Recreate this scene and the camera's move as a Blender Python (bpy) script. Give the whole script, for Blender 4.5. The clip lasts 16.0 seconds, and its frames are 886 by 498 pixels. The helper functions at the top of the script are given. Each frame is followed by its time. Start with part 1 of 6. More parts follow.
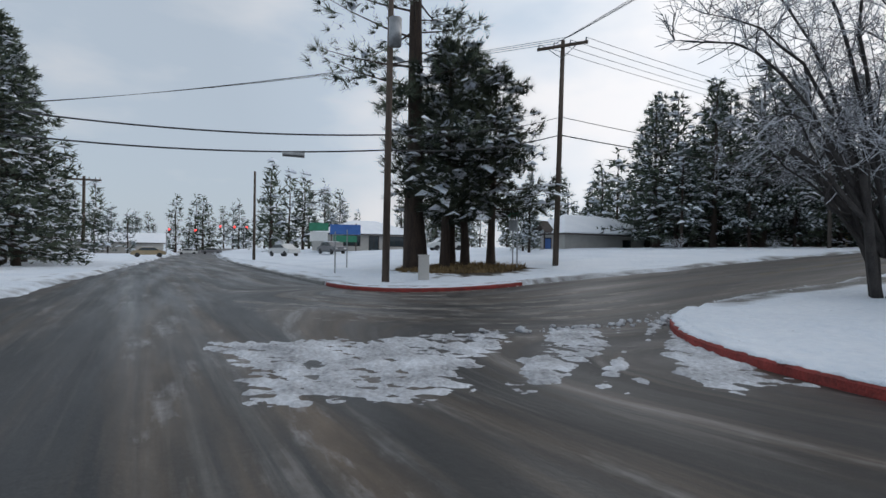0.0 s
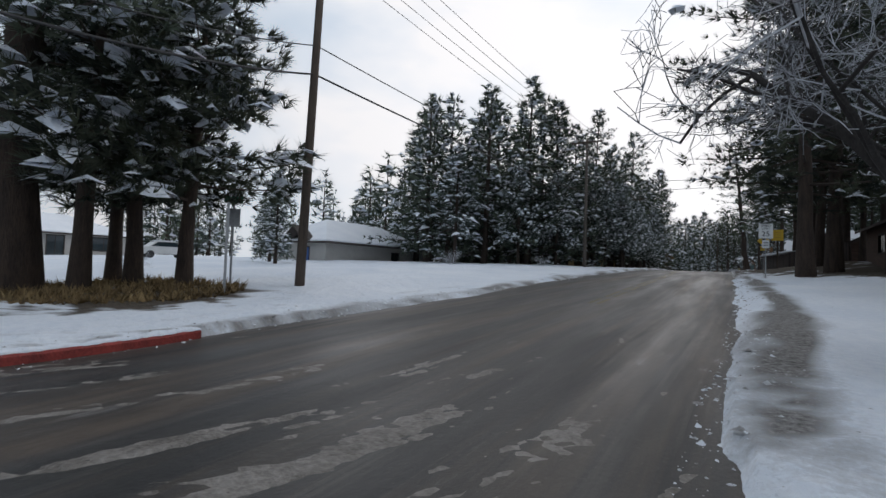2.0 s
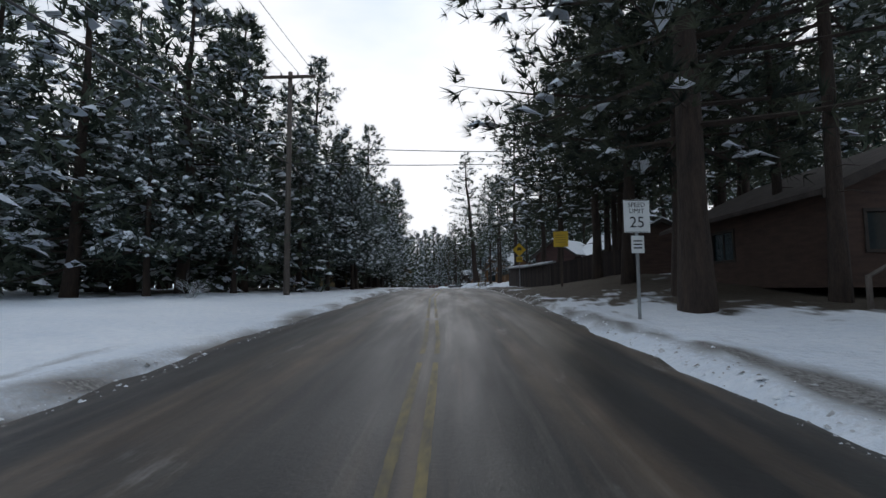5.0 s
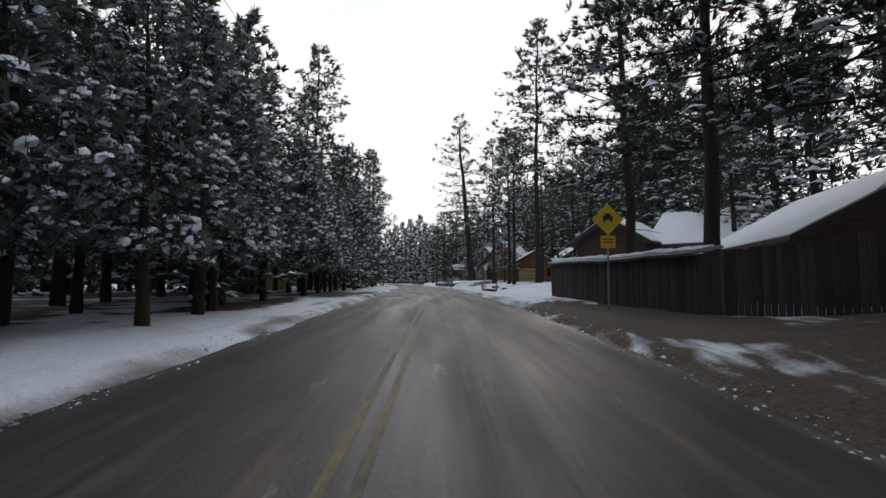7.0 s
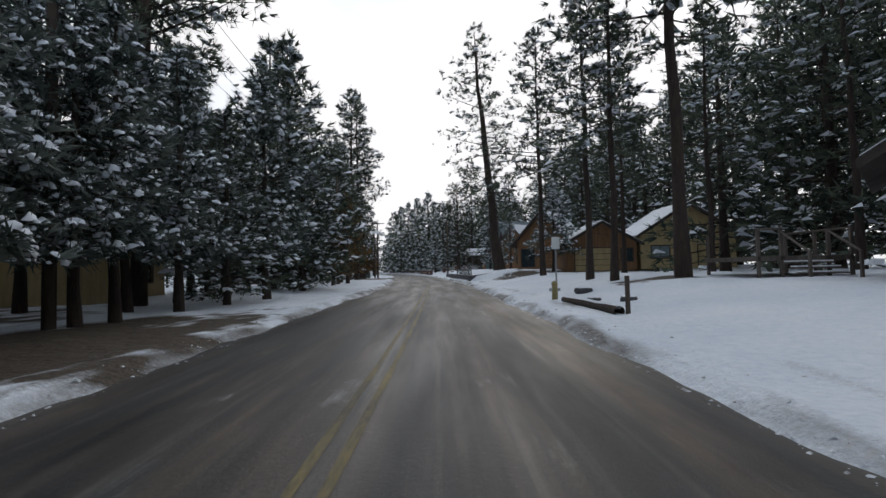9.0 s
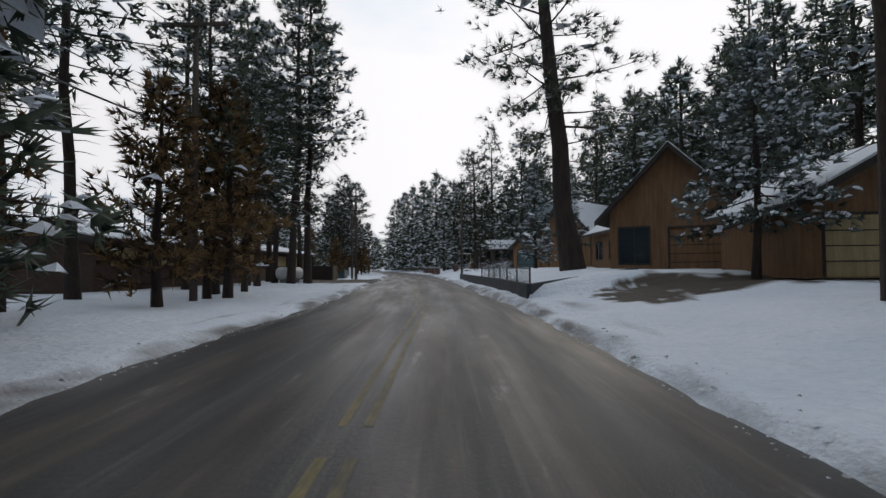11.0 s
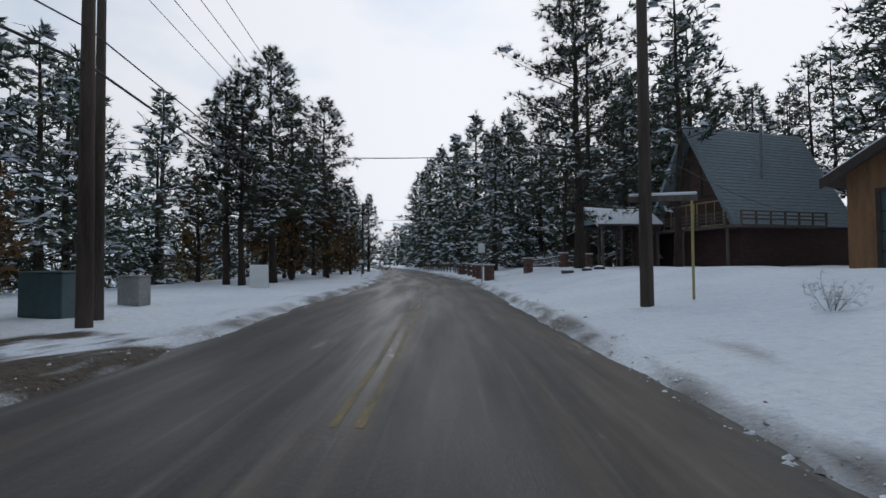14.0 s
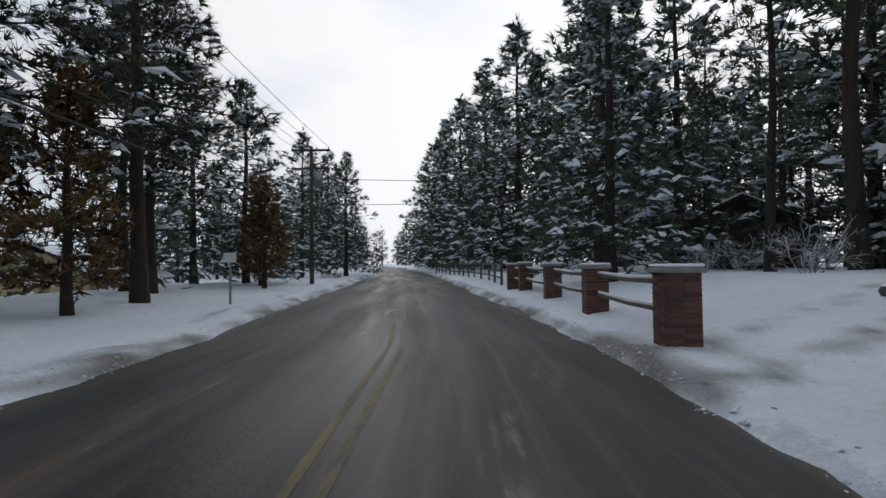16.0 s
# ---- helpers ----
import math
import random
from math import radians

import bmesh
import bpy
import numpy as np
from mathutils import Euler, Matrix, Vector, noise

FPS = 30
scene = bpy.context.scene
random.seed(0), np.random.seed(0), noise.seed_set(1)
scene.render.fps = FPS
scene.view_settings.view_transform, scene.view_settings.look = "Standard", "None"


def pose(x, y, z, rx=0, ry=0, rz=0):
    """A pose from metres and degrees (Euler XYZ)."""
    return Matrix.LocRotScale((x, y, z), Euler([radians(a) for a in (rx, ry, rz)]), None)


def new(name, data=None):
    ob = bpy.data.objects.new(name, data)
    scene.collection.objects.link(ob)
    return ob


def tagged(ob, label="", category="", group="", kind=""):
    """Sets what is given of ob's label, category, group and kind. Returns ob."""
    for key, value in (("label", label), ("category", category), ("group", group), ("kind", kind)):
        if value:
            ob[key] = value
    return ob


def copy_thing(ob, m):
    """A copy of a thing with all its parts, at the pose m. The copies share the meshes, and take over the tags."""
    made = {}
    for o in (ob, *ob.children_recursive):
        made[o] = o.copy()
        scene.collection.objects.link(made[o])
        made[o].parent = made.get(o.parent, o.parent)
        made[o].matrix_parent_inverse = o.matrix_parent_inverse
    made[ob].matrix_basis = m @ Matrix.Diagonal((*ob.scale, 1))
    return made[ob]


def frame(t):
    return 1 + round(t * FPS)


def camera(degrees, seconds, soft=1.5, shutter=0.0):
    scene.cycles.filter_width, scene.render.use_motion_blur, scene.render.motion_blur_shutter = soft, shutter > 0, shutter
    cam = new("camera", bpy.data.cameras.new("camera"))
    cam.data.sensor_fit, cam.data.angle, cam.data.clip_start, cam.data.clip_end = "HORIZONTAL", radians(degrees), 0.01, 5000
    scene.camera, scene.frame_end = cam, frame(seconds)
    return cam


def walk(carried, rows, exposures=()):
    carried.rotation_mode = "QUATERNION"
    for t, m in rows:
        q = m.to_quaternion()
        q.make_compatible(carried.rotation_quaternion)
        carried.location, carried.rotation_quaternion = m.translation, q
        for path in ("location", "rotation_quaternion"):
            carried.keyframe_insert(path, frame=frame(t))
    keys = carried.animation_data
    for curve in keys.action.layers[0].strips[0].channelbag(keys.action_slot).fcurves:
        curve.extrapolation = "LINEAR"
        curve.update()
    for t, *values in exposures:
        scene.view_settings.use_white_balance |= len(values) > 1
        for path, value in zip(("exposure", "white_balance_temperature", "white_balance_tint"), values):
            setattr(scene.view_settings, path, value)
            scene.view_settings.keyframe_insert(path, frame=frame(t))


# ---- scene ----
PATH = [
    (0, 0.00, 0.00, 1.38, 58.5, 0.3, -0.6),
    (0.5, -1.99, 1.69, 1.38, 51.4, 0.7, -0.7),
    (1, -3.67, 3.38, 1.38, 45.6, 0.4, -0.9),
    (1.5, -5.21, 5.16, 1.38, 38.5, 1.7, -2.0),
    (2, -6.28, 7.03, 1.38, 31.4, 2.4, -2.0),
    (2.5, -7.08, 8.94, 1.44, 24.2, 3.4, 0.5),
    (3, -7.77, 11.16, 1.54, 17.7, 5.2, 0.7),
    (3.5, -8.30, 13.83, 1.69, 11.6, 5.4, 0.9),
    (4, -8.67, 16.84, 1.84, 6.8, 5.1, 0.9),
    (6.5, -9.91, 41.30, 2.94, 0.0, 4.2, 0.1),
    (7, -9.86, 47.40, 3.15, 0.1, 3.9, 0.0),
    (7.5, -9.70, 53.55, 3.31, 0.4, 3.4, -0.1),
    (8, -9.62, 59.91, 3.44, 0.8, 3.2, 0.2),
    (8.5, -9.68, 66.46, 3.52, 1.1, 2.5, 0.7),
    (9, -9.85, 73.12, 3.58, 1.7, 2.4, 1.2),
    (11.5, -11.34, 108.59, 3.58, 3.3, 2.1, 0.2),
    (12, -11.86, 116.13, 3.58, 4.1, 2.2, 0.3),
    (12.5, -12.45, 123.53, 3.58, 4.8, 2.0, 0.5),
    (13, -13.10, 130.86, 3.58, 5.4, 1.9, 0.5),
    (13.5, -13.89, 138.11, 3.58, 6.1, 1.7, 0.3),
    (14, -14.75, 145.49, 3.58, 6.8, 1.7, 0.4),
    (14.5, -15.63, 153.16, 3.58, 7.3, 1.6, 0.2),
    (15, -16.50, 160.61, 3.58, 7.9, 1.7, 0.6),
    (15.5, -17.50, 167.92, 3.58, 8.4, 1.7, 0.9),
    (16, -18.56, 175.09, 3.58, 9.1, 1.6, 0.7),
]
cam = camera(84.7, 16.0, soft=1.5)
walk(cam, [(t, pose(x, y, z, 90 + pitch, roll, yaw)) for t, x, y, z, yaw, pitch, roll in PATH], [(0, -0.72, 6400, 11), (2, -0.74, 6500, 12), (4, -0.78, 6150, 10), (7, -0.6, 6550, 13), (9, -0.62, 6500, 12), (11, -0.84, 6500, 12), (13.5, -0.96, 6150, 11), (16, -0.82, 6450, 12)])

# ---- sky and sun ----
SUN_ELEVATION, SUN_YAW = 17.0, -14.0       # low behind the trees, a little to the side of the road's way

world = bpy.data.worlds.new("world")
scene.world = world
world.use_nodes = True
wn, wl = world.node_tree.nodes, world.node_tree.links
wn.clear()
sky = wn.new("ShaderNodeTexSky")
sky.sky_type, sky.sun_disc = "NISHITA", False
sky.sun_elevation, sky.sun_rotation = radians(SUN_ELEVATION), radians(-SUN_YAW)
sky.air_density, sky.dust_density, sky.ozone_density = 1.0, 2.0, 1.5
wco = wn.new("ShaderNodeTexCoord")
wmap = wn.new("ShaderNodeMapping")
wmap.inputs["Scale"].default_value = (1.0, 1.0, 2.6)
cloud = wn.new("ShaderNodeTexNoise")
cloud.inputs["Scale"].default_value, cloud.inputs["Detail"].default_value = 1.7, 7.0
cloud.inputs["Roughness"].default_value = 0.5
ramp = wn.new("ShaderNodeValToRGB")
ramp.color_ramp.elements[0].position, ramp.color_ramp.elements[0].color = 0.36, (0.15, 0.15, 0.15, 1)
ramp.color_ramp.elements[1].position, ramp.color_ramp.elements[1].color = 0.56, (1, 1, 1, 1)
# Overcast layer: brighter round the sun's side, as thin cloud is.
sunway = wn.new("ShaderNodeVectorMath")
sunway.operation = "DOT_PRODUCT"
sunway.inputs[1].default_value = (-math.sin(radians(SUN_YAW)), math.cos(radians(SUN_YAW)), 0.35)
glow = wn.new("ShaderNodeMapRange")
glow.inputs["From Min"].default_value, glow.inputs["From Max"].default_value = 0.0, 1.0
glow.inputs["To Min"].default_value, glow.inputs["To Max"].default_value = 10.3, 16.0
grey = wn.new("ShaderNodeMix")
grey.data_type = "RGBA"
grey.inputs[6].default_value, grey.inputs[7].default_value = (0.84, 0.99, 1.14, 1), (1.0, 1.0, 1.01, 1)
bright = wn.new("ShaderNodeVectorMath")
bright.operation = "SCALE"
mixsky = wn.new("ShaderNodeMix")
mixsky.data_type = "RGBA"
back = wn.new("ShaderNodeBackground")
back.inputs["Strength"].default_value = 0.11
wout = wn.new("ShaderNodeOutputWorld")
wl.new(wco.outputs["Generated"], wmap.inputs["Vector"])
wl.new(wmap.outputs["Vector"], cloud.inputs["Vector"])
cover = wn.new("ShaderNodeMath")
cover.operation = "MULTIPLY_ADD"
cover.inputs[1].default_value = 0.17
lower = wn.new("ShaderNodeMath")
lower.operation = "SUBTRACT"
lower.inputs[1].default_value = 0.135
wl.new(sunway.outputs["Value"], cover.inputs[0])
wl.new(cloud.outputs["Fac"], cover.inputs[2])
wl.new(cover.outputs[0], lower.inputs[0])
wl.new(lower.outputs[0], ramp.inputs["Fac"])
wl.new(wco.outputs["Generated"], sunway.inputs[0])
wl.new(sunway.outputs["Value"], glow.inputs["Value"])
wl.new(ramp.outputs["Color"], grey.inputs[0])
wl.new(grey.outputs[2], bright.inputs[0])
wl.new(glow.outputs["Result"], bright.inputs["Scale"])
thin = wn.new("ShaderNodeMath")
thin.operation = "MULTIPLY_ADD"
thin.inputs[1].default_value, thin.inputs[2].default_value = 0.35, 0.65
wl.new(ramp.outputs["Color"], thin.inputs[0])
wl.new(thin.outputs[0], mixsky.inputs[0])
wl.new(sky.outputs["Color"], mixsky.inputs[6])
wl.new(bright.outputs["Vector"], mixsky.inputs[7])
wl.new(mixsky.outputs[2], back.inputs["Color"])
wl.new(back.outputs["Background"], wout.inputs["Surface"])

sun = new("sun", bpy.data.lights.new("sun", "SUN"))
sun.data.energy, sun.data.angle, sun.data.color = 0.5, radians(14), (1.0, 0.93, 0.82)
sun.matrix_world = pose(0, 0, 60, 90 - SUN_ELEVATION, 0, SUN_YAW + 180)


# ---- materials ----
def mat(name, dark, light, scale=3.0, rough=0.8, bump=0.2, stretch=(1, 1, 1), metal=0.0, fine=8.0, bump_at=0.02, island=False, obrandom=0.0):
    """A surface of two tones with coarse stains, fine grain and relief, in metres of the thing itself."""
    m = bpy.data.materials.new(name)
    m.use_nodes = True
    n, l = m.node_tree.nodes, m.node_tree.links
    b = n["Principled BSDF"]
    co = n.new("ShaderNodeTexCoord")
    mp = n.new("ShaderNodeMapping")
    mp.inputs["Scale"].default_value = stretch
    l.new(co.outputs["Object"], mp.inputs["Vector"])
    a = n.new("ShaderNodeTexNoise")
    a.inputs["Scale"].default_value, a.inputs["Detail"].default_value = scale, 5
    c = n.new("ShaderNodeTexNoise")
    c.inputs["Scale"].default_value, c.inputs["Detail"].default_value = scale * fine, 3
    for t in (a, c):
        l.new(mp.outputs["Vector"], t.inputs["Vector"])
    s = n.new("ShaderNodeMath")
    s.operation = "MULTIPLY_ADD"
    s.inputs[1].default_value, s.inputs[2].default_value = 0.6, 0.0
    l.new(a.outputs["Fac"], s.inputs[0])
    s2 = n.new("ShaderNodeMath")
    s2.operation = "MULTIPLY_ADD"
    s2.inputs[1].default_value = 0.4
    l.new(c.outputs["Fac"], s2.inputs[0])
    l.new(s.outputs[0], s2.inputs[2])
    value = s2.outputs[0]
    if island or obrandom:
        r = n.new("ShaderNodeNewGeometry") if island else n.new("ShaderNodeObjectInfo")
        s3 = n.new("ShaderNodeMath")
        s3.operation = "MULTIPLY_ADD"
        s3.inputs[1].default_value = 0.55 if island else obrandom
        l.new(r.outputs["Random Per Island" if island else "Random"], s3.inputs[0])
        l.new(value, s3.inputs[2])
        s4 = n.new("ShaderNodeMath")
        s4.operation = "SUBTRACT"
        s4.inputs[1].default_value = 0.27 if island else obrandom / 2
        l.new(s3.outputs[0], s4.inputs[0])
        value = s4.outputs[0]
    rp = n.new("ShaderNodeValToRGB")
    rp.color_ramp.elements[0].position, rp.color_ramp.elements[0].color = 0.32, (*dark, 1)
    rp.color_ramp.elements[1].position, rp.color_ramp.elements[1].color = 0.68, (*light, 1)
    l.new(value, rp.inputs["Fac"])
    l.new(rp.outputs["Color"], b.inputs["Base Color"])
    b.inputs["Roughness"].default_value, b.inputs["Metallic"].default_value = rough, metal
    if bump:
        bp = n.new("ShaderNodeBump")
        bp.inputs["Strength"].default_value, bp.inputs["Distance"].default_value = bump, bump_at
        l.new(c.outputs["Fac"], bp.inputs["Height"])
        l.new(bp.outputs["Normal"], b.inputs["Normal"])
    return m


def plain_glass(name, tint=(0.02, 0.03, 0.035), rough=0.06):
    m = mat(name, tint, tuple(v * 1.6 for v in tint), 0.7, rough, 0.0)
    m.node_tree.nodes["Principled BSDF"].inputs["Specular IOR Level"].default_value = 0.8
    return m


def lit(name, colour, strength):
    m = bpy.data.materials.new(name)
    m.use_nodes = True
    b = m.node_tree.nodes["Principled BSDF"]
    b.inputs["Base Color"].default_value = (*colour, 1)
    b.inputs["Emission Color"].default_value, b.inputs["Emission Strength"].default_value = (*colour, 1), strength
    return m


def leafy(m, share=0.42):
    """Thin leaves: part of the light passes through them."""
    n, l = m.node_tree.nodes, m.node_tree.links
    b, out = n["Principled BSDF"], n["Material Output"]
    t = n.new("ShaderNodeBsdfTranslucent")
    x = n.new("ShaderNodeMixShader")
    x.inputs[0].default_value = share
    l.new(b.inputs["Base Color"].links[0].from_socket, t.inputs["Color"])
    l.new(b.outputs["BSDF"], x.inputs[1])
    l.new(t.outputs["BSDF"], x.inputs[2])
    l.new(x.outputs["Shader"], out.inputs["Surface"])
    return m


SNOW = mat("snow", (0.72, 0.76, 0.83), (0.84, 0.87, 0.92), 0.5, 0.75, 0.45, fine=14, bump_at=0.05)
ROOF_SNOW = mat("roof_snow", (0.74, 0.77, 0.82), (0.86, 0.88, 0.91), 0.6, 0.8, 0.3, fine=10, bump_at=0.04)
BARK = mat("pine_bark", (0.018, 0.013, 0.011), (0.068, 0.046, 0.034), 2.0, 0.95, 0.9, (3, 3, 0.6), fine=5, bump_at=0.04)
BARK_GREY = mat("grey_bark", (0.018, 0.016, 0.015), (0.06, 0.053, 0.05), 3.0, 0.95, 0.6, (2, 2, 0.6))
NEEDLE = mat("pine_needles", (0.026, 0.040, 0.031), (0.130, 0.158, 0.112), 0.5, 0.75, 0, island=True)
NEEDLE_DARK = mat("dark_needles", (0.018, 0.026, 0.020), (0.085, 0.098, 0.064), 0.5, 0.8, 0, island=True)
# Frosted needles, paled further so that the colour stands in for haze.
NEEDLE_FROST_HAZE = mat("frosted_hazy_needles", (0.036, 0.052, 0.045), (0.19, 0.225, 0.205), 0.5, 0.8, 0, island=True)
NEEDLE_BROWN = mat("brown_cedar_leaves", (0.04, 0.027, 0.014), (0.25, 0.155, 0.07), 0.6, 0.85, 0, island=True)
for leaves in (NEEDLE, NEEDLE_DARK, NEEDLE_FROST_HAZE, NEEDLE_BROWN):
    leafy(leaves)
HOAR = mat("hoar_frost", (0.16, 0.15, 0.15), (0.74, 0.76, 0.80), 2.0, 0.85, 0, island=True)
FADED_YELLOW = mat("faded_yellow_paint", (0.30, 0.25, 0.09), (0.46, 0.40, 0.17), 6, 0.7, 0.3)
FROST = mat("frosted_twigs", (0.06, 0.055, 0.055), (0.62, 0.64, 0.68), 1.2, 0.85, 0, island=True)
TREE_SNOW = mat("tree_snow", (0.66, 0.71, 0.79), (0.84, 0.87, 0.92), 1.5, 0.8, 0.2, island=True)
POLE_WOOD = mat("pole_wood", (0.04, 0.03, 0.024), (0.12, 0.09, 0.07), 3, 0.9, 0.5, (3, 3, 0.2))
WIRE = mat("wire", (0.02, 0.02, 0.022), (0.05, 0.05, 0.055), 8, 0.6, 0)
METAL = mat("galvanised_metal", (0.22, 0.23, 0.24), (0.4, 0.41, 0.42), 4, 0.45, 0.05, metal=0.8)
FENCE_METAL = mat("dark_green_fence_metal", (0.03, 0.04, 0.038), (0.09, 0.105, 0.1), 4, 0.5, 0.05, metal=0.4)
RED_PAINT = mat("red_kerb_paint", (0.15, 0.026, 0.022), (0.36, 0.055, 0.045), 4.5, 0.75, 0.7)
CONCRETE = mat("concrete", (0.2, 0.2, 0.195), (0.36, 0.355, 0.34), 1.5, 0.85, 0.4)
DARK_WALL = mat("dark_retaining_wall", (0.035, 0.036, 0.04), (0.085, 0.085, 0.09), 1.2, 0.85, 0.5)
STUCCO = mat("tan_stucco", (0.32, 0.235, 0.14), (0.42, 0.32, 0.2), 1.2, 0.9, 0.5, fine=30)
WHITE_WALL = mat("grey_white_wall", (0.40, 0.385, 0.36), (0.52, 0.5, 0.47), 1.0, 0.85, 0.3, fine=20)
BROWN_WALL = mat("dark_brown_siding", (0.045, 0.026, 0.02), (0.10, 0.058, 0.042), 1.5, 0.85, 0.4, (1, 1, 6))
RED_BROWN = mat("red_brown_siding", (0.042, 0.022, 0.02), (0.09, 0.044, 0.036), 1.5, 0.85, 0.4, (1, 1, 6))
OLIVE_BOARDS = mat("olive_tan_boards", (0.095, 0.066, 0.036), (0.20, 0.145, 0.082), 1.5, 0.85, 0.4, (4, 4, 0.5))
CEDAR = mat("cedar_boards", (0.135, 0.07, 0.032), (0.27, 0.145, 0.068), 1.5, 0.8, 0.4, (5, 5, 0.5))
PALE_WOOD = mat("pale_yellow_boards", (0.34, 0.25, 0.12), (0.5, 0.38, 0.2), 1.5, 0.8, 0.3, (4, 4, 0.5))
DARK_TRIM = mat("dark_trim", (0.025, 0.019, 0.016), (0.06, 0.045, 0.036), 3, 0.75, 0.3)
# Brown boards with the shade on the fence put into their colour.
SHADED_FENCE_WOOD = mat("shaded_fence_boards", (0.017, 0.012, 0.011), (0.05, 0.034, 0.028), 2, 0.9, 0.5, (4, 4, 0.4), obrandom=0.4)
GREY_WOOD = mat("weathered_rail_wood", (0.07, 0.058, 0.05), (0.17, 0.14, 0.12), 2, 0.9, 0.5, (4, 4, 0.5))
BRICK = mat("red_brick", (0.085, 0.042, 0.034), (0.19, 0.088, 0.066), 4, 0.9, 0.5, obrandom=0.5)
MORTAR = mat("mortar", (0.13, 0.10, 0.09), (0.22, 0.18, 0.16), 6, 0.95, 0.4)
GREEN_DOOR = mat("blue_green_door", (0.045, 0.085, 0.088), (0.07, 0.12, 0.122), 1.5, 0.6, 0.2)
GREY_DOOR = mat("grey_garage_door", (0.13, 0.125, 0.12), (0.19, 0.18, 0.17), 1.5, 0.7, 0.2)
ROOF_GREY = mat("blue_grey_shingles", (0.17, 0.21, 0.235), (0.3, 0.345, 0.37), 2.0, 0.85, 0.5, (1, 1, 5))
ROOF_DARK = mat("dark_shingles", (0.05, 0.04, 0.036), (0.11, 0.09, 0.08), 2, 0.9, 0.5)
GLASS = plain_glass("window_glass")
PALE_GLASS = plain_glass("curtained_glass", (0.16, 0.2, 0.22), 0.2)
YELLOW_SIGN = mat("yellow_sign_face", (0.62, 0.38, 0.012), (0.78, 0.5, 0.025), 3, 0.5, 0)
WHITE_SIGN = mat("white_sign_face", (0.62, 0.63, 0.62), (0.74, 0.75, 0.74), 3, 0.5, 0)
BLACK = mat("black_paint", (0.012, 0.012, 0.013), (0.03, 0.03, 0.03), 4, 0.6, 0)
FADED = mat("faded_sign_lettering", (0.36, 0.22, 0.02), (0.48, 0.3, 0.03), 4, 0.6, 0)
HYDRANT = mat("dull_yellow_paint", (0.20, 0.16, 0.06), (0.34, 0.28, 0.13), 6, 0.6, 0.2)
BLUE_SIGN = mat("blue_sign_face", (0.03, 0.10, 0.33), (0.05, 0.16, 0.45), 2, 0.5, 0)
GREEN_SIGN = mat("green_sign_face", (0.02, 0.16, 0.09), (0.04, 0.25, 0.15), 2, 0.5, 0)
GRASS = mat("dry_grass", (0.10, 0.065, 0.028), (0.27, 0.19, 0.09), 2.5, 0.95, 0.6, island=True)
TANK = mat("white_tank_paint", (0.5, 0.5, 0.48), (0.66, 0.66, 0.64), 2, 0.5, 0.1)


# ---- the lie of the land ----
HEIGHTS = ((-500, 0), (7, 0.0), (9, 0.06), (11, 0.15), (14, 0.32), (17, 0.47), (25, 0.88), (33, 1.24), (41, 1.55), (47, 1.76), (53.5, 1.93), (60, 2.06), (66, 2.14), (73, 2.2), (1500, 2.2))
CENTRE = ((-40, -10.1), (12, -9.95), (20, -9.75), (33, -9.85), (48, -10.1), (68, -10.4), (80, -10.8), (100, -11.7), (117, -12.6), (131, -14.2), (152, -16.5), (168, -18.6), (183, -20.8), (205, -26), (235, -33.5), (300, -53), (420, -95), (900, -260))
HALF = 3.45


def rise(y):
    return np.interp(y, [p[0] for p in HEIGHTS], [p[1] for p in HEIGHTS])


def centre(y):
    return np.interp(y, [p[0] for p in CENTRE], [p[1] for p in CENTRE])


def wave(x, y, size, seed):
    """Smooth uneven noise, about -1 to 1."""
    r = np.random.RandomState(seed)
    out = np.zeros(np.broadcast(x, y).shape)
    for k in range(7):
        a, f, p = r.rand() * 6.283, (0.6 + r.rand() * 1.2) * 6.283 / size, r.rand() * 6.283
        out = out + np.sin((x * np.cos(a) + y * np.sin(a)) * f + p + 1.3 * np.sin((y * np.cos(a * 1.7) - x * np.sin(a)) * f * 0.6 + p * 2))
    return out / 3.6


def main_right(x):
    return 5.9 + 0.0006 * np.minimum(x + 2, 0) ** 2


def main_left(x):
    return -3.6 - 0.085 * np.minimum(x + 14, 0)


def off_road(x, y):
    """Metres from the edge of the two streets; below 0 on them. The corners are rounded."""
    side = np.maximum(np.abs(x - centre(y)) - HALF, 3.0 - y)
    main = np.maximum(y - main_right(x), main_left(x) - y)
    k = np.where(x > -10.0, 6.6, 5.0)
    h = np.clip(0.5 + 0.5 * (side - main) / k, 0, 1)
    return side * (1 - h) + main * h - k * h * (1 - h)


def wall_line(y):
    """Where the low retaining wall stands beside the farther stretch."""
    return np.interp(y, [119.8, 125.5, 132.0, 141.0, 148.4], [-8.55, -8.95, -9.55, -10.65, -11.5])


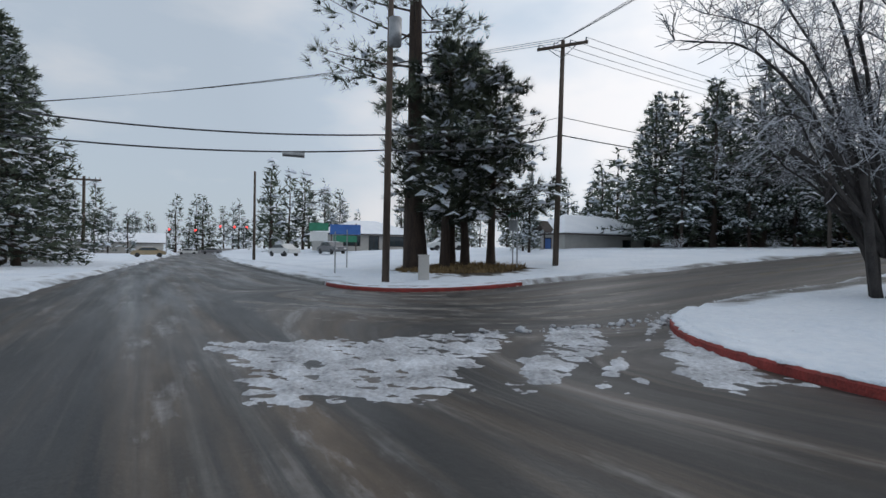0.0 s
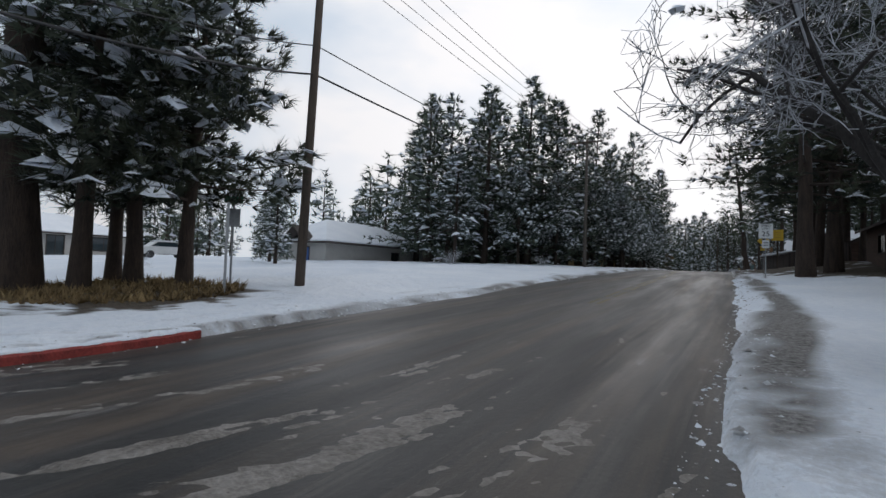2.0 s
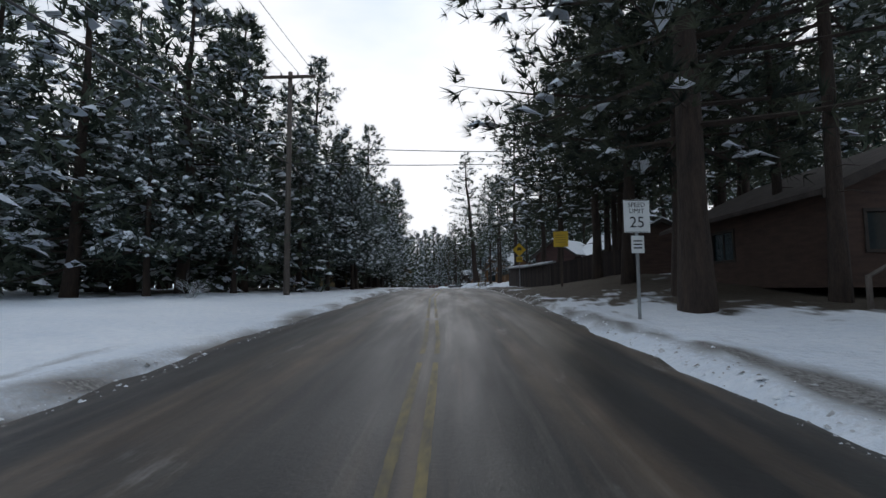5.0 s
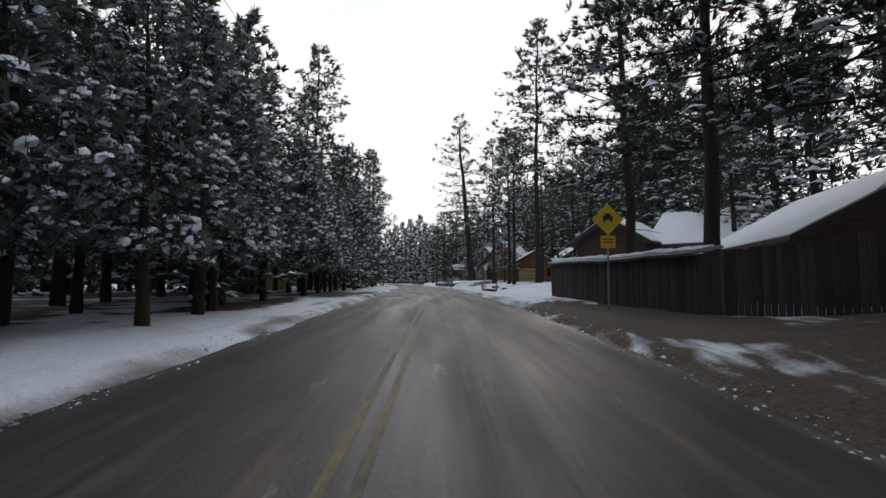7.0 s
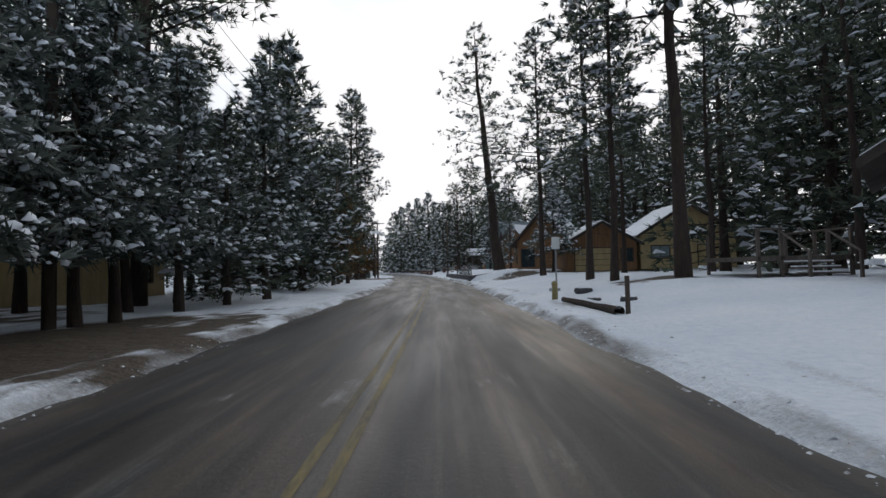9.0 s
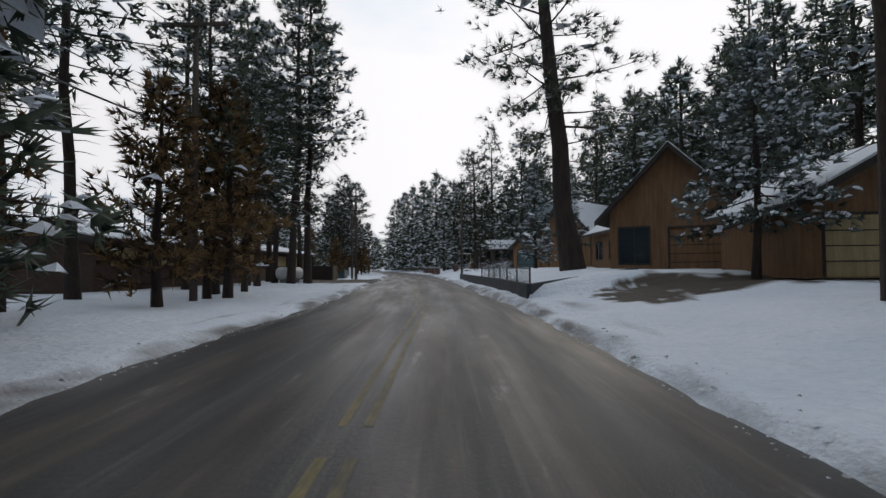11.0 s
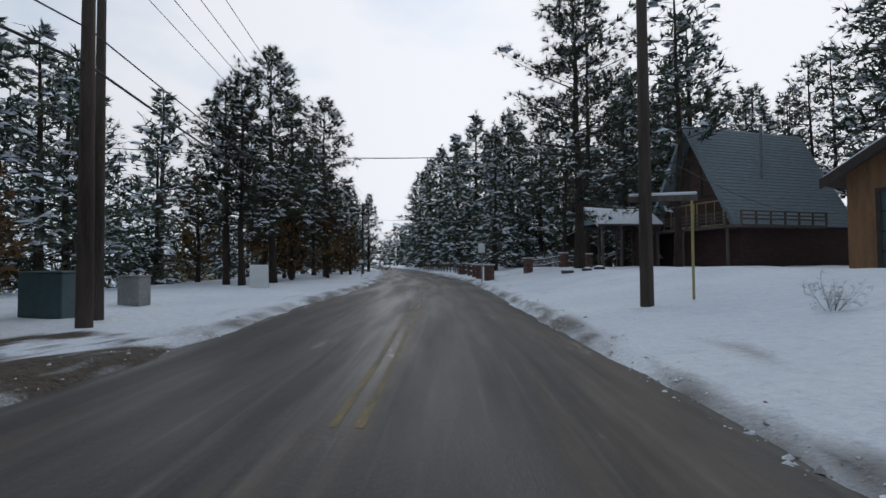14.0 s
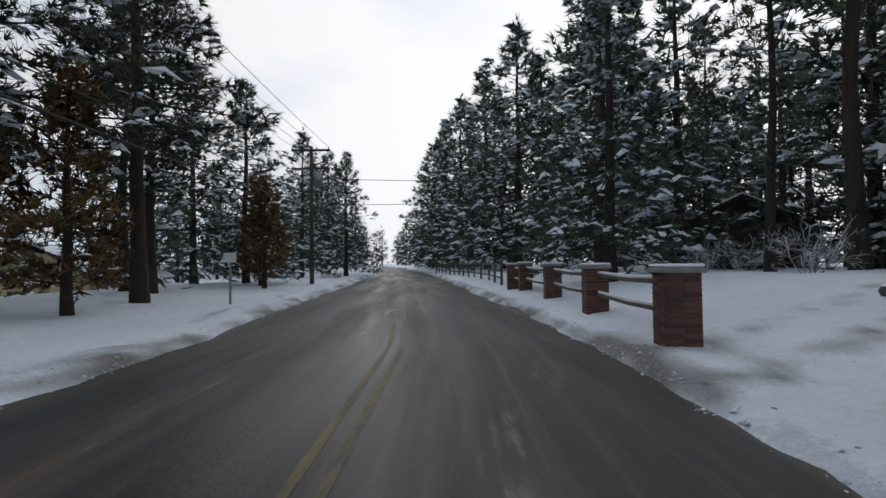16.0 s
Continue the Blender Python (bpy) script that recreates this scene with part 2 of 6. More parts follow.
def bank(x, y):
    """How far the yards stand above the street."""
    right = np.clip((x - centre(y) - HALF - 0.6) / np.interp(y, [110, 119, 121, 147, 150], [6.0, 6.0, 2.6, 2.6, 6.0]), 0, 1)
    left = np.clip((centre(y) - HALF - x - 1.0) / 5.0, 0, 1)
    up_r = np.interp(y, [14, 24, 34, 40, 46, 51, 56, 61, 66, 72, 84, 95, 112, 119, 121, 150, 160, 176, 186, 200, 230], [0.12, 0.25, 0.3, 0.35, 0.85, 0.95, 0.6, 0.12, 0.08, 0.2, 0.72, 0.85, 0.7, 0.75, 1.05, 1.1, 1.1, 0.85, 0.9, 0.7, 0.4])
    up_l = np.interp(y, [14, 24, 40, 60, 120, 200], [0.1, 0.3, 0.25, 0.1, 0.12, 0.1])
    walled = (y > 119.9) & (y < 148.4) & (x > centre(y))
    behind = np.clip((x - wall_line(y) + 0.02) / 0.12, 0, 1)
    right = np.where(walled, behind * (0.54 + 0.46 * np.clip((x - wall_line(y)) / 4, 0, 1)) + 0.02, right)
    u = np.clip((centre(y) - 15.0 - x) / 16.0, 0, 1)
    v = np.clip((y - 158) / 20, 0, 1) * np.clip((262 - y) / 30, 0, 1)
    dip = 2.5 * u * u * (3 - 2 * u) * v * v * (3 - 2 * v)     # the lots across the street fall away
    return np.where(y > 9, right * up_r + left * up_l - dip, 0.0)


def ground(x, y):
    """The height of the snow."""
    d = off_road(x, y)
    kerbed = np.clip((16.5 - y) / 4, 0, 1) * np.clip((y - 2) / 2, 0, 1)
    e = d + (1 - kerbed) * (0.07 * wave(x, y, 1.3, 3) + 0.10 * wave(x, y, 6.0, 4) + 0.12 * wave(x, y, 17.0, 9)) - 0.05 * kerbed
    edge = np.clip((e + 0.25 - 0.22 * kerbed) / (0.6 - 0.48 * kerbed), 0, 1)
    edge = edge * edge * (3 - 2 * edge)
    lumps = (0.02 * wave(x, y, 0.55, 5) + 0.015 * wave(x, y, 1.3, 11)) * np.exp(-np.clip(e, 0, 9) / 1.5) + 0.03 * wave(x, y, 3.1, 6) + 0.06 * wave(x, y, 9.0, 7) * np.clip(d / 6, 0, 1)
    berm = 0.045 * (1 - kerbed) * np.exp(-((e - 0.7) / 0.5) ** 2) * (1 + wave(x, y, 2.3, 8))
    return rise(y) - 0.10 + edge * (0.215 + 0.05 * kerbed + lumps + berm) + edge * bank(x, y)


def gz(x, y):
    return float(ground(np.float64(x), np.float64(y)))


# ---- mesh helpers ----
def mesh_of(name, verts, faces, material, smooth=False):
    me = bpy.data.meshes.new(name)
    me.from_pydata([tuple(v) for v in verts], [], [tuple(f) for f in faces])
    me.materials.append(material)
    if smooth:
        me.polygons.foreach_set("use_smooth", [True] * len(me.polygons))
    return me


def part(name, bm, material, parent, label="", smooth=False):
    """Links a bmesh, or a made mesh, as one mesh object under a thing or a part."""
    if isinstance(bm, bmesh.types.BMesh):
        me = bpy.data.meshes.new(name)
        bm.to_mesh(me)
        bm.free()
        me.materials.append(material)
        if smooth:
            me.polygons.foreach_set("use_smooth", [True] * len(me.polygons))
    else:
        me = bm
    ob = new(name, me)
    if parent:
        ob.parent = parent
    if label:
        ob["label"] = label
    return ob


def root(name, m, label, category, group="", kind=""):
    ob = new(name)
    ob.matrix_world = m
    return tagged(ob, label, category, group, kind)


def add_box(bm, x0, y0, z0, x1, y1, z1, bevel=0.0, m=None):
    got = bmesh.ops.create_cube(bm, size=1)
    t = Matrix.LocRotScale(((x0 + x1) / 2, (y0 + y1) / 2, (z0 + z1) / 2), None, (x1 - x0, y1 - y0, z1 - z0))
    bmesh.ops.transform(bm, matrix=(m @ t) if m else t, verts=got["verts"])
    if bevel:
        edges = list({e for v in got["verts"] for e in v.link_edges})
        bmesh.ops.bevel(bm, geom=edges, offset=bevel, segments=1, affect="EDGES")
    return bm


def box(x0, y0, z0, x1, y1, z1, bevel=0.0, m=None):
    return add_box(bmesh.new(), x0, y0, z0, x1, y1, z1, bevel, m)


def add_tube(bm, a, b, r0, r1=None, sides=8):
    a, b = Vector(a), Vector(b)
    got = bmesh.ops.create_cone(bm, cap_ends=True, segments=sides, radius1=r0, radius2=r0 if r1 is None else r1, depth=(b - a).length)
    turn = (b - a).to_track_quat("Z", "Y").to_matrix().to_4x4()
    bmesh.ops.transform(bm, matrix=Matrix.Translation((a + b) / 2) @ turn, verts=got["verts"])
    return bm


def tube(a, b, r0, r1=None, sides=8):
    return add_tube(bmesh.new(), a, b, r0, r1, sides)


def prism(outline, y0, y1):
    """A solid from an outline in x and z, drawn out along y."""
    bm = bmesh.new()
    a = [bm.verts.new((x, y0, z)) for x, z in outline]
    b = [bm.verts.new((x, y1, z)) for x, z in outline]
    n = len(outline)
    bm.faces.new(a)
    bm.faces.new(b[::-1])
    for i in range(n):
        bm.faces.new((a[i], b[i], b[(i + 1) % n], a[(i + 1) % n]))
    bmesh.ops.recalc_face_normals(bm, faces=bm.faces)
    return bm


# ---- ground and streets ----
def sheet(xs, ys, height, name, material, smooth=True, uv=None):
    gx, gy = np.meshgrid(xs, ys)
    if uv is not None:
        gx = gx + centre(gy)
    z = height(gx, gy)
    nx, ny = len(xs), len(ys)
    idx = np.arange(nx * ny).reshape(ny, nx)
    quads = np.stack([idx[:-1, :-1], idx[:-1, 1:], idx[1:, 1:], idx[1:, :-1]], -1).reshape(-1, 4)
    me = bpy.data.meshes.new(name)
    me.vertices.add(nx * ny)
    me.vertices.foreach_set("co", np.stack([gx, gy, z], -1).ravel())
    me.loops.add(quads.size)
    me.loops.foreach_set("vertex_index", quads.ravel())
    me.polygons.add(len(quads))
    me.polygons.foreach_set("loop_start", np.arange(len(quads)) * 4)
    me.polygons.foreach_set("use_smooth", [smooth] * len(quads))
    me.update()
    me.validate()
    me.materials.append(material)
    return new(name, me)


def spaced(*stretches):
    out = [np.arange(a, b, s) for a, b, s in stretches]
    return np.concatenate(out)


BARE = ((-3.2, 49.5, 4.4, 9.5), (-4.6, 61.5, 3.0, 8.8), (1.5, 40.0, 5.5, 6.0), (-17.2, 80.0, 2.9, 9.0), (-22.2, 146.0, 4.4, 7.5), (-2.6, 117.4, 4.0, 3.2), (-5.6, 116.2, 1.2, 2.2), (-26.0, 58.0, 7.0, 12.0), (-27.5, 80.0, 7.5, 12.0), (-20.0, 13.2, 4.2, 3.2), (-2.0, 92.5, 1.6, 1.2), (-17.6, 67.0, 1.6, 6.0))


def bare(x, y):
    """0 to 1: where the ground shows brown through thin snow."""
    out = np.zeros(np.broadcast(x, y).shape)
    for cx, cy, rx, ry in BARE:
        d = np.hypot((x - cx) / rx, (y - cy) / ry) + 0.25 * wave(x, y, 2.1, 31) + 0.15 * wave(x, y, 0.6, 32)
        out = np.maximum(out, np.clip((1.05 - d) / 0.35, 0, 1))
    return out


def churned(x, y):
    """0 to 1: slush thrown up and mixed with grit along the edge of the street."""
    d = off_road(x, y)
    right = x > centre(y)
    verge = np.exp(-((y - 22) / 13) ** 2) * right
    wide = 0.42 - 0.08 * verge + 0.18 * np.exp(-((y - 15) / 4) ** 2) * right + 0.2 * wave(x, y, 7.0, 33)
    band = np.exp(-((d - 0.12 - 0.78 * verge) / np.maximum(wide, 0.16)) ** 2)
    second = 0.7 * np.exp(-((d - 1.25 - 0.2 * wave(x, y, 5.0, 36)) / 0.28) ** 2) * (1 - verge) * (0.5 + 0.5 * wave(x, y, 9.0, 37))
    band = np.maximum(band, second)
    band = band * np.where(right, np.clip((y - 9.8) / 1.6, 0, 1), 1.0)
    way = (x + 17.0) * 0.56 - (y - 180.9) * 0.83
    drive = np.exp(-((np.abs(way) - 0.75) / 0.35) ** 2) * np.clip((x + 18) / 1.5, 0, 1) * np.clip((-7.5 - x) / 3, 0, 1) * (np.abs(y - 184) < 12)
    band = np.maximum(band, drive * 0.9)
    return np.clip(band * (0.5 + 0.5 * verge + 0.3 * wave(x, y, 3.2, 34) + 0.25 * wave(x, y, 0.6, 35)), 0, 1)


def snow_ground_material():
    """Snow that turns to gritty slush by the kerb and to brown litter where it is bare."""
    m = mat("snow_ground", (0.66, 0.72, 0.80), (0.84, 0.87, 0.91), 0.35, 0.8, 0.6, fine=22, bump_at=0.06)
    n, l = m.node_tree.nodes, m.node_tree.links
    b = n["Principled BSDF"]
    snow_colour = b.inputs["Base Color"].links[0].from_socket
    co = n.new("ShaderNodeTexCoord")
    fine = b.inputs["Normal"].links[0].from_node
    tread = n.new("ShaderNodeTexNoise")
    tread.inputs["Scale"].default_value, tread.inputs["Detail"].default_value, tread.inputs["Roughness"].default_value = 2.1, 6, 0.6
    l.new(co.outputs["Object"], tread.inputs["Vector"])
    dents = n.new("ShaderNodeBump")
    dents.inputs["Strength"].default_value, dents.inputs["Distance"].default_value = 0.75, 0.22
    l.new(tread.outputs["Fac"], dents.inputs["Height"])
    l.new(dents.outputs["Normal"], fine.inputs["Normal"])
    for attr, lo, hi, gain in (("churned", (0.045, 0.04, 0.034), (0.36, 0.35, 0.34), 0.85), ("bare", (0.022, 0.018, 0.014), (0.11, 0.082, 0.055), 1.0)):
        at = n.new("ShaderNodeAttribute")
        at.attribute_name = attr
        t = n.new("ShaderNodeTexNoise")
        t.inputs["Scale"].default_value, t.inputs["Detail"].default_value, t.inputs["Roughness"].default_value = 16.0, 8, 0.75
        l.new(co.outputs["Object"], t.inputs["Vector"])
        r = n.new("ShaderNodeValToRGB")
        r.color_ramp.elements[0].position, r.color_ramp.elements[0].color = 0.35, (*lo, 1)
        r.color_ramp.elements[1].position, r.color_ramp.elements[1].color = 0.66, (*hi, 1)
        l.new(t.outputs["Fac"], r.inputs["Fac"])
        f = n.new("ShaderNodeMath")
        f.operation, f.use_clamp = "MULTIPLY_ADD", True
        f.inputs[1].default_value = 1.7
        sub = n.new("ShaderNodeMath")
        sub.operation = "MULTIPLY_ADD"
        sub.inputs[1].default_value, sub.inputs[2].default_value = 1.6, -1.05
        l.new(t.outputs["Fac"], sub.inputs[0])
        l.new(at.outputs["Fac"], f.inputs[0])
        l.new(sub.outputs[0], f.inputs[2])
        g = n.new("ShaderNodeMath")
        g.operation, g.use_clamp = "MULTIPLY", True
        l.new(f.outputs[0], g.inputs[0])
        h = n.new("ShaderNodeMath")
        h.operation, h.use_clamp = "MULTIPLY", True
        h.inputs[1].default_value = 5.0
        l.new(at.outputs["Fac"], h.inputs[0])
        l.new(h.outputs[0], g.inputs[1])
        x = n.new("ShaderNodeMix")
        x.data_type = "RGBA"
        l.new(g.outputs[0], x.inputs[0])
        l.new(snow_colour, x.inputs[6])
        l.new(r.outputs["Color"], x.inputs[7])
        snow_colour = x.outputs[2]
    litter = n.new("ShaderNodeTexNoise")
    litter.inputs["Scale"].default_value, litter.inputs["Detail"].default_value, litter.inputs["Roughness"].default_value = 7.5, 5, 0.7
    l.new(co.outputs["Object"], litter.inputs["Vector"])
    specks = n.new("ShaderNodeMapRange")
    specks.inputs["From Min"].default_value, specks.inputs["From Max"].default_value, specks.inputs["To Max"].default_value = 0.665, 0.74, 0.8
    l.new(litter.outputs["Fac"], specks.inputs["Value"])
    x = n.new("ShaderNodeMix")
    x.data_type = "RGBA"
    l.new(specks.outputs["Result"], x.inputs[0])
    l.new(snow_colour, x.inputs[6])
    x.inputs[7].default_value = (0.07, 0.055, 0.04, 1)
    l.new(x.outputs[2], b.inputs["Base Color"])
    return m


SNOW_GROUND = snow_ground_material()
ground_ob = sheet(spaced((-900, -300, 60), (-300, -100, 20), (-100, -40, 4), (-40, -14, 0.7), (-14, -7, 0.4), (-7, -2.8, 0.14), (-2.8, 2.8, 0.7), (2.8, 9, 0.14), (9, 14, 0.4), (14, 40, 0.7), (40, 100, 4), (100, 300, 20), (300, 901, 60)),
                  spaced((-700, -100, 50), (-100, -20, 6), (-20, 4, 0.48), (4, 14, 0.14), (14, 195, 0.48), (195, 240, 0.9), (240, 400, 6), (400, 1400, 60)), ground, "ground", SNOW_GROUND, uv=True)
tagged(ground_ob, "snow-covered ground and verges beside the streets", "ground", kind="structure")
co = np.empty(len(ground_ob.data.vertices) * 3)
ground_ob.data.vertices.foreach_get("co", co)
co = co.reshape(-1, 3)
for attr, field in (("churned", churned), ("bare", bare)):
    ground_ob.data.attributes.new(attr, "FLOAT", "POINT").data.foreach_set("value", field(co[:, 0], co[:, 1]))


def street_height(x, y):
    return rise(y) + 0.0 * x


def asphalt_material(name="wet_asphalt", lo=0.60, hi=0.72):
    """Wet asphalt with lengthwise wheel tracks of dirty slush; the lanes run along the second axis of the street."""
    m = bpy.data.materials.new(name)
    m.use_nodes = True
    n, l = m.node_tree.nodes, m.node_tree.links
    b = n["Principled BSDF"]
    co = n.new("ShaderNodeTexCoord")

    def tex(scale, stretch, detail=4, rough=0.55):
        mp = n.new("ShaderNodeMapping")
        mp.inputs["Scale"].default_value = stretch
        l.new(co.outputs["UV"], mp.inputs["Vector"])
        t = n.new("ShaderNodeTexNoise")
        t.inputs["Scale"].default_value, t.inputs["Detail"].default_value, t.inputs["Roughness"].default_value = scale, detail, rough
        l.new(mp.outputs["Vector"], t.inputs["Vector"])
        return t.outputs["Fac"]

    def ramp_of(value, lo, hi, a, c):
        r = n.new("ShaderNodeValToRGB")
        r.color_ramp.elements[0].position, r.color_ramp.elements[0].color = lo, (*a, 1)
        r.color_ramp.elements[1].position, r.color_ramp.elements[1].color = hi, (*c, 1)
        l.new(value, r.inputs["Fac"])
        return r.outputs["Color"]

    def mix(fac, a, c):
        x = n.new("ShaderNodeMix")
        x.data_type = "RGBA"
        l.new(fac, x.inputs[0])
        l.new(a, x.inputs[6])
        l.new(c, x.inputs[7])
        return x.outputs[2]

    base = ramp_of(tex(1.2, (1, 0.35, 1), 6), 0.3, 0.7, (0.014, 0.014, 0.015), (0.040, 0.038, 0.036))
    mud = ramp_of(tex(3.0, (1, 0.3, 1), 5), 0.3, 0.7, (0.060, 0.044, 0.031), (0.135, 0.101, 0.072))
    streak = ramp_of(tex(1.0, (1.3, 0.05, 1), 7, 0.66), 0.47, 0.66, (0, 0, 0), (1, 1, 1))
    slush = ramp_of(tex(1.6, (1, 0.25, 1), 9, 0.68), lo, hi, (0, 0, 0), (1, 1, 1))
    white = ramp_of(tex(9, (1, 1, 1), 4), 0.3, 0.7, (0.32, 0.31, 0.30), (0.55, 0.55, 0.56))
    both = n.new("ShaderNodeMath")
    both.operation = "MULTIPLY"
    l.new(streak, both.inputs[0])
    l.new(slush, both.inputs[1])
    grit = ramp_of(tex(34, (1, 0.55, 1), 3, 0.8), 0.58, 0.74, (0, 0, 0), (0.55, 0.55, 0.55))
    rut = ramp_of(tex(1.0, (4.2, 0.09, 1), 5, 0.62), 0.55, 0.70, (0, 0, 0), (0.5, 0.5, 0.5))
    pale = ramp_of(tex(6, (1, 0.3, 1), 4), 0.3, 0.7, (0.10, 0.088, 0.075), (0.19, 0.17, 0.15))
    worn = mix(rut, mix(grit, mix(streak, base, mud), pale), pale)
    l.new(mix(both.outputs[0], worn, white), b.inputs["Base Color"])
    rough = n.new("ShaderNodeMapRange")
    l.new(tex(0.9, (1.2, 0.12, 1), 5), rough.inputs["Value"])
    rough.inputs["From Min"].default_value, rough.inputs["From Max"].default_value = 0.35, 0.65
    rough.inputs["To Min"].default_value, rough.inputs["To Max"].default_value = 0.36, 0.6
    l.new(rough.outputs["Result"], b.inputs["Roughness"])
    bp = n.new("ShaderNodeBump")
    bp.inputs["Strength"].default_value, bp.inputs["Distance"].default_value = 0.5, 0.012
    l.new(tex(18, (1, 0.7, 1), 6, 0.7), bp.inputs["Height"])
    l.new(bp.outputs["Normal"], b.inputs["Normal"])
    return m


ASPHALT = asphalt_material()
SWEPT_ASPHALT = asphalt_material("swept_asphalt", 0.52, 0.70)


def lay_uv(ob):
    """The lengthwise axis follows the main street and swings round into the side street at its mouth."""
    me = ob.data
    co = np.empty(len(me.vertices) * 3)
    me.vertices.foreach_get("co", co)
    x, y = co.reshape(-1, 3)[:, 0], co.reshape(-1, 3)[:, 1]
    t = np.clip((y - 1.0) / 7.0, 0, 1) * np.clip((9.5 - np.abs(x - centre(y))) / 4.0, 0, 1)
    t = (t * t * (3 - 2 * t))[:, None]
    t = np.where(y[:, None] >= 8.0, 1.0, t)
    uv = np.stack([y, x], -1) * (1 - t) + np.stack([x - centre(y), y], -1) * t
    li = np.empty(len(me.loops), dtype=np.int32)
    me.loops.foreach_get("vertex_index", li)
    me.uv_layers.new(name="UVMap").data.foreach_set("uv", uv[li].ravel())


side_road = sheet(np.linspace(-4.6, 4.6, 24), spaced((8.0, 200, 0.6), (200, 900, 6)), street_height, "road", ASPHALT, uv=True)
lay_uv(side_road)
tagged(side_road, "wet dark asphalt side street with slushy wheel tracks", "road", kind="structure")
main_road = sheet(spaced((-500, -60, 20), (-60, 40, 1), (40, 400, 20)), spaced((-12, 7.4, 0.6), (7.4, 13.2, 0.4), (13.2, 60, 3)), lambda x, y: rise(y) - 0.004, "main_road", SWEPT_ASPHALT)
lay_uv(main_road)
tagged(main_road, "wet dark asphalt main street with swept snow streaks", "road", kind="structure")


SLUSH = mat("grey_slush", (0.20, 0.20, 0.21), (0.74, 0.76, 0.80), 1.6, 0.7, 0.9, fine=12, bump_at=0.04)


def slush_height(x, y):
    """Trampled slush left at the mouth of the street."""
    edges = ((0.595, -0.804, 10.7), (-0.64, -0.77, 3.05), (-0.92, 0.39, -4.5), (0.0, 1.0, -0.9))
    inner = np.maximum(0.95 * x - 0.3125 * y + 7.72, 0.985 * x - 0.17 * y + 7.42)
    reach = np.minimum(np.min([a * x + b * y + c for a, b, c in edges], axis=0), inner) / 0.45
    reach = np.clip(reach, -1.6, 0.62)
    ways = ((0.748, 0.663, 0.98, 0.30), (0.748, 0.663, -0.72, 0.20), (0.880, 0.475, 1.36, 0.13), (0.880, 0.475, 0.92, 0.12), (0.62, 0.784, -1.9, 0.16))
    tracks = sum(1.6 * np.exp(-((a * x + b * y + c + 0.06 * wave(x, y, 0.9, 24 + k)) / w) ** 2) for k, (a, b, c, w) in enumerate(ways))
    n = 0.6 * wave(x, y, 1.1, 21) + 0.6 * wave(x, y, 0.42, 22) + 0.45 * wave(x, y, 0.2, 23)
    return rise(y) - 0.012 + np.clip(0.040 * (1.2 * reach + 0.85 * n - tracks - 0.12), -0.02, 0.07)


slush_ob = sheet(np.arange(-9.4, -1.0, 0.05), np.arange(0.4, 10.0, 0.05), slush_height, "slush", SLUSH)
tagged(slush_ob, "trampled white slush with tyre tracks on the asphalt", "snow", kind="stuff")


BROWN_SLUSH = mat("brown_slush", (0.06, 0.05, 0.04), (0.30, 0.275, 0.25), 2.2, 0.55, 0.8, fine=9, bump_at=0.03)


def ridge_height(x, y):
    """Ridges of dirty slush that turning wheels have drawn out round the wooded corner."""
    r, a = np.hypot(x + 20.0, y - 13.5), np.arctan2(y - 13.5, x + 20.0) * 9.0
    n = 0.8 * wave(r, a * 0.12, 0.62, 51) + 0.55 * wave(r, a * 0.2, 0.27, 52) + 0.3 * wave(x, y, 2.6, 53) + 0.4 * wave(x, y, 0.4, 54) + 0.25 * wave(x, y, 0.16, 55)
    reach = np.minimum(np.minimum((r - 6.6) / 1.2, (14.6 - r) / 1.5), np.minimum((y - 2.6) / 1.2, (10.6 - y) / 3.0))
    return rise(y) - 0.006 + np.clip(0.016 * (n + 0.6 * np.clip(reach, -2.5, 0.0) - 0.42), -0.02, 0.03)


ridge_ob = sheet(np.arange(-15.5, -6.2, 0.06), np.arange(2.0, 15.5, 0.06), ridge_height, "slush", BROWN_SLUSH)
tagged(ridge_ob, "thin ridges of brown slush drawn out by turning wheels", "snow", kind="stuff")


def edge_line(centre_xy, a0, a1, steps, far=14.0):
    """Points of the streets' edge as seen from a place beside it, by turning from a0 to a1 degrees."""
    out = []
    for a in np.linspace(radians(a0), radians(a1), steps):
        d = np.linspace(0, far, 900)
        x, y = centre_xy[0] + d * np.cos(a), centre_xy[1] + d * np.sin(a)
        s = off_road(x, y)
        i = int(np.argmax(s < 0))
        out.append((x[i], y[i]))
    return out


def kerb(points, name, material, label, height=0.13, width=0.13):
    verts, faces = [], []
    n = len(points)
    for i, (x, y) in enumerate(points):
        ax, ay = points[max(i - 1, 0)]
        bx, by = points[min(i + 1, n - 1)]
        t = Vector((bx - ax, by - ay, 0)).normalized()
        side = Vector((-t.y, t.x, 0))
        if off_road(np.float64(x + side.x), np.float64(y + side.y)) < 0:
            side = -side
        z = float(rise(y))
        for u, h in ((0.0, -0.1), (0.0, height - 0.03), (0.03, height), (width, height), (width, -0.1)):
            verts.append((x + side.x * u, y + side.y * u, z + h))
    for i in range(n - 1):
        for k in range(4):
            a = i * 5 + k
            faces.append((a, a + 1, a + 6, a + 5))
    faces += [(0, 1, 2, 3, 4), tuple((n - 1) * 5 + k for k in (4, 3, 2, 1, 0))]
    ob = new(name, mesh_of(name, verts, faces, material))
    return tagged(ob, label, "kerb", kind="structure")


